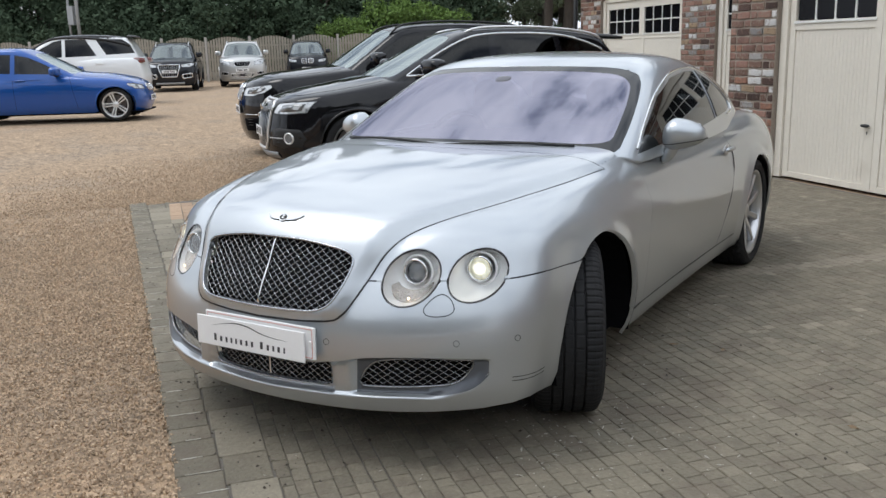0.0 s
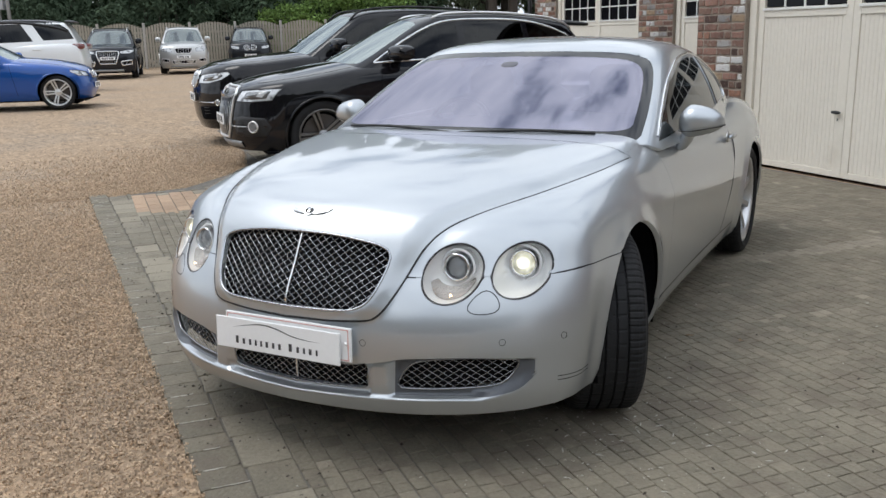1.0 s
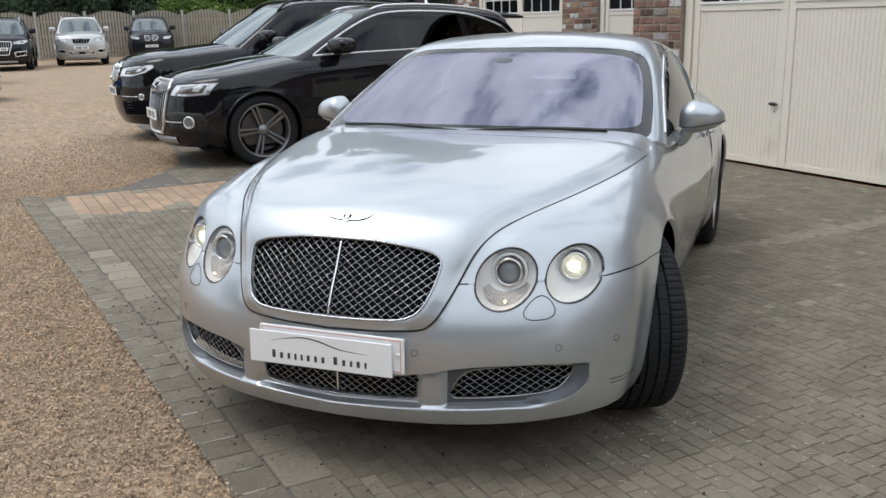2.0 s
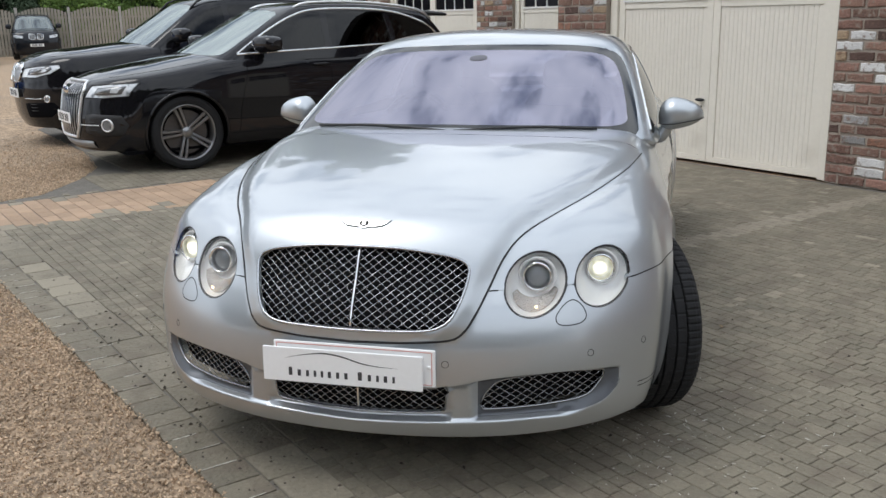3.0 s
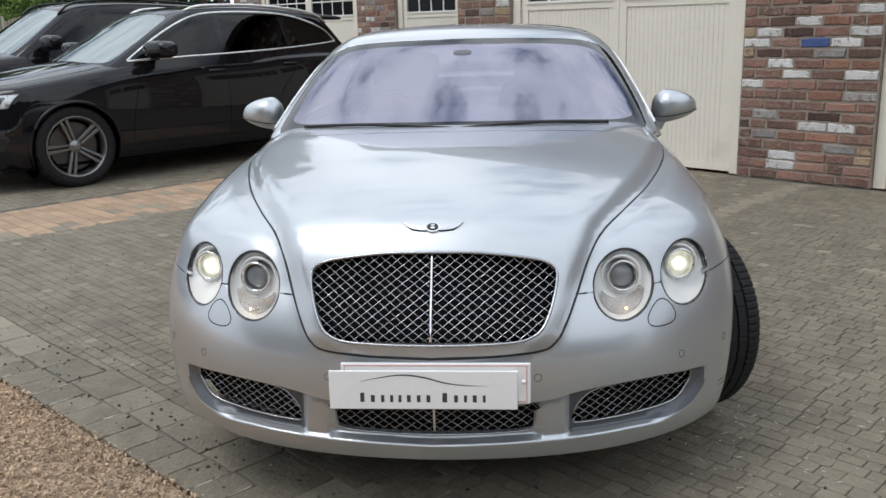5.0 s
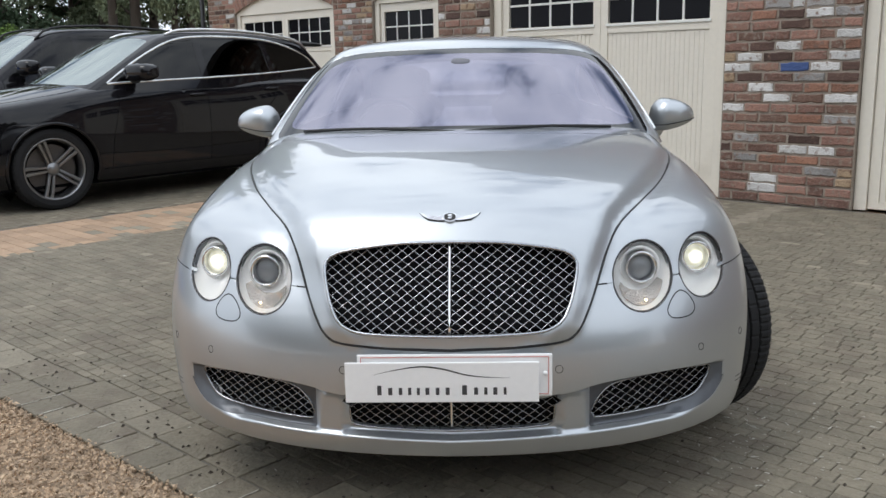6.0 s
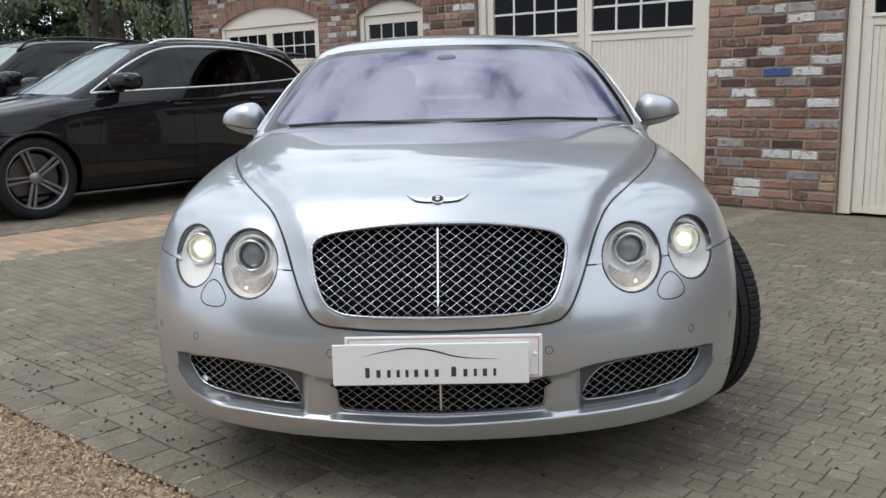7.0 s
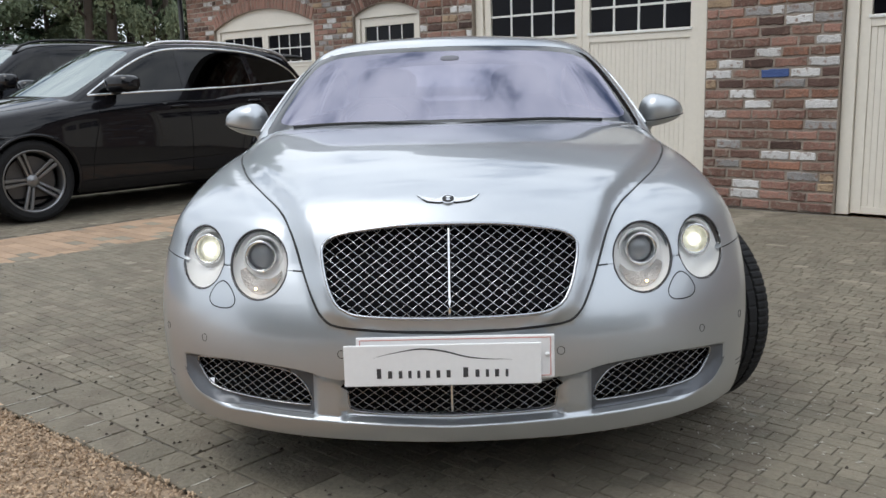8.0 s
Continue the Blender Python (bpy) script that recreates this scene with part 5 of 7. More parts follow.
box(bm, -0.262, -0.005, -0.0585, 0.262, 0.005, 0.0585, bevel=0.004)
plate = part("plate_holder", bm, PLATE, coupe)
plate.matrix_parent_inverse, plate.matrix_basis = BACK28, pose(0.012, 0.404, 0.462, -2, 0, 0.4)
bm = bmesh.new()
for q in ((-0.25, 0.0505, 0.25, 0.0525), (-0.25, -0.0525, 0.25, -0.0505), (-0.2525, -0.0525, -0.2505, 0.0525), (0.2505, -0.0525, 0.2525, 0.0525)):
    box(bm, q[0], -0.0062, q[1], q[2], -0.0052, q[3])
part("plate_outline", bm, PINK, plate)
v, f = lathe([(-0.0095, 0.0005), (-0.009, 0.004), (-0.007, 0.006), (-0.005, 0.006)], 16, "y")
link_mesh("plate_screw", [(x + 0.243, y, z + 0.005) for x, y, z in v], f, PLATE, plate, smooth=True)
bm = bmesh.new()
box(bm, -0.26, -0.004, -0.0555, 0.26, 0.004, 0.0555, bevel=0.003)
card = part("white_card", bm, PLATE, coupe, "white dealer card with a line of dark print and a curved stroke")
card.matrix_parent_inverse, card.matrix_basis = BACK28, pose(-0.022, 0.388, 0.448, -2.5, 0, 0.4)
widths = (1.15, 1.1, 0.95, 0.85, 0.8, 1.05, 1.0, 1.05, 0, 1.3, 1.05, 0.85, 1.1, 0.75)
unit = 0.352 / (sum(widths) + 0.34 * len(widths))
at = -0.176
for i, w in enumerate(widths):
    tall = 0.0265 if i in (0, 9) else 0.0200
    if w:
        bm = bmesh.new()
        box(bm, at + w * unit * 0.12, -0.0049, -0.034, at + w * unit * 0.62, -0.0041, -0.034 + tall)
        part("print_bar", bm, PRINT, card)
    at += (w + 0.34 if w else 0.8) * unit
arc = curve([(-0.182, 0.022), (-0.13, 0.034), (-0.06, 0.044), (0.0, 0.038), (0.06, 0.022), (0.11, 0.015), (0.182, 0.012)], 0.008)
k = len(arc)
v = []
for i, (x, z) in enumerate(arc):
    t = 0.0002 + 0.0020 * math.sin(math.pi * min(1, i / (k - 1))) ** 1.2
    v += [(x, -0.0044, z - t), (x, -0.0044, z + t)]
link_mesh("curved_stroke", v, [(2 * i, 2 * i + 2, 2 * i + 3, 2 * i + 1) for i in range(k - 1)], INK, card)


def emboss(outline, centre, fn, lift, name, mats, parent=None):
    """A thin flat shape laid on the form: outline in (across, up the slope)."""
    n = slope(fn, np.array([centre]))[0]
    right = np.array([1.0, 0, 0])
    up = np.cross(right, -n) * -1
    up = np.cross(n, right)
    pts = [centre + right * u + up * w for u, w in outline]
    base = strike(fn, np.array(pts) + n * 0.15, -n, 0.4, 160)
    nn = slope(fn, base)
    k = len(outline)
    inset = np.array([centre + (p - centre) * 1.0 for p in base])
    v = [tuple(p) for p in base - nn * 0.002] + [tuple(p) for p in inset + nn * lift]
    f = [(i, (i + 1) % k, k + (i + 1) % k, k + i) for i in range(k)] + [tuple(range(k, 2 * k))]
    return coupe_part(name, (v, f), mats, parent, smooth=False)


spot = on_top(FB, [(0.0, 0.592)])[0]
badge = emboss([(0.021 * math.cos(2 * math.pi * i / 28), 0.016 * math.sin(2 * math.pi * i / 28) - 0.001) for i in range(28)], spot, FB, 0.005, "badge", CHROME)
tagged(badge, "plain winged chrome bonnet badge")
emboss([(0.0165 * math.cos(2 * math.pi * i / 28), 0.0122 * math.sin(2 * math.pi * i / 28)) for i in range(28)], spot, FB, 0.0062, "badge_centre", BLACK, None)
for dz in (-0.0045, 0.0045):
    emboss([(0.0062 * math.cos(2 * math.pi * i / 16), 0.0036 * math.sin(2 * math.pi * i / 16) + dz) for i in range(16)], spot, FB, 0.0072, "badge_boss", CHROME, None)
for sx in (1, -1):
    wing = [(0.016, 0.006), (0.034, 0.003), (0.052, 0.005), (0.070, 0.011), (0.085, 0.018), (0.074, 0.004), (0.058, -0.006), (0.040, -0.010), (0.022, -0.012), (0.014, -0.010)]
    emboss([(sx * u, w) for u, w in (wing if sx > 0 else wing[::-1])], spot, FB, 0.0045, "badge_wing", CHROME)
    # black offset copy of the wing paints its shade on the bonnet
    shade = [(u + (0.0022 if u > 0.05 else 0.0), w + (0.002 if w > 0.002 else -0.0026)) for u, w in wing]
    emboss([(sx * u, w) for u, w in (shade if sx > 0 else shade[::-1])], spot, FB, 0.0016, "badge_seat", BLACK)

# wipers
for x0, x1 in ((-0.66, -0.02), (0.02, 0.62)):
    p = on_front(FC, [(x, 1.006 + 0.012 * math.sin((x - x0) / (x1 - x0) * math.pi)) for x in np.linspace(x0, x1, 16)])
    p[:, 1] -= 0.010
    p[:, 2] += 0.008
    coupe_part("wiper", tube(p, 0.007, 6), BLACK)

# inside
# the pod's grey-lavender includes the sky mirrored in the glass over it
POD_GREY = material("sky_tinted_sensor_cover", (0.085, 0.083, 0.10), 0.3, 0.0, 0.1, 30)
bm = bmesh.new()
box(bm, -0.70, 1.95, 0.72, 0.70, 2.42, 0.965, bevel=0.05)
ob = part("dashboard", bm, TRIM, coupe, smooth=True)
ob.matrix_parent_inverse = BACK28
for sx in (-1, 1):
    for y0, w in ((2.75, 0.26), (3.55, 0.25)):
        coupe_part("seat_back", moved(pod(w, 0.09, 0.33, 3.2), pose(sx * 0.37, y0 + 0.12, 0.80, -14)), HIDE)
        coupe_part("head_rest", moved(pod(0.14, 0.06, 0.10, 3), pose(sx * 0.37, y0 + 0.20, 1.17, -8)), HIDE)
        coupe_part("seat_cushion", moved(pod(w, 0.26, 0.10, 3.2), pose(sx * 0.37, y0 - 0.20, 0.52)), HIDE)
ringp = [tuple(pose(-0.37, 2.50, 0.93, 68) @ Vector((0.185 * math.cos(a), 0.185 * math.sin(a), 0))) for a in np.linspace(0, 2 * math.pi, 41)[:-1]]
coupe_part("steering_wheel", tube(ringp, 0.014, 8, True), TRIM)
coupe_part("steering_boss", moved(pod(0.07, 0.03, 0.06, 2.6), pose(-0.37, 2.49, 0.93, -20)), TRIM)
coupe_part("sensor_pod", moved(pod(0.044, 0.030, 0.0035, 2.6), pose(-0.008, 2.371, 1.2925, 24.3)), POD_GREY)


# ---- the other cars ----
def car_forms(P):
    """Body and greenhouse forms of a car from its main stations; nose at y = 0."""
    L, w = P["length"], P["half"]

    def form(x, y, z):
        a = np.abs(x) * (0.94 / w)
        front = P["bow"][0] * a**2 + P["bow"][1] * a**4 + ramp(z, *P["lean"]) + P.get("nose", 0.0)
        top = ramp(y, *P["top"]) - P["crown"] * (a / 0.75) ** 2.2
        wide = w + ramp(y, (0.0, 0.7, P["axles"][0], 1.9, L / 2 + 0.2, P["axles"][1], L - 0.5, L), (-0.05, 0.0, 0.014, 0.0, -0.012, 0.014, -0.01, -0.09))
        tuck = ramp(z, *P["tuck"])
        s = smax(front - y, np.abs(x) - wide + tuck, 0.08)
        s = smax(s, (z - top) * 0.95, P["soft"])
        s = smax(s, P["low"] - z, 0.03)
        return smax(s, y - L + 0.10 * a**2 + ramp(z, (0.2, 0.6, 1.1), (0.10, 0.0, 0.06)), 0.08)

    def house(x, y, z):
        a = np.abs(x)
        b, k, sl = P["screen"]
        screen = (b + (z - P["belt"]) * sl + 0.28 * a**2 - y) / math.hypot(1, sl)
        roof = ramp(y, *P["roof"]) - 0.05 * a**2
        wide = w - P["inset"] - P["tumble"] * (z - P["belt"])
        wide = wide - 0.03 * np.clip(y - L * 0.55, 0, 9) ** 2
        rb, rs = P["tail"]
        s = smax(smax(screen, (z - roof) * 0.9, 0.05), a - wide, 0.07)
        return smax(s, (y - rb + (z - P["belt"]) * rs) / math.hypot(1, rs), 0.06)

    return form, house


def build_car(name, label, m, P, paint, step=0.05):
    """A parked car: body panels, glass, lamps, grille, wheels, mirrors, plates."""
    car = empty(name, m, label, "car")
    form, house = car_forms(P)
    w, L = P["half"], P["length"]
    ya, yb = P["axles"]
    R = P["wheel"]
    r_arch, low = R + P.get("arch", 0.055), P["low"] + 0.03
    mid = P["split"]

    def add(nm, piece, mats, parent=None, lab="", smooth=True):
        v, f, *n = piece
        return link_mesh(nm, v, f, mats, parent or car, lab, smooth, n[0] if n else None)

    fa = on_side(form, arch(ya, R, r_arch, low + 0.02))
    ra = on_side(form, arch(yb, R, r_arch, low + 0.02))
    nose = P["top"][1][0] - 0.02
    z_f = np.linspace(nose, low, 16)
    fan = np.linspace(0.02, w * 0.80, 16)
    corner = on_front(form, [(x, low) for x in fan])
    grille = on_front(form, evenly(P["grille"], step * 0.7, True)) if P.get("grille") else None
    lamp = on_front(form, evenly(P["lamp"], step * 0.6, True)) if P.get("lamp_front", True) else on_side(form, evenly(P["lamp"], step * 0.6, True))
    outline = np.vstack([on_top(form, [(0.0, y) for y in np.linspace(mid, 0.22 + P.get("nose", 0.0), 30)]), on_front(form, [(0.0, z) for z in z_f]), corner,
                         on_side(form, [(y, low) for y in np.linspace(corner[-1][1] + 0.06, fa[0][1] - 0.02, 4)]), fa, on_side(form, [(y, low) for y in np.linspace(fa[-1][1] + 0.03, mid, 14)]),
                         on_side(form, [(mid, z) for z in np.linspace(low + 0.05, P["belt"] - 0.12, 12)]), on_top(form, [(x, mid) for x in np.linspace(w * 0.90, 0.04, 14)])])
    lines = [np.vstack([lamp, lamp[:1]])]
    bonnet = [(w * 0.80, P["screen"][0] + 0.1), (w * 0.82, 1.0), (w * 0.72, 0.40), (w * 0.55, 0.24)]
    shut = on_top(form, curve(bonnet, step))
    sheet = Sheet(form, (-0.6, 0.55, -0.55), outline, [], lines, step)
    q = sheet.mid
    poly = np.asarray(P["lamp"])
    lit = (inside(poly, q[:, [0, 2]]) & (q[:, 1] < 1.1)) if P.get("lamp_front", True) else (inside(poly, q[:, 1:]) & (q[:, 0] > 0.4))
    dark = q[:, 2] < P.get("clad", 0.0)
    half = lambda which, lift=0.0: sheet.cut(which, 0.0, 0.012, lift)
    add("front_body", both_sides(half(~lit & ~dark)), paint)
    if dark.any():
        add("lower_cladding", both_sides(half(dark & ~lit)), BLACK)
    back = np.vstack([on_top(form, [(0.0, y) for y in np.linspace(mid, L - 0.25, 24)]), on_rear(form, [(0.0, z) for z in np.linspace(P["top"][1][-1] - 0.12, low, 14)], 6.5), on_rear(form, [(x, low) for x in fan], 6.5),
                      on_side(form, [(y, low) for y in np.linspace(L - 0.35, ra[-1][1] + 0.03, 4)]), ra[::-1], on_side(form, [(y, low) for y in np.linspace(ra[0][1] - 0.03, mid, 10)]),
                      on_side(form, [(mid, z) for z in np.linspace(low + 0.05, P["belt"] - 0.12, 12)]), on_top(form, [(x, mid) for x in np.linspace(w * 0.90, 0.04, 14)])])
    rear = Sheet(form, (-0.6, -0.55, -0.55), back, [], [], step)
    add("rear_body", both_sides(rear.cut(np.ones(len(rear.f), bool), 0.0, 0.012)), paint)
    # greenhouse
    bz = P["belt"] - 0.06
    b, k, sl = P["screen"]
    ends = P["roof"][0]
    rb, rs = P["tail"]
    base = np.vstack([on_front(house, [(x, bz) for x in np.linspace(0.0, w * 0.86, 18)]), on_side(house, [(y, bz) for y in np.linspace(b + 0.35, rb - 0.12, 40)]),
                      on_rear(house, [(x, bz) for x in np.linspace(w * 0.78, 0.02, 14)], 6.5), on_rear(house, [(0.0, z) for z in np.linspace(bz + 0.05, P["peak"] - 0.12, 10)], 6.5),
                      on_top(house, [(0.0, y) for y in np.linspace(rb - 0.35, b + 0.85, 30)]), on_front(house, [(0.0, z) for z in np.linspace(P["peak"] - 0.14, bz + 0.04, 10)])])
    wins = [evenly(g, step * 0.8, True) for g in P["glass"]]
    on_wins = [on_side(house, g) for g in wins]
    rim = np.asarray(P["screen_rim"])
    on_rim = on_front(house, curve(rim, step * 0.8))
    top = Sheet(house, (-0.62, 0.02, -0.78), base, [], [np.vstack([g, g[:1]]) for g in on_wins] + [on_rim], step)
    h = top.mid
    face = inside(np.vstack([curve(rim, step * 0.8), [(-0.1, rim[-1][1]), (-0.1, rim[0][1])]]), h[:, [0, 2]]) & (h[:, 1] < b + 1.3) & (top.n[top.f[:, 0], 1] < -0.2)
    hit = [inside(g, h[:, 1:]) & (h[:, 0] > 0.4) & ~face for g in wins]
    solid = ~face
    for g in hit:
        solid &= ~g
    high = h[:, 2] > P.get("roof_from", 0.0)
    add("roof", both_sides(top.cut(solid & high, 0.0, 0.02)), P.get("roof_paint", paint))
    if (solid & ~high).any():
        add("window_pillar", both_sides(top.cut(solid & ~high, 0.0, 0.02)), paint)
    add("windscreen", both_sides(top.cut(face, 0.0, 0.0, -0.003)), P.get("screen_glass", CLEAR)).visible_shadow = False
    for g in hit:
        for turn in ((lambda t: t), flipped):
            add("side_window", turn(top.cut(g, 0.0, 0.004, -0.005)), P.get("side_glass", SMOKED))
    # lamps, grille, plate
    for turn in ((lambda t: t), flipped):
        v, f, n = turn(half(lit, -0.004))
        unit = add("headlight", (v, f, n), LAMP_BODY, None, "clear headlight unit")
        ring3 = lamp - slope(form, lamp) * 0.002
        t = tube(ring3, 0.006, 5, True)
        add("lamp_rim", t if turn is not flipped else mirrored(t), BLACK, unit)
        c = on_front(form, [poly.mean(0)])[0] if P.get("lamp_front", True) else on_side(form, [poly.mean(0)])[0]
        if P.get("projector_block"):
            for name, fill, (u0, u1), mat2 in (("lamp_mask", 0.60, (0.06, 0.0), LAMP_MASK), ("lamp_block", 0.30, (-0.02, 0.0), PROJECTOR)):
                c2 = poly.mean(0) + (u0, u1)
                rim2 = evenly(c2 + (poly - c2) * fill, 0.03, True)
                rim3 = on_front(form, rim2)
                k = len(rim3)
                push = slope(form, rim3) * (0.001 if fill > 0.5 else 0.005)
                v = [tuple(p) for p in rim3 - slope(form, rim3) * 0.006] + [tuple(p) for p in rim3 + push] + [tuple((rim3 + push).mean(0) + np.array([0, -0.004, 0]))]
                f = [(i, (i + 1) % k, k + (i + 1) % k, k + i) for i in range(k)] + [(k + i, k + (i + 1) % k, 2 * k) for i in range(k)]
                add(name, (v, f) if turn is not flipped else mirrored((v, f)), mat2, unit)
        for dx in () if P.get("projector_block") else (-0.06, 0.07):
            d = slope(form, np.array([c]))[0]
            at = c + np.array([dx * 0.7, abs(dx) * 0.25, 0.0]) + d * 0.001
            t = moved(pod(0.026, 0.012, 0.024, 2.2, 12, 8), Matrix.Translation(at))
            add("bulb_lens", t if turn is not flipped else mirrored(t), PROJECTOR, unit)
    for outline2, style in P.get("grilles", ()):
        rim3 = on_front(form, evenly(outline2, 0.03, True))
        c = np.mean(outline2, axis=0)
        centre = on_front(form, [c])
        k = len(rim3)
        push = np.array([0, -0.006, 0])
        v = [tuple(p + push) for p in rim3] + [tuple(centre[0] + push)]
        f = [(i, (i + 1) % k, k) for i in range(k)]
        turns = [lambda t: t] if abs(c[0]) < 0.02 else [lambda t: t, mirrored]
        for turn in turns:
            # no real opening: its shade is a near-black sheet on the nose
            body = add("grille", turn((v, f)), VOID, None, "", False)
            add("grille_surround", turn(tube(rim3 + push * 1.5, P.get("surround", 0.012), 8, True)), P.get("trim", CHROME), body)
            o = np.asarray(outline2)
            x0, x1, z0, z1 = o[:, 0].min(), o[:, 0].max(), o[:, 1].min(), o[:, 1].max()
            count = style
            for i in range(count):
                x = x0 + (x1 - x0) * (i + 0.5) / count
                zz = [z for z in np.linspace(z0, z1, 40) if inside(o, [(x, z)])[0]]
                if len(zz) > 2:
                    line = on_front(form, [(x, z) for z in np.linspace(zz[0], zz[-1], 6)]) + push * 1.3
                    add("grille_bar", turn(tube(line, 0.006, 5)), P.get("bar", WIRE), body)
    if P.get("badge"):
        c = on_front(form, [(0.0, 0.84)])[0]
        add("badge", moved(pod(0.115, 0.008, 0.036, 2.6, 24, 10), Matrix.Translation(c + np.array([0, -0.026, 0]))), CHROME, None, "plain chrome grille badge")
    for outline2, stuff in P.get("panels", ()):
        rim2 = evenly(outline2, 0.03, True)
        c2 = np.mean(outline2, axis=0)
        rows = [on_front(form, c2 + (rim2 - c2) * q) for q in (1.0, 0.97, 0.6, 0.25)] + [on_front(form, [c2])]
        k = len(rim2)
        v = [tuple(p + (0, d, 0)) for r, d in zip(rows, (0.002, -0.004, -0.003, -0.003, -0.003)) for p in r]
        f = [(r * k + i, r * k + (i + 1) % k, (r + 1) * k + (i + 1) % k, (r + 1) * k + i) for r in range(3) for i in range(k)] + [(3 * k + i, 3 * k + (i + 1) % k, 4 * k) for i in range(k)]
        f = [tuple(reversed(g)) for g in f]
        for turn in ((lambda t: t), mirrored):
            add("intake_panel", turn((v, f)), stuff)
            for q in (0.45, 0.49, 0.53):
                line = on_front(form, [(x, q) for x in np.linspace(0.50, 0.60, 5)]) + np.array([0, -0.008, 0])
                add("intake_slat", turn(tube(line, 0.005, 5)), BLACK)
    if P.get("skid"):
        rows = [on_front(form, [(x, z) for x in np.linspace(-0.52, 0.52, 25)]) + np.array([0, d, 0]) for z, d in ((0.335, 0.0), (0.33, -0.012), (0.29, -0.016), (0.262, -0.010), (0.26, 0.004))]
        v = [tuple(p) for r in rows for p in r]
        f = [(r * 25 + i, (r + 1) * 25 + i, (r + 1) * 25 + i + 1, r * 25 + i + 1) for r in range(4) for i in range(24)]
        add("skid_plate", (v, f), METAL_GREY, None, "dull silver skid plate")
    px, pz = P.get("plate", (0.0, 0.5))
    p = on_front(form, [(px, pz)])[0]
    bm = bmesh.new()
    box(bm, -0.26, -0.006, -0.055, 0.26, 0.006, 0.055, bevel=0.003)
    plate = part("number_plate", bm, PLATE, car)
    plate.matrix_basis = pose(p[0], p[1] - 0.014, p[2])
    for i, x in enumerate((-0.2, -0.145, -0.09, -0.035, 0.05, 0.105, 0.16)):
        bm = bmesh.new()
        box(bm, x, -0.0072, -0.035, x + 0.034, -0.0062, 0.035)
        part("print_bar", bm, INK, plate)
    for ringx, ringz, rr in P.get("fogs", ()):
        for sx in (1, -1):
            c = on_front(form, [(ringx, ringz)])[0]
            n = slope(form, np.array([c]))[0]
            mm = Matrix.Translation(c) @ Vector(n).to_track_quat("X", "Z").to_matrix().to_4x4()
            t = moved(lathe([(-0.004, rr + 0.016), (0.012, rr + 0.014), (0.016, rr + 0.006), (0.010, rr)], 24), mm)
            fog = add("fog_lamp_ring", t if sx > 0 else mirrored(t), P.get("trim", CHROME))
            t = moved(lathe([(0.009, rr), (0.011, rr * 0.5), (0.012, 0.0005)], 20), mm)
            add("fog_lamp_lens", t if sx > 0 else mirrored(t), PROJECTOR, fog)
            line = on_front(form, [(x, ringz + 0.0) for x in np.linspace(w * 0.38, ringx - rr - 0.02, 10)])
            t = tube(line, 0.006, 5)
            add("fog_lamp_trim", t if sx > 0 else mirrored(t), P.get("trim", CHROME), fog)
    # mirrors, handles, trims
    my, mz = P["mirror"]
    for sx in (1, -1):
        turn = (lambda t: t) if sx > 0 else mirrored
        mir = add("door_mirror", turn(moved(pod(*P.get("mirror_size", (0.150, 0.105, 0.090)), 3.0), pose(w + P.get("mirror_out", 0.11), my, mz, 0, 0, 12))), P.get("mirror_paint", paint))
        add("mirror_foot", turn(moved(pod(0.06, 0.05, 0.03, 2.4, 14, 8), pose(w - 0.02, my, mz - 0.075))), BLACK, mir)
        for hy, hz in P["handles"]:
            c = on_side(form, [(hy, hz)])[0]
            add("door_handle", turn(moved(pod(0.022, 0.10, 0.016, 2.8, 14, 8), Matrix.Translation(c + np.array([0.012, 0, 0])))), P.get("handle_mat", paint))
        for line in P["joints"]:
            pts = on_side(form, curve(line, 0.05))
            add("door_joint", turn(ribbon(pts, form, 0.007, 0.0012)), VOID)
        t = ribbon(shut, form, 0.007, 0.0012)
        add("bonnet_joint", turn(t), VOID)
        for line in (fa, ra):
            rim = line + slope(form, line) * 0.004
            add("arch_flare", turn(tube(rim, 0.017, 6)), paint)
        if P.get("tail_lamp"):
            c = on_side(form, [P["tail_lamp"]])[0]
            add("tail_light", turn(moved(pod(0.05, 0.17, 0.075, 3.0, 16, 8), Matrix.Translation(c + np.array([-0.03, 0, 0])))), RED_LAMP)
        if P.get("bright"):
            add("window_trim", turn(ribbon(on_side(house, curve(P["bright"][0], 0.05)), house, 0.022, 0.008)), CHROME)
            add("window_trim", turn(ribbon(on_side(house, curve(P["bright"][1], 0.05)), house, 0.020, 0.008)), CHROME)
        if P.get("rail"):
            rx, y0, y1, lift = P["rail"]
            ys = np.linspace(y0, y1, 22)
            pts = on_top(house, [(rx, y) for y in ys])
            pts[:, 2] += lift * np.minimum(1, np.minimum(ys - y0, y1 - ys) / 0.12)
            add("roof_rail", turn(tube(pts, P.get("rail_thick", 0.015), 8)), P.get("rail_mat", ALLOY))
    if P.get("spoiler"):
        y, z = P["spoiler"]
        add("roof_spoiler", moved(pod(w * 0.62, 0.14, 0.032, 3.0, 28, 8, lambda x, v, q: (x, v + 0.10 * (x / w) ** 2, q - 0.06 * (x / w) ** 2 - 0.10 * v)), pose(0, y, z)), BLACK)
    for wy in (ya, yb):
        for sx in (1, -1):
            wheel(car, pose(sx * (w - P.get("offset", 0.135)), wy, R, 20 if wy == ya else 65, 0, 0 if sx > 0 else 180), R, 0.245, P["rim"], 5, P.get("pair", 0.028), P.get("rim_mat", ALLOY), None, 40 if step < 0.06 else 24, 60 if step < 0.06 else 20)
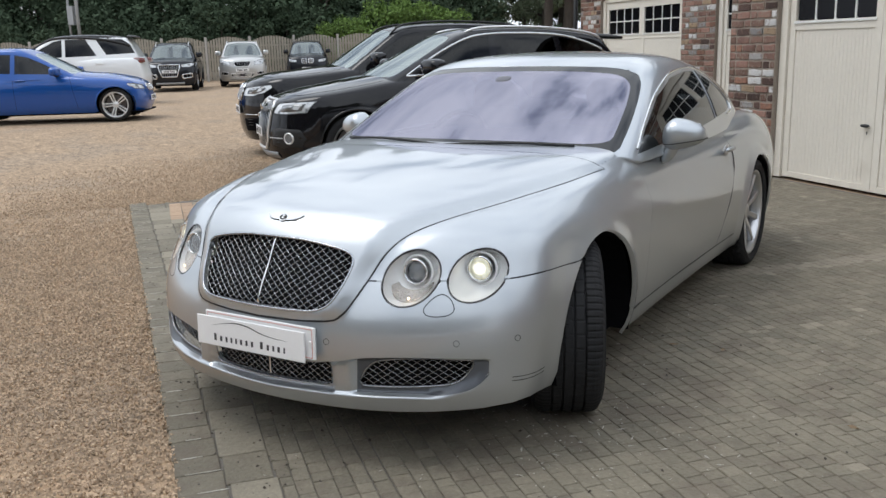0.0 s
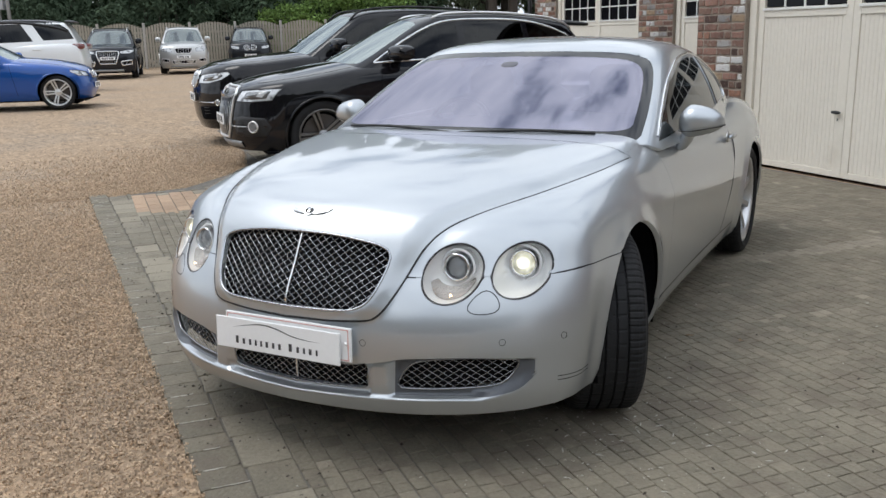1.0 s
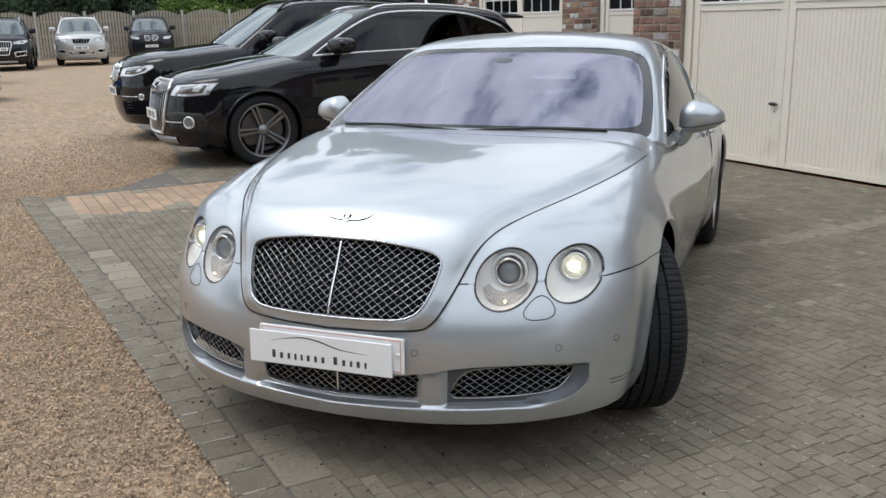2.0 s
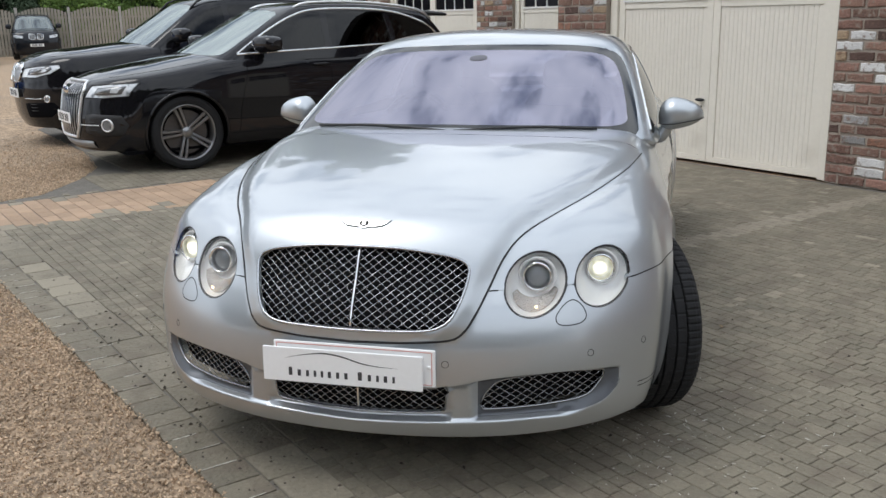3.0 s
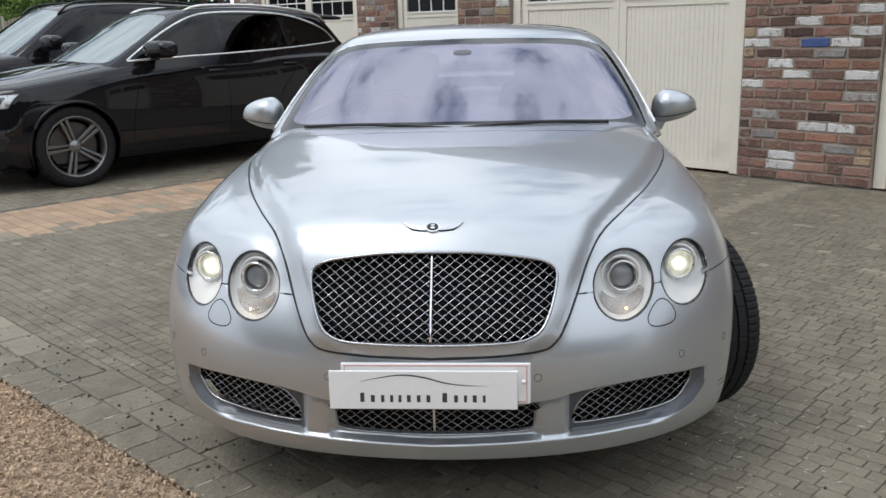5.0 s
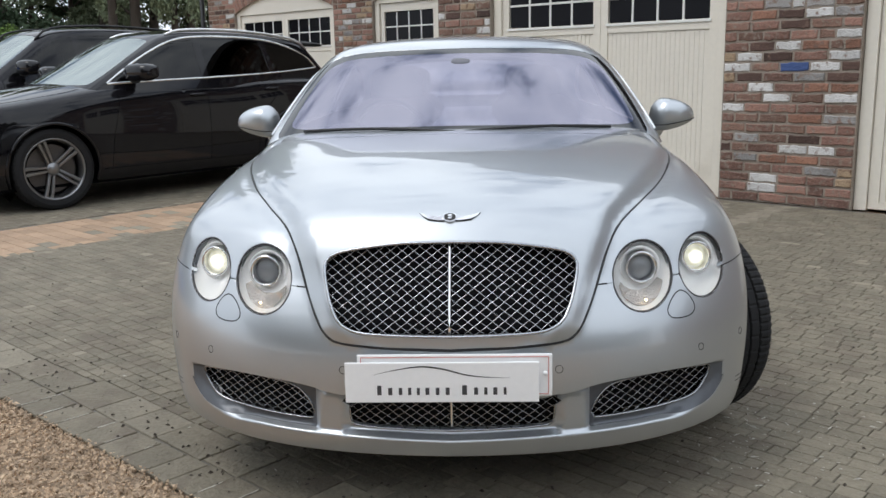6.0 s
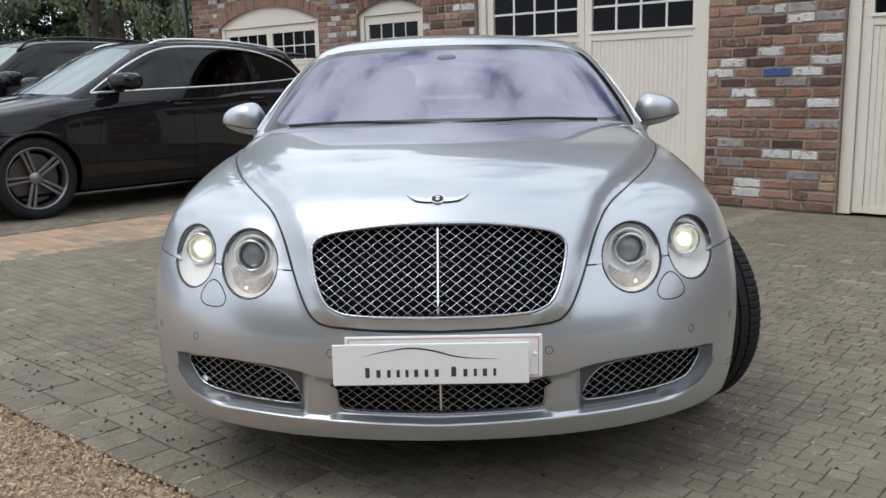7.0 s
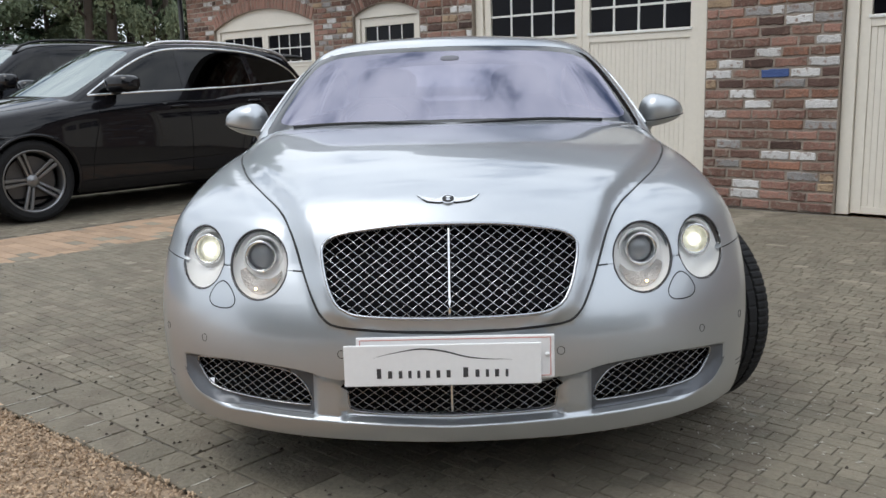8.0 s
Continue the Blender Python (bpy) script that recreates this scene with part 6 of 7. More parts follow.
    bm = bmesh.new()
    box(bm, -w + 0.12, 0.25, P["low"], w - 0.12, L - 0.3, P["low"] + 0.03)
    part("floor_pan", bm, VOID, car)
    for wy in (ya, yb):
        for sx in (1, -1):
            v, f = lathe([(w - 0.36, r_arch + 0.0), (w - 0.06, r_arch + 0.02)], 32)
            liner, lf = lathe([(w - 0.40, 0.001), (w - 0.40, r_arch + 0.01), (w - 0.05, r_arch + 0.02)], 32)
            keep = [(x * sx, y + wy, z + R) for x, y, z in liner]
            add("wheel_housing", (keep, [g for g in lf if sum(keep[i][2] for i in g) / 4 > low]), VOID, None, "", False)
    bm = bmesh.new()
    box(bm, -w + 0.16, b + 0.30, P["belt"] - 0.45, w - 0.16, rb - 0.4, P["belt"] - 0.22)
    part("cabin_trim", bm, TRIM, car)
    for sx in (-1, 1):
        for y0 in (b + 1.15, b + 2.0):
            if y0 < rb - 0.4:
                add("seat_back", moved(pod(0.25, 0.09, 0.34, 3.2, 16, 10), pose(sx * 0.37, y0, P["belt"] - 0.02, -12)), TRIM)
                add("head_rest", moved(pod(0.13, 0.06, 0.10, 3, 14, 8), pose(sx * 0.37, y0 + 0.09, P["belt"] + 0.34)), TRIM)
    return car


def ribbon(points, fn, width, lift):
    """A narrow raised strip on the form."""
    p = np.asarray(points)
    n = slope(fn, p)
    d = np.gradient(p, axis=0)
    d /= np.maximum(np.linalg.norm(d, axis=1, keepdims=True), 1e-9)
    s = np.cross(n, d)
    rows = [p - s * width / 2 - n * 0.003, p - s * width * 0.35 + n * lift, p + s * width * 0.35 + n * lift, p + s * width / 2 - n * 0.003]
    k = len(p)
    return [tuple(q) for r in rows for q in r], [(i * k + j, i * k + j + 1, (i + 1) * k + j + 1, (i + 1) * k + j) for i in range(3) for j in range(k - 1)]


CLEAR = glass("clear_glass", (0.75, 0.82, 0.80), (0.92, 1.0, 0.99), 0.6, 4.8)
SHADED = glass("grey_glass", (0.55, 0.60, 0.60), (0.92, 1.0, 0.99), 0.4, 2.6)
RED_LAMP = material("tail_lamp_plastic", (0.16, 0.035, 0.03), 0.15, 0.0, 0.3, 20, coat=1.0, stain=((0.45, 0.44, 0.43), 6, 0.52, 0.9))
LAMP_MASK = material("lamp_mask", (0.16, 0.165, 0.17), 0.25, 0.3, 0.4, 40, coat=1.0)
LAMP_BODY = material("lamp_unit", (0.66, 0.68, 0.70), 0.2, 0.3, 0.3, 12, coat=1.0, stain=((0.10, 0.105, 0.11), 9, 0.56, 0.9))

GREY_ALLOY = material("grey_alloy", (0.27, 0.27, 0.275), 0.28, 0.9, 0.05, 30)
SUV = dict(length=4.63, half=0.94, low=0.20, belt=1.14, split=2.3, axles=(0.88, 3.69), wheel=0.385, rim=0.287, arch=0.042, soft=0.07, crown=0.05, nose=-0.12,
           bow=(0.30, 0.36), lean=((0.2, 0.35, 0.5, 0.7, 0.9, 1.1), (0.10, 0.02, 0.0, 0.02, 0.06, 0.16)),
           top=((-0.12, 0.02, 0.2, 0.8, 1.2, 1.6, 3.0, 4.2, 4.65), (0.86, 0.93, 0.99, 1.10, 1.165, 1.212, 1.22, 1.21, 1.15)),
           tuck=((0.15, 0.25, 0.40, 0.6, 0.85, 1.02, 1.16, 1.3), (0.10, 0.05, 0.015, 0.0, 0.0, 0.018, 0.055, 0.12)),
           screen=(1.15, 0, 1.90), inset=0.07, tumble=0.36, roof=((1.3, 1.9, 2.3, 2.8, 3.4, 4.0, 4.4), (1.42, 1.62, 1.69, 1.71, 1.69, 1.62, 1.53)), peak=1.71, tail=(4.42, 0.72),
           screen_rim=[(0.0, 1.15), (0.40, 1.15), (0.66, 1.15), (0.74, 1.17), (0.70, 1.32), (0.62, 1.50), (0.55, 1.58), (0.30, 1.615), (0.0, 1.625)],
           glass=[[(1.57, 1.183), (1.92, 1.385), (2.28, 1.545), (2.56, 1.59), (2.56, 1.205), (2.1, 1.195)], [(2.64, 1.207), (2.64, 1.595), (3.10, 1.595), (3.42, 1.57), (3.46, 1.235)],
                  [(3.53, 1.24), (3.49, 1.56), (3.77, 1.505), (4.02, 1.40), (4.12, 1.29), (4.04, 1.265)]],
           bright=([(1.50, 1.160), (1.90, 1.396), (2.28, 1.565), (2.60, 1.615), (3.10, 1.615), (3.50, 1.585), (3.80, 1.515), (4.06, 1.405), (4.18, 1.275)], [(1.50, 1.156), (2.1, 1.175), (2.7, 1.19), (3.4, 1.215), (3.9, 1.245), (4.18, 1.27)]),
           lamp=[(0.44, 0.775), (0.49, 0.892), (0.70, 0.912), (0.865, 0.918), (0.835, 0.788), (0.65, 0.77)], plate=(0.0, 0.56),
           grilles=(([(-0.42, 0.87), (-0.34, 0.93), (0.34, 0.93), (0.42, 0.87), (0.38, 0.48), (0.30, 0.37), (-0.30, 0.37), (-0.38, 0.48)], 15),),
           fogs=((0.70, 0.50, 0.052),), mirror=(1.76, 1.26), mirror_size=(0.185, 0.115, 0.086), handles=((2.46, 1.02), (3.40, 1.05)),
           joints=([(1.58, 1.14), (1.56, 0.95), (1.47, 0.62), (1.44, 0.36)], [(2.58, 1.18), (2.58, 0.7), (2.57, 0.33)], [(3.50, 1.22), (3.44, 0.98), (3.26, 0.78), (3.20, 0.55), (3.18, 0.33)], [(1.35, 0.345), (2.2, 0.34), (3.2, 0.34)], [(1.3, 0.50), (2.0, 0.475), (2.7, 0.48), (3.2, 0.50)]),
           rail=(0.60, 2.30, 4.15, 0.026), rail_mat=SATIN, rim_mat=GREY_ALLOY, pair=0.028, bar=ALLOY, side_glass=SMOKED, spoiler=(4.34, 1.562), surround=0.016, trim=SATIN, projector_block=True,
           panels=(([(0.47, 0.60), (0.56, 0.615), (0.80, 0.60), (0.845, 0.50), (0.80, 0.40), (0.62, 0.385), (0.46, 0.42)], BLACK),), skid=True, badge=True)
build_car("black_suv", "glossy black family SUV with dark twin-spoke alloy wheels, beside the garages", YARD @ pose(-7.98, 1.31, 0), SUV, BLACK_PAINT, 0.04)
# the lower intakes are near-black panels that paint in an opening's shade
BIG = dict(SUV, panels=(([(0.36, 0.54), (0.80, 0.56), (0.85, 0.47), (0.74, 0.37), (0.38, 0.36)], VOID),), spoiler=None, skid=False, badge=False, surround=0.012, trim=CHROME, projector_block=True, length=4.88, half=0.965, axles=(0.90, 3.83), wheel=0.385, rim=0.27, belt=1.20, nose=-0.10,
           top=((-0.10, 0.02, 0.2, 0.8, 1.2, 1.6, 3.0, 4.4, 4.9), (0.98, 1.06, 1.13, 1.21, 1.25, 1.28, 1.28, 1.27, 1.20)),
           lean=((0.2, 0.35, 0.55, 0.85, 1.0, 1.15), (0.10, 0.03, 0.0, 0.01, 0.05, 0.14)), bow=(0.26, 0.34),
           tuck=((0.15, 0.25, 0.40, 0.6, 0.9, 1.08, 1.22, 1.36), (0.10, 0.05, 0.015, 0.0, 0.0, 0.018, 0.055, 0.12)),
           screen=(1.22, 0, 1.55), roof=((1.2, 1.8, 2.3, 2.8, 3.5, 4.2, 4.65), (1.52, 1.73, 1.82, 1.85, 1.84, 1.79, 1.70)), peak=1.85, tail=(4.72, 0.5),
           screen_rim=[(0.0, 1.22), (0.40, 1.22), (0.68, 1.22), (0.76, 1.24), (0.72, 1.42), (0.64, 1.63), (0.56, 1.71), (0.30, 1.745), (0.0, 1.755)],
           glass=[[(1.64, 1.24), (1.94, 1.46), (2.30, 1.66), (2.52, 1.71), (2.52, 1.26), (2.1, 1.25)], [(2.60, 1.26), (2.60, 1.72), (3.10, 1.73), (3.55, 1.72), (3.55, 1.28)], [(3.64, 1.285), (3.64, 1.71), (4.10, 1.69), (4.36, 1.58), (4.44, 1.32)]],
           bright=None, lamp=[(0.30, 0.86), (0.33, 0.97), (0.60, 1.0), (0.82, 1.02), (0.85, 0.98), (0.78, 0.91), (0.60, 0.86)], plate=(0.0, 0.66),
           grilles=(([(0.035, 0.83), (0.05, 1.02), (0.20, 1.03), (0.275, 0.99), (0.28, 0.90), (0.23, 0.81), (0.08, 0.80)], 8),), fogs=((0.74, 0.60, 0.03),),
           mirror=(1.80, 1.34), mirror_size=(0.150, 0.105, 0.090), handles=((2.42, 1.06), (3.45, 1.08)), joints=([(1.56, 1.18), (1.52, 0.6), (1.46, 0.36)], [(2.56, 1.22), (2.54, 0.36)]), rail=(0.62, 2.1, 4.4, 0.05), rail_mat=BLACK, rim_mat=ALLOY)
build_car("dark_suv", "large black SUV with a chrome kidney-shaped grille, parked on gravel", YARD @ pose(-10.75, 1.30, 0), BIG, BLACK_PAINT, 0.06)
HATCH = dict(SUV, panels=(), spoiler=None, skid=False, badge=False, surround=0.012, trim=CHROME, projector_block=False, length=4.33, nose=0.16, crown=0.055, bow=(0.14, 0.30), half=0.88, low=0.15, belt=0.90, axles=(0.76, 3.45), wheel=0.318, rim=0.248, soft=0.09, split=2.2,
             top=((0.15, 0.25, 0.42, 0.8, 1.2, 1.5, 3.0, 4.0, 4.35), (0.68, 0.75, 0.82, 0.91, 0.955, 0.98, 0.99, 0.99, 0.94)),
             lean=((0.15, 0.3, 0.45, 0.6, 0.75, 0.9), (0.08, 0.01, 0.0, 0.02, 0.07, 0.16)),
             tuck=((0.1, 0.2, 0.34, 0.5, 0.7, 0.82, 0.95, 1.1), (0.09, 0.045, 0.012, 0.0, 0.0, 0.018, 0.055, 0.12)),
             screen=(1.32, 0, 1.95), inset=0.07, tumble=0.40, roof=((1.3, 2.0, 2.4, 2.8, 3.3, 3.8, 4.1), (1.14, 1.40, 1.46, 1.475, 1.455, 1.39, 1.30)), peak=1.475, tail=(4.2, 0.75),
             screen_rim=[(0.0, 0.93), (0.40, 0.93), (0.60, 0.93), (0.68, 0.95), (0.64, 1.1), (0.58, 1.25), (0.50, 1.32), (0.30, 1.345), (0.0, 1.35)],
             glass=[[(1.70, 0.93), (2.02, 1.12), (2.35, 1.27), (2.60, 1.325), (2.60, 0.96), (2.1, 0.945)], [(2.68, 0.965), (2.68, 1.33), (3.05, 1.335), (3.42, 1.30), (3.45, 1.0)]],
             bright=None, lamp=[(0.40, 0.60), (0.44, 0.68), (0.60, 0.71), (0.76, 0.73), (0.78, 0.69), (0.70, 0.62)], plate=(0.0, 0.42),
             grilles=(([(0.03, 0.60), (0.05, 0.69), (0.25, 0.70), (0.29, 0.66), (0.25, 0.58), (0.06, 0.565)], 6),), fogs=(), mirror=(1.80, 0.99), mirror_size=(0.130, 0.085, 0.080), handles=((2.50, 0.83), (3.38, 0.86)),
             joints=([(1.58, 0.90), (1.52, 0.6), (1.46, 0.28)], [(2.64, 0.94), (2.62, 0.28)], [(3.42, 0.97), (3.36, 0.8), (3.1, 0.55), (3.05, 0.28)]), rail=None, rim_mat=SATIN, pair=0.031, side_glass=PANE, mirror_paint=None)
del HATCH["mirror_paint"]
TALL = dict(BIG, projector_block=False, panels=(), nose=0.0, bow=(0.17, 0.24), mirror_out=0.035, mirror_size=(0.115, 0.09, 0.10), tail=(4.44, 0.5), screen_glass=SHADED,
            roof=((1.2, 1.8, 2.3, 2.8, 3.5, 4.0, 4.4), (1.52, 1.73, 1.82, 1.85, 1.84, 1.79, 1.70)),
            glass=BIG["glass"][:2] + [[(3.64, 1.285), (3.64, 1.71), (3.90, 1.69), (4.10, 1.58), (4.18, 1.32)]], length=4.60, half=0.95, grilles=(([(-0.30, 0.86), (0.30, 0.86), (0.28, 0.74), (-0.28, 0.74)], 5),), fogs=(), lamp=[(0.50, 0.86), (0.50, 0.96), (0.72, 1.0), (0.84, 1.01), (0.84, 0.94), (0.74, 0.87)], plate=(0.0, 0.58))

FLAT = 0.22
build_car("blue_hatchback", "metallic blue hatchback with silver five-spoke wheels on the gravel", pose(-12.56, 11.0, FLAT, 0, 0, 129.8), HATCH, BLUE_PAINT, 0.07)
build_car("white_suv", "white SUV with a black roof, parked behind a blue car", pose(-21.08, 12.07, FLAT, 0, 0, -48), dict(
    TALL, roof_paint=BLACK_PAINT, roof_from=1.735, rail=(0.66, 1.75, 4.20, 0.004), rail_thick=0.034, tail_lamp=(4.42, 1.14), side_glass=SMOKED, spoiler=(4.22, 1.775),
    glass=TALL["glass"][:1] + [[(2.60, 1.26), (2.60, 1.71), (3.10, 1.715), (3.38, 1.28)], [(3.62, 1.30), (3.36, 1.71), (4.02, 1.70), (4.22, 1.56), (4.34, 1.33)]]), WHITE_PAINT, 0.06)
build_car("grey_suv", "dark grey SUV facing the yard in front of the fence", pose(-22.45, 20.05, FLAT, 0, 0, 43) @ Matrix.Scale(0.93, 4), dict(TALL, half=0.99, length=5.0, skid=True, surround=0.02, plate=(0.0, 0.74), rail_mat=ALLOY, lamp=[(0.46, 0.90), (0.44, 0.985), (0.70, 1.03), (0.90, 1.04), (0.90, 0.97), (0.76, 0.90)],
    grilles=(([(-0.37, 0.99), (0.37, 0.99), (0.40, 0.92), (0.27, 0.54), (-0.27, 0.54), (-0.40, 0.92)], 11), ([(0.45, 0.62), (0.82, 0.66), (0.82, 0.52), (0.48, 0.47)], 3))), GREY_PAINT, 0.10)
build_car("silver_suv", "pale silver SUV facing the yard in front of the fence", pose(-22.51, 23.72, FLAT, 0, 0, 43) @ Matrix.Scale(0.95, 4), dict(
    TALL, rail_mat=ALLOY, skid=True, surround=0.010, trim=SATIN, plate=(0.0, 0.66), lamp=[(0.46, 0.86), (0.47, 0.985), (0.72, 1.05), (0.90, 1.07), (0.91, 0.97), (0.76, 0.87)],
    grilles=(([(-0.33, 1.0), (0.33, 1.0), (0.34, 0.92), (0.24, 0.80), (-0.24, 0.80), (-0.34, 0.92)], 7), ([(-0.46, 0.53), (0.46, 0.53), (0.42, 0.40), (-0.42, 0.40)], 5), ([(0.56, 0.58), (0.84, 0.60), (0.84, 0.48), (0.58, 0.46)], 2))), PALE_PAINT, 0.10)
build_car("parked_suv", "dark grey SUV at the end of the row by the fence", pose(-23.31, 28.55, FLAT, 0, 0, 40) @ Matrix.Scale(0.95, 4), dict(TALL, grilles=BIG["grilles"]), GREY_PAINT, 0.10)


# ---- fence, pole, trees ----
def fence_panel():
    """A boarded panel with a bowed top between two posts, base at the origin."""
    thing = empty("fence_panel", Matrix.Identity(4), "weathered boarded fence panel with a bowed top", "fence", "fence panels")
    n, wide = 15, 1.90
    for i in range(n):
        x = -wide / 2 + (i + 0.5) * wide / n
        top = 1.80 + 0.22 * (1 - (2 * x / wide) ** 2)
        bm = bmesh.new()
        box(bm, x - wide / n * 0.38, -0.01 + 0.012 * (i % 2), 0.05, x + wide / n * 0.38, 0.004 + 0.012 * (i % 2), top)
        part("board", bm, FENCE, thing)
    for z in (0.35, 1.0, 1.6):
        bm = bmesh.new()
        box(bm, -wide / 2, 0.018, z - 0.03, wide / 2, 0.05, z + 0.03)
        part("rail", bm, FENCE, thing)
    bm = bmesh.new()
    box(bm, -wide / 2 - 0.11, -0.05, 0, -wide / 2 - 0.005, 0.05, 2.02, bevel=0.01)
    part("post", bm, POST, thing, "pale concrete post")
    return thing


POST = material("concrete_post", (0.36, 0.34, 0.31), 0.9, 0.0, 0.2, 8, bump=0.4, bump_scale=40)
first = None
start, way = Vector((-38.5, 22.3, FLAT)), Vector((0.85, 0.527, 0)).normalized()
for i in range(20):
    p = start + way * (2.03 * i)
    m = Matrix.Translation(p) @ pose(0, 0, 0, 0, 0, math.degrees(math.atan2(way.y, way.x)))
    if first is None:
        first = fence_panel()
        first.matrix_world = m
    else:
        copy_thing(first, m)

pole = empty("utility_pole", pose(-34.5, 25.6, FLAT), "grey metal pole with a small box, beyond the fence", "pole")
v, f = tube([(0, 0, 0), (0, 0, 4), (0, 0, 8.5)], 0.085, 10)
link_mesh("post", v, f, METAL_GREY, pole, smooth=True)
bm = bmesh.new()
box(bm, -0.55, -0.15, 2.75, -0.16, 0.15, 3.6, bevel=0.02)
part("cabinet", bm, METAL_GREY, pole)
bm = bmesh.new()
box(bm, -0.3, -0.05, 3.0, 0.0, 0.05, 3.1)
part("bracket", bm, METAL_GREY, pole)
v, f = tube([(-0.62, 0, 0), (-0.62, 0, 4), (-0.62, 0, 8.5)], 0.055, 8)
link_mesh("post", v, f, METAL_GREY, pole, smooth=True)


def leaf_cloud(rng, centres, count, size):
    """Verts and faces of small folded leaves scattered in clumps."""
    c = np.asarray(centres)
    pick = rng.integers(0, len(c), count)
    d = rng.normal(size=(count, 3))
    d /= np.linalg.norm(d, axis=1, keepdims=True)
    p = c[pick, :3] + d * (c[pick, 3:4] * rng.random((count, 1)) ** 0.4) * np.array([1, 1, 0.75])
    a = rng.normal(size=(count, 3))
    a /= np.linalg.norm(a, axis=1, keepdims=True)
    b = np.cross(a, rng.normal(size=(count, 3)))
    b /= np.linalg.norm(b, axis=1, keepdims=True)
    s = size * (0.6 + 0.8 * rng.random((count, 1)))
    v = np.stack([p - a * s, p + b * s * 0.55, p + a * s, p - b * s * 0.55], 1).reshape(-1, 3)
    f = np.arange(count * 4).reshape(-1, 4)
    return v.tolist(), f.tolist()


def tree(name, label, seed, height, spread, count, size, leaf, bare=0.3, group="trees behind the fence"):
    """A tapered trunk with limbs and an uneven crown of small leaves."""
    rng = np.random.default_rng(seed)
    thing = empty(name, Matrix.Identity(4), label, "tree", group)
    lean = rng.normal(size=2) * 0.02 * height
    spine = [(lean[0] * t**2, lean[1] * t**2, height * 0.92 * t) for t in np.linspace(0, 1, 9)]
    pieces = [tube(spine, 0.018 * height, 8, False, [1.25, 1, 0.9, 0.8, 0.68, 0.55, 0.4, 0.26, 0.1])]
    clumps = []
    for i in range(16):
        t = bare + (0.97 - bare) * (i + 0.5) / 16
        a = i * 2.4 + rng.random()
        reach = spread * (0.35 + 0.65 * math.sin(math.pi * min(1, (t - bare) / (1 - bare) * 0.85 + 0.15))) * (0.7 + 0.5 * rng.random())
        z = height * 0.92 * t
        root = Vector((lean[0] * t**2, lean[1] * t**2, z))
        tip = root + Vector((math.cos(a) * reach, math.sin(a) * reach, reach * (0.25 + 0.4 * rng.random())))
        pieces.append(tube([root, root.lerp(tip, 0.5) + Vector((0, 0, 0.12 * reach)), tip], 0.006 * height * (1.2 - t), 5, False, [1, 0.6, 0.2]))
        for q in (0.55, 0.8, 1.0):
            c = root.lerp(tip, q)
            clumps.append((c.x, c.y, c.z + 0.1 * reach, spread * (0.16 + 0.2 * rng.random())))
    v, f = gather(*pieces)
    link_mesh("trunk", v, f, BARK, thing, smooth=True)
    v, f = leaf_cloud(rng, clumps, count, size)
    link_mesh("crown", v, f, leaf, thing)
    return thing


rng = np.random.default_rng(5)
kinds = [tree("tree", "tall dark broadleaved tree behind the boarded fence", 11, 16, 4.4, 17000, 0.155, LEAF_DARK, 0.02),
         tree("tree", "tall green tree with an uneven crown behind the fence", 12, 14, 4.2, 17000, 0.155, LEAF_DARK, 0.02),
         tree("tree", "slender tree with bare lower trunk and gaps in its crown", 13, 17, 3.6, 12500, 0.125, LEAF_PALE, 0.20)]
spots = []
a0, a1 = Vector((-64, 14)), Vector((-6, 52))
for row, back in enumerate((5.0, 9.5, 14.0, 19.0)):
    for i in range(17):
        p = a0.lerp(a1, (i + 0.5 * (row % 2) + rng.random() * 0.3) / 17)
        spots.append((p.x - 0.55 * back + rng.normal() * 0.5, p.y + 0.83 * back + rng.normal() * 0.5))
for i, (x, y) in enumerate(spots):
    if x > -25 and i % 5 == 1 and i > 16:
        continue
    m = pose(x, y, 0, 0, 0, rng.random() * 360) @ Matrix.Scale((0.85 + 0.35 * rng.random()) * (0.66 if x < -26 else 1.0), 4)
    kind = kinds[(2, 2, 2, 1)[i % 4]] if x > -26 else kinds[i % 3]
    if i < 3:
        kinds[i].matrix_world = m
    else:
        t = copy_thing(kind, m)
        t.scale = m.to_scale()


for x, y, stout in ((-17.1, 39.8, 0.75), (-16.2, 40.2, 0.85), (-14.4, 40.6, 0.6), (-13.7, 40.9, 0.55)):
    t = copy_thing(kinds[2], pose(x, y, 0, 0, 0, 60 * x))
    t.scale = (stout, stout, 1.05)

# unseen trees and hedge closing the yard behind the way in, darkening reflections
rounder = tree("tree", "unseen leafy green tree added at the near side of the yard", 14, 8, 3.2, 2600, 0.36, LEAF, 0.10, "trees round the yard")
for i in range(26):
    a = radians(200 + 122 * i / 25)
    r = 15.5 + 2.5 * (i % 3)
    m = pose(3 + r * math.cos(a), -1 + r * math.sin(a), 0, 0, 0, i * 77)
    if i == 0:
        rounder.matrix_world = m
        continue
    t = copy_thing(rounder, m)
    t.scale = (0.9, 0.9, 0.68 + 0.1 * (i % 4))


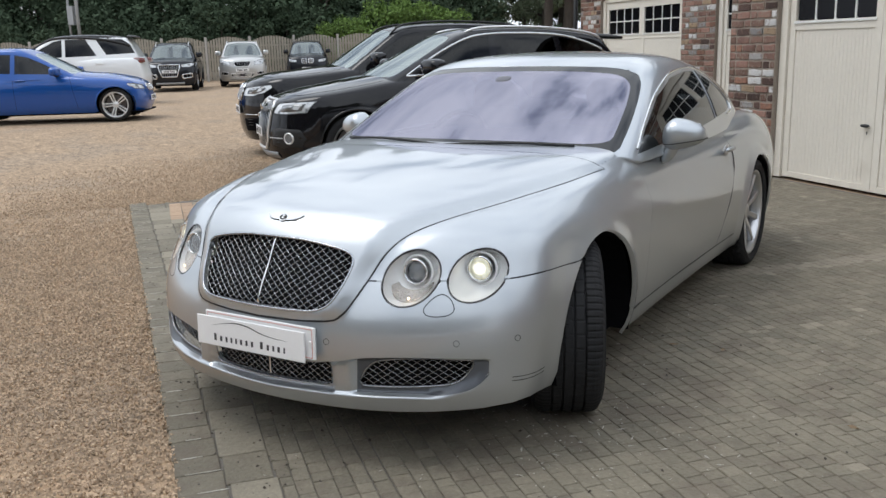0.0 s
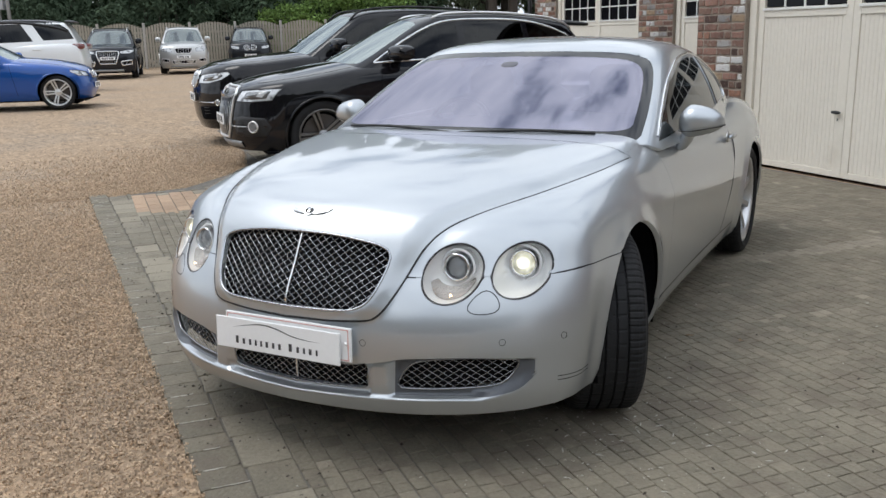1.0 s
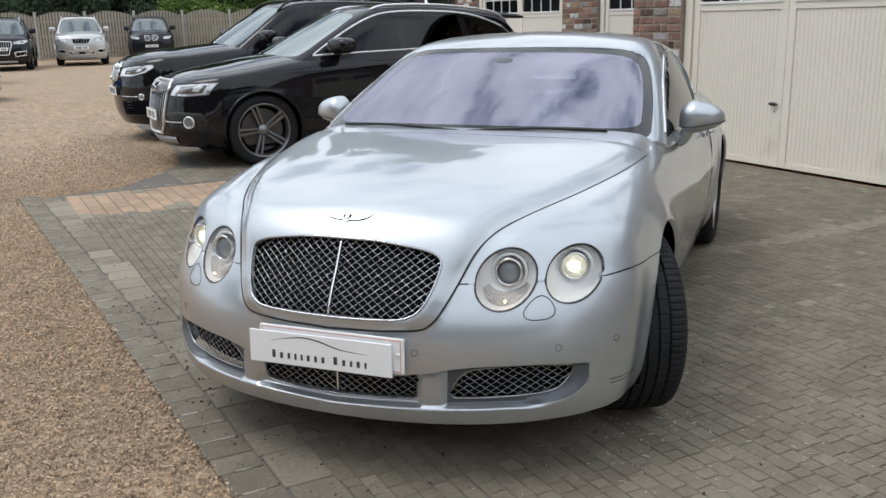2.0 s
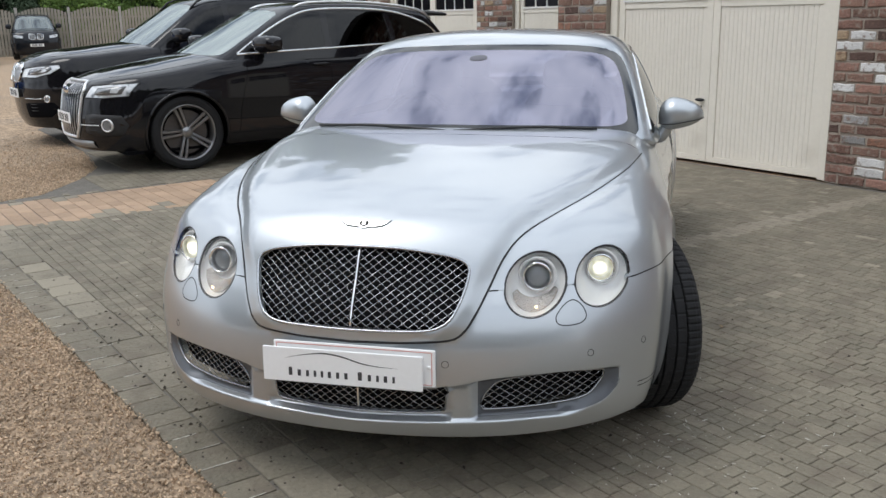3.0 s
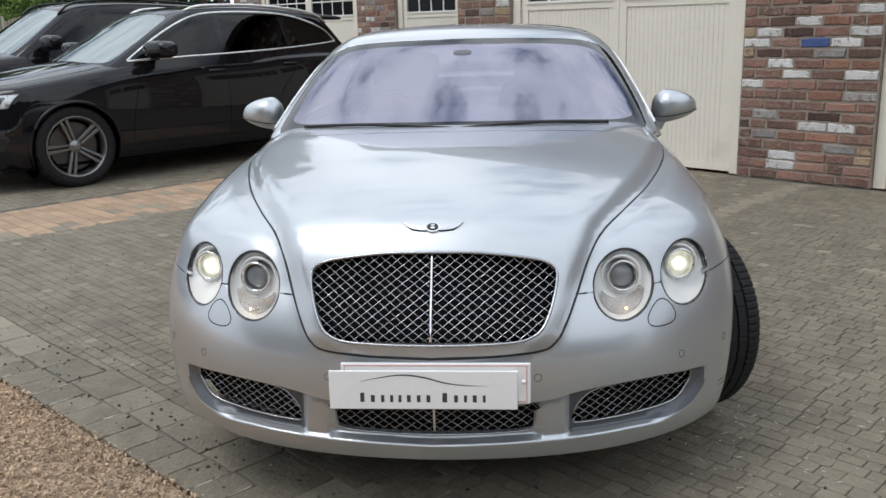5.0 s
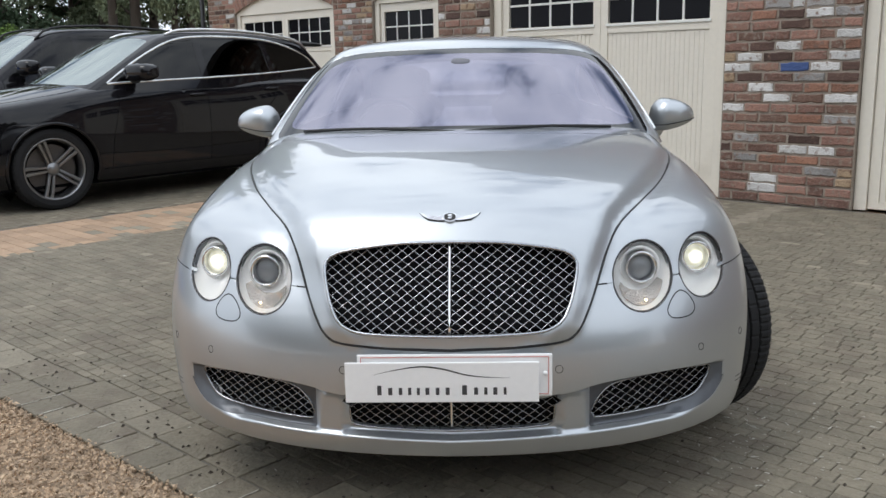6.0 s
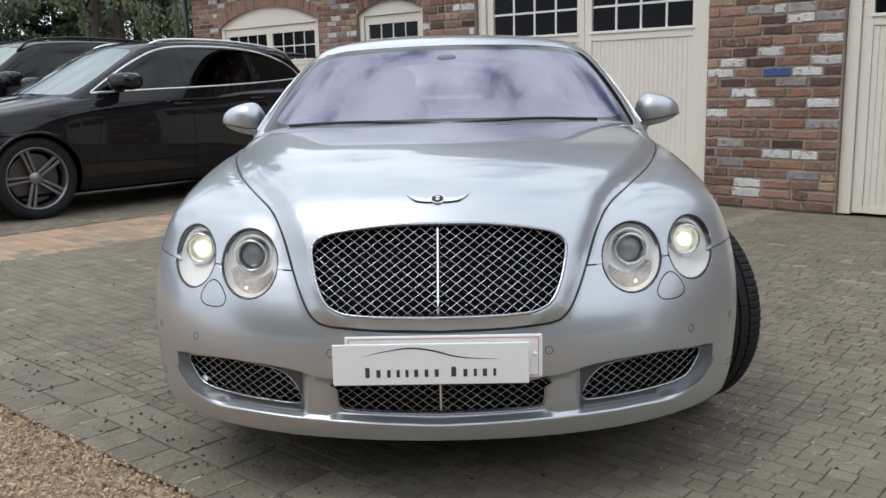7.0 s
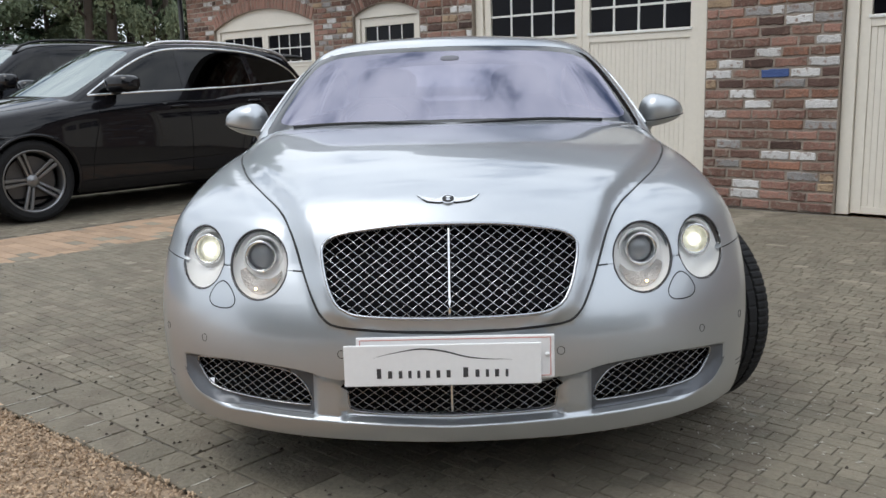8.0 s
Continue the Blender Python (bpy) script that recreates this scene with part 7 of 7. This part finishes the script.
def shrub(seed, wide, high, count, leaf, label):
    rng = np.random.default_rng(seed)
    thing = empty("shrub", Matrix.Identity(4), label, "shrub", "shrubs along the fence")
    stems, clumps = [], []
    for i in range(14):
        a, r = rng.random() * 6.28, wide * rng.random() ** 0.6
        tip = (math.cos(a) * r, math.sin(a) * r, high * (0.45 + 0.5 * rng.random()))
        stems.append(tube([(0.2 * math.cos(a), 0.2 * math.sin(a), 0), (tip[0] * 0.7, tip[1] * 0.7, tip[2] * 0.6), tip], 0.03, 5, False, [1, 0.6, 0.3]))
        clumps += [(*tip, wide * 0.32), (tip[0] * 0.8, tip[1] * 0.8, tip[2] * 0.55, wide * 0.35)]
    v, f = gather(*stems)
    link_mesh("stems", v, f, BARK, thing)
    v, f = leaf_cloud(rng, clumps, count, 0.092)
    link_mesh("crown", v, f, leaf, thing)
    return thing


bushes = [shrub(21, 2.4, 4.6, 6800, LEAF_LIGHT, "light green leafy shrub above the fence"), shrub(22, 2.2, 3.4, 6400, LEAF_DARK, "dark green leafy shrub behind the fence")]
for i in range(26):
    p = start + way * (-6 + 2.3 * i) + Vector((-0.527, 0.85, 0)) * (3.0 + rng.random() * 3.0)
    light = 9 < i < 13
    size = 0.52 if i > 12 else 0.62 if light else 0.8
    m = Matrix.Translation((p.x, p.y, 0)) @ pose(0, 0, 0, 0, 0, rng.random() * 360) @ Matrix.Scale(size + 0.35 * rng.random(), 4)
    b = bushes[0 if light else 1]
    q = p + Vector((-0.527, 0.85, 0)) * (3.5 + 2.0 * rng.random())
    t = copy_thing(bushes[1], Matrix.Translation((q.x, q.y, 0)) @ pose(0, 0, 0, 0, 0, i * 51) @ Matrix.Scale(1.35 + 0.35 * rng.random(), 4))
    t.scale = (1.5, 1.5, 1.35 + 0.3 * rng.random()) if i < 13 else (1.0, 1.0, 0.72)
    if i in (0, 10):
        b.matrix_world = m
    else:
        t = copy_thing(b, m)
        t.scale = m.to_scale()

v, f = tube([(-14.62, BACKWALL - 0.06, 0.0), (-14.62, BACKWALL - 0.06, 1.6), (-14.62, BACKWALL - 0.06, 3.2)], 0.045, 10)
pipe = link_mesh("drainpipe", v, f, BLACK, smooth=True)
pipe.matrix_world = YARD
tagged(pipe, "black drainpipe at the end of the brick wall", "pipe")


# ---- small pieces: gravel, paving blocks, bricks ----
def scatter_pebbles():
    rng = np.random.default_rng(3)
    n = 125000
    d = np.abs(rng.normal(size=n)) * 1.7
    s = -2.2 + rng.normal(size=n) * 2.6
    edge = -0.02 + 0.047 * s
    nn = edge + 0.02 - d
    back = (rng.random(n) < 0.16) | (s < -6.6)
    far = rng.random(n)
    s = np.where(back, -6.45 - np.abs(rng.normal(size=n)) * 2.0, s)
    nn = np.where(back, -np.abs(rng.normal(size=n)) * 1.6 + (np.interp(-s, (6.45, 6.6, 7.26, 7.9, 9.2, 12), (-0.2, 0.62, 1.12, 1.44, 1.64, 1.7))), nn)
    c, q = math.cos(radians(-40.7)), math.sin(radians(-40.7))
    x, y = s * c - nn * q, s * q + nn * c
    size = 0.0036 + 0.0062 * rng.random(n) ** 2
    axes = rng.normal(size=(n, 3, 3))
    u = axes[:, 0] / np.linalg.norm(axes[:, 0], axis=1, keepdims=True)
    v = np.cross(u, axes[:, 1])
    v /= np.linalg.norm(v, axis=1, keepdims=True)
    w = np.cross(u, v)
    k = size[:, None]
    p = np.stack([x, y, -0.014 + 0.016 * rng.random(n)], 1)
    pts = np.stack([p + u * k * 1.25, p + v * k, p - u * k * 1.15, p - v * k * 0.9, p + w * k * 0.7, p - w * k * 0.7], 1).reshape(-1, 3)
    tri = np.array([(0, 1, 4), (1, 2, 4), (2, 3, 4), (3, 0, 4), (1, 0, 5), (2, 1, 5), (3, 2, 5), (0, 3, 5)])
    f = (np.arange(n)[:, None, None] * 6 + tri).reshape(-1, 3)
    return tagged(link_mesh("gravel", pts.tolist(), f.tolist(), PEBBLE), "loose buff and brown pebbles along the paving edge", "gravel", kind="stuff")


scatter_pebbles()


def block_mesh(w, d, h, soft, rng):
    """A worn block with its top at z = 0, centred."""
    j = lambda: rng.uniform(-0.0018, 0.0018)
    b = soft
    lo = [(-w / 2, -d / 2, -h), (w / 2, -d / 2, -h), (w / 2, d / 2, -h), (-w / 2, d / 2, -h)]
    hi = [(-w / 2 + j(), -d / 2 + j(), -b), (w / 2 + j(), -d / 2 + j(), -b), (w / 2 + j(), d / 2 + j(), -b), (-w / 2 + j(), d / 2 + j(), -b)]
    tilt = [rng.uniform(-0.0007, 0.0007) for _ in range(4)]
    top = [(x * (1 - 2 * b / w), y * (1 - 2 * b / d), t) for (x, y, _), t in zip(hi, tilt)]
    f = [(8, 9, 10, 11)] + [(4 + i, 4 + (i + 1) % 4, 8 + (i + 1) % 4, 8 + i) for i in range(4)] + [(i, (i + 1) % 4, 4 + (i + 1) % 4, 4 + i) for i in range(4)]
    return lo + hi + top, f


JOINTS = []


def lay_paving():
    rng = random.Random(7)
    blocks = []                                                 # s, n, wide, deep, material
    edge = lambda s: -0.02 + 0.047 * s
    s = 6.8
    while s > -6.5:                                             # soldier course along the gravel
        w = rng.uniform(0.125, 0.165)
        JOINTS.append(s)
        blocks.append((s - w / 2, edge(s) + 0.083, w - 0.005, 0.160, SETT))
        s -= w
    deepest = MAIN - 0.01
    rows = [-0.42]
    while rows[-1] < deepest:
        rows.append(rows[-1] + rng.choice((0.061, 0.067, 0.073)))
    s = 6.8
    while s > -6.35:                                            # wide buff course, cut to meet the rows behind
        w = rng.uniform(0.19, 0.29)
        lo, hi = edge(s - w / 2) + 0.1725, edge(s - w / 2) + 0.338
        nxt = min(q for q in rows if q > hi - 0.001)
        hi = nxt if nxt - hi < 0.038 else hi
        blocks.append((s - w / 2, (lo + hi) / 2, w - 0.006, hi - lo - 0.005, BUFF if rng.random() < 0.6 else SETT))
        s -= w
    for n, nxt in zip(rows, rows[1:]):
        d = nxt - n
        if nxt > deepest:
            break
        s = 6.8
        while s > (-14.0 if n > 2.2 else -9.2 if n > 1.6 else -7.3 if n > 1.1 else -6.42):
            orange = -6.37 < s < -5.22 and n > 0.02
            if orange:
                s -= 0.1
                continue
            w = rng.choice((0.058, 0.070, 0.082, 0.094, 0.106))
            if s > -5.22 and s - w < -5.22:
                w = max(0.04, s + 5.22)
            c = s - w / 2
            first_n = max(n, edge(c) + 0.342)
            if n + d - first_n > 0.03:
                strip_ = abs(c + 1.8) < 0.085 and n > 3.2
                blocks.append((c, (n + d + first_n) / 2, w - 0.0032, n + d - first_n - 0.0032, STRIP if strip_ else BUFF if rng.random() < 0.02 else SETT))
            s -= w
    n = 0.06
    while n < 4.4:                                              # terracotta band
        s = -5.22
        for w in (0.20, 0.21, 0.20, 0.21, 0.20, 0.12) if round(n / 0.115) % 2 else (0.11, 0.21, 0.20, 0.21, 0.20, 0.21):
            blocks.append((s - w / 2, n + 0.0575, w - 0.006, 0.109, ORANGE if rng.random() < 0.84 else BUFF))
            s -= w
        n += 0.115
    n = MAIN
    while n < BACKWALL - 0.15:
        s = -6.1
        while s > -14.0:
            w = rng.choice((0.3, 0.36, 0.42))
            blocks.append((s - w / 2, n + 0.075, w - 0.006, 0.144, SETT))
            s -= w
        n += 0.15
    near = [b for b in blocks if -1.9 < b[0] < 1.15 and b[1] < 1.30]
    near = sorted(near, key=lambda b: b[1] + 0.25 * abs(b[0] + 0.3))[:296]
    chosen = set(near)
    shared = {}
    for c, n, w, d, mat in near:
        key = (round(w, 3), round(d, 2), mat.name, rng.randrange(3))
        if key not in shared:
            v, f = block_mesh(w, d, 0.011, 0.0024, rng)
            me = bpy.data.meshes.new("paving_block")
            me.from_pydata(v, [], f)
            me.materials.append(mat)
            shared[key] = me
        ob = new("paving_block", shared[key])
        ob.parent = pavement
        ob.matrix_basis = pose(c, n, rng.uniform(-0.0009, 0.0006), 0, 0, rng.uniform(-0.35, 0.35))
    for mat in (SETT, BUFF, STRIP, ORANGE):
        verts, faces = [], []
        for b in blocks:
            if b in chosen or b[4] is not mat:
                continue
            c, n, w, d, _ = b
            v, f = block_mesh(w, d, 0.011, 0.0024, rng)
            k, z = len(verts), rng.uniform(-0.0009, 0.0006)
            verts += [(x + c, y + n, q + z) for x, y, q in v]
            faces += [tuple(i + k for i in g) for g in f]
        tagged(link_mesh("paving_blocks", verts, faces, mat, pavement), kind="stuff")


lay_paving()


def scatter_debris():
    """Dark crumbs and bits of dead leaf lying on the paving."""
    rng = np.random.default_rng(17)
    n = 850
    s, nn = np.where(rng.random(n) < 0.6, rng.normal(size=n) * 1.1 - 1.2, rng.uniform(-5.2, 2.6, n)), np.abs(rng.normal(size=n)) * 1.4
    nn = np.where(rng.random(n) < 0.35, np.abs(rng.normal(size=n)) * 0.25, nn) + 0.047 * s + 0.03
    size = 0.003 + 0.008 * rng.random(n) ** 2
    a = rng.random(n) * 6.28
    u = np.stack([np.cos(a), np.sin(a), rng.normal(size=n) * 0.2], 1) * size[:, None]
    w = np.stack([-np.sin(a), np.cos(a), rng.normal(size=n) * 0.2], 1) * size[:, None] * 0.6
    p = np.stack([s, nn, np.full(n, 0.002)], 1)
    up = np.array([0, 0, 1.0]) * size[:, None] * 0.7
    pts = np.stack([p + u, p + w, p - u, p - w, p + up], 1).reshape(-1, 3)
    f = (np.arange(n)[:, None, None] * 5 + np.array([(0, 1, 4), (1, 2, 4), (2, 3, 4), (3, 0, 4)])).reshape(-1, 3)
    ob = link_mesh("debris", pts.tolist(), f.tolist(), BARK)
    ob.matrix_world = YARD
    return tagged(ob, "dark crumbs and bits of leaf on the paving", "debris", kind="stuff")


scatter_debris()


def lime_streaks():
    """Pale lime that has washed out of the joints of the soldier course."""
    rng = random.Random(29)
    verts, faces = [], []
    for i in range(110):
        s = rng.choice(JOINTS) + 0.001
        n0 = -0.02 + 0.047 * s + rng.uniform(0.01, 0.10)
        long, wide = rng.uniform(0.02, 0.10), rng.uniform(0.0016, 0.0050)
        k, m = len(verts), 5
        for q in range(m + 1):
            t = wide * (0.4 + 0.6 * rng.random()) * (1 if 0 < q < m else 0.3)
            x = s + rng.uniform(-0.0012, 0.0012)
            verts += [(x - t, n0 + long * q / m, 0.0012), (x, n0 + long * q / m, 0.0034), (x + t, n0 + long * q / m, 0.0012)]
        faces += [(k + 3 * q + h, k + 3 * q + h + 1, k + 3 * q + h + 4, k + 3 * q + h + 3) for q in range(m) for h in (0, 1)]
    tagged(link_mesh("lime_streaks", verts, faces, LIME, pavement), kind="stuff")


def lime_crumbs():
    """Small pale flakes lying about, thickest where the wheel has scrubbed the blocks."""
    rng = np.random.default_rng(41)
    n = 620
    by_wheel = rng.random(n) < 0.55
    s = np.where(by_wheel, 0.02 + rng.normal(size=n) * 0.30, rng.uniform(-3.0, 2.6, n))
    w = np.where(by_wheel, 1.50 + rng.normal(size=n) * 0.26, rng.uniform(0.2, 3.6, n))
    size = (0.0018 + 0.0050 * rng.random(n) ** 3)[:, None]
    a = rng.random(n) * 6.28
    u = np.stack([np.cos(a), np.sin(a), np.zeros(n)], 1) * size * (1 + 2.5 * rng.random((n, 1)) ** 3)
    v = np.stack([-np.sin(a), np.cos(a), np.zeros(n)], 1) * size * 0.6
    p = np.stack([s, w, np.full(n, 0.0012)], 1)
    up = np.array([0, 0, 0.6]) * size
    pts = np.stack([p + u, p + v, p - u, p - v * 0.8, p + up], 1).reshape(-1, 3)
    f = (np.arange(n)[:, None, None] * 5 + np.array([(0, 1, 4), (1, 2, 4), (2, 3, 4), (3, 0, 4)])).reshape(-1, 3)
    tagged(link_mesh("lime_crumbs", pts.tolist(), f.tolist(), LIME, pavement), kind="stuff")


LIME = material("pale_lime", (0.50, 0.47, 0.41), 0.95, 0.0, 0.25, 40, bump=0.6, bump_scale=200)
lime_streaks()
lime_crumbs()


def dead_leaf(s, n, turn):
    v, f = [], []
    for i, (x, w) in enumerate(((-0.035, 0.001), (-0.018, 0.014), (0.0, 0.018), (0.018, 0.012), (0.036, 0.001))):
        v += [(x, -w, 0.006 + 0.004 * math.sin(i * 2)), (x, 0, 0.002), (x, w, 0.007 - 0.003 * math.cos(i * 2))]
    f = [(3 * i + j, 3 * i + j + 3, 3 * i + j + 4, 3 * i + j + 1) for i in range(4) for j in (0, 1)]
    ob = link_mesh("dead_leaf", v, f, DRY_LEAF)
    ob.matrix_world = YARD @ pose(s, n, 0.001, 0, 0, turn) @ Matrix.Scale(0.62, 4)
    return tagged(ob, "curled dry brown leaf on the paving", "leaf", "fallen leaves")


DRY_LEAF = material("dry_leaf", (0.20, 0.135, 0.075), 0.85, 0.0, 0.3, 60)
for s, n, turn in ((0.35, 2.46, 20), (-0.74, 2.36, 75), (-0.58, 2.53, 140)):
    dead_leaf(s, n, turn)


def brick_mesh(w, h, rng, proud=0.010):
    """A worn brick with a ragged outline, its face towards -y, centred on its face."""
    k = 5 if w > 0.15 else 3
    j = lambda a: rng.uniform(-a, a)
    rim = [(-w / 2 + w * i / k + (j(0.008) if 0 < i else j(0.004)), -h / 2 + j(0.0065)) for i in range(k)] + [(w / 2 + j(0.004), -h / 2 + j(0.004)), (w / 2 + j(0.004), j(0.01))]
    rim += [(w / 2 - w * i / k + (j(0.008) if 0 < i else j(0.004)), h / 2 + j(0.0065)) for i in range(k)] + [(-w / 2 + j(0.004), h / 2 + j(0.004)), (-w / 2 + j(0.004), j(0.01))]
    m = len(rim)
    sunk = proud + j(0.004)
    v = [(x, 0.002, z) for x, z in rim] + [(x, -sunk + 0.005, z) for x, z in rim]
    v += [(x * (1 - 0.012 / w) + j(0.002), -sunk + j(0.0012), z * (1 - 0.012 / h) + j(0.0015)) for x, z in rim]
    f = [tuple(range(2 * m, 3 * m))]
    for r in (0, m):
        f += [(r + i, r + (i + 1) % m, r + m + (i + 1) % m, r + m + i) for i in range(m)]
    return v, f


KINDS = {"R": BRICK_RED, "O": BRICK_ORANGE, "N": BRICK_BROWN, "D": BRICK_DARK, "W": BRICK_WHITE, "G": BRICK_GREY, "T": BRICK_TAN, "B": BRICK_BLUE}
# the pier beside the doors, course by course from the ground: kind and relative width of each brick
PIER = ("R5 R10 R10 N10 R11", "R11 W11 R11 R6 R9", "R10 W9 R9 R8 T5", "R9 N10 R11 G11 T5", "R5 G9 O10 O11 N11", "D4 N6 R11 W10 W9 R6",
        "R5 G9 N10 D11 R11", "N9 R10 N11 R10 R6", "R5 N9 N10 O12 G11", "W9 R10 R10 R10 N11", "N5 N10 W10 N11 W11", "R10 W10 R11 O9 O10",
        "T5 D10 R11 G11 D11", "W10 N10 B10 W10 D6", "T5 W10 D11 R12 W11", "R10 D10 W10 O10 N5 O6", "R5 N10 R10 R10 N6 W9", "N9 R10 D10 N10 R6")


def lay_bricks(wall, n, spans, singles, seed):
    """Courses of bricks on a wall's face; those in the nearest stretches as pieces, the rest joined."""
    rng = random.Random(seed)
    course, joint = 0.0885, 0.0205
    rows = int(TOPZ / course)
    loose, joined = [], []
    for s0, s1, base in spans:
        for r in range(rows):
            z = r * course + course / 2
            lo = base(z)
            if lo is None:
                continue
            s, end = lo
            if singles and abs(s0 + 2.48) < 0.01 and r < len(PIER):
                cells = [(q[0], float(q[1:])) for q in PIER[r].split()]
                unit = (end - s) / sum(q for _, q in cells)
                for kind, q in cells:
                    loose.append((s, s + q * unit, KINDS[kind], z))
                    s += q * unit
                continue
            if r % 2:
                s_next = s + 0.115
                loose.append((s, s_next, None, z))
                s = s_next
            while end - s > 0.05:
                w = min(rng.choice((0.24, 0.24, 0.24, 0.235, 0.118)), end - s)
                if end - s - w < 0.06:
                    w = end - s
                loose.append((s, s + w, None, z))
                s += w
    shared, batches = {}, {}
    count = 0
    for a, b, mark, z in loose:
        c, w = (a + b) / 2, b - a - joint
        if w < 0.03:
            continue
        t = rng.random()
        mat = mark or (BRICK_RED if t < 0.34 else BRICK_BROWN if t < 0.56 else BRICK_ORANGE if t < 0.65 else BRICK_DARK if t < 0.73 else BRICK_GREY if t < 0.84 else BRICK_TAN if t < 0.88 else BRICK_WHITE)
        near = singles and any(x0 <= c <= x1 for x0, x1 in singles) and z < 2.2 and count < 296
        if near:
            count += 1
            key = (round(w, 2), mat.name, rng.randrange(4))
            if key not in shared:
                v, f = brick_mesh(w, course - joint, rng)
                me = bpy.data.meshes.new("brick")
                me.from_pydata(v, [], f)
                me.materials.append(mat)
                shared[key] = me
            ob = new("brick", shared[key])
            ob.parent = wall
            ob.matrix_basis = pose(c, n, z, 0, rng.uniform(-0.8, 0.8), rng.uniform(-0.5, 0.5))
        else:
            v, f = brick_mesh(w, course - joint, rng)
            vs, fs = batches.setdefault(mat, ([], []))
            k = len(vs)
            vs += [(x + c, y + n, q + z) for x, y, q in v]
            fs += [tuple(i + k for i in g) for g in f]
    for mat, (vs, fs) in batches.items():
        tagged(link_mesh("bricks", vs, fs, mat, wall), kind="stuff")


def pier(a, b):
    return (a, b, lambda z: (a, b))


def over(a, b, spring, crown):
    """Brickwork above an arched opening: courses start clear of the arch."""
    def span(z):
        if z < crown + 0.24:
            return None
        return (a, b)
    return (a, b, span)


def shoulder(a, b, spring, crown, left):
    c, w = (a + b) / 2, (b - a) / 2
    def span(z):
        if not spring < z < crown + 0.22:
            return None
        reach = w * math.sqrt(max(0.0, 1 - max(0.0, (z - 0.22 - spring)) / (crown - spring)))
        p, q = (a, c - reach) if left else (c + reach, b)
        return (p, q) if q - p > 0.08 else None
    return (a, b, span)


def voussoirs(wall, n, a, b, spring, crown, seed):
    """A ring of bricks on edge round the head of an opening."""
    rng = random.Random(seed)
    c, w = (a + b) / 2, (b - a) / 2
    head = lambda s: spring + (crown - spring) * (1 - ((s - c) / w) ** 2)
    k = int((b - a) / 0.085)
    verts, faces = [], []
    for i in range(k):
        s = a + (b - a) * (i + 0.5) / k
        tilt = math.atan(-2 * (crown - spring) * (s - c) / w**2)
        v, f = brick_mesh(0.073, 0.21, rng)
        m = pose(s, n, head(s) + 0.115, 0, -math.degrees(tilt), 0)
        base = len(verts)
        verts += [tuple(m @ Vector(p)) for p in v]
        faces += [tuple(j + base for j in g) for g in f]
    tagged(link_mesh("arch_bricks", verts, faces, BRICK_RED, wall), kind="stuff")


# the last pier is the unseen added stretch
spans = [pier(-6.04, -5.24), pier(-2.48, -1.29), pier(1.47, 17.0)]
for a, b in ((-5.24, -2.48), (-1.29, 1.47)):
    spans += [over(a, b, 2.30, 2.62), shoulder(a, b, 2.30, 2.62, True), shoulder(a, b, 2.30, 2.62, False)]
    voussoirs(wall_main, MAIN, a, b, 2.30, 2.62, 5)
lay_bricks(wall_main, MAIN, spans, ((-2.48, -1.29), (-6.04, -5.24)), 1)
spans = [pier(-14.5, -13.61), pier(-10.68, -9.70), pier(-8.22, -6.04)]
for a, b, top in ((-13.61, -10.68, 2.58), (-9.70, -8.22, 2.46)):
    spans += [over(a, b, 2.28, top), shoulder(a, b, 2.28, top, True), shoulder(a, b, 2.28, top, False)]
    voussoirs(wall_back, BACKWALL, a, b, 2.28, top, 6)
lay_bricks(wall_back, BACKWALL, spans, (), 2)
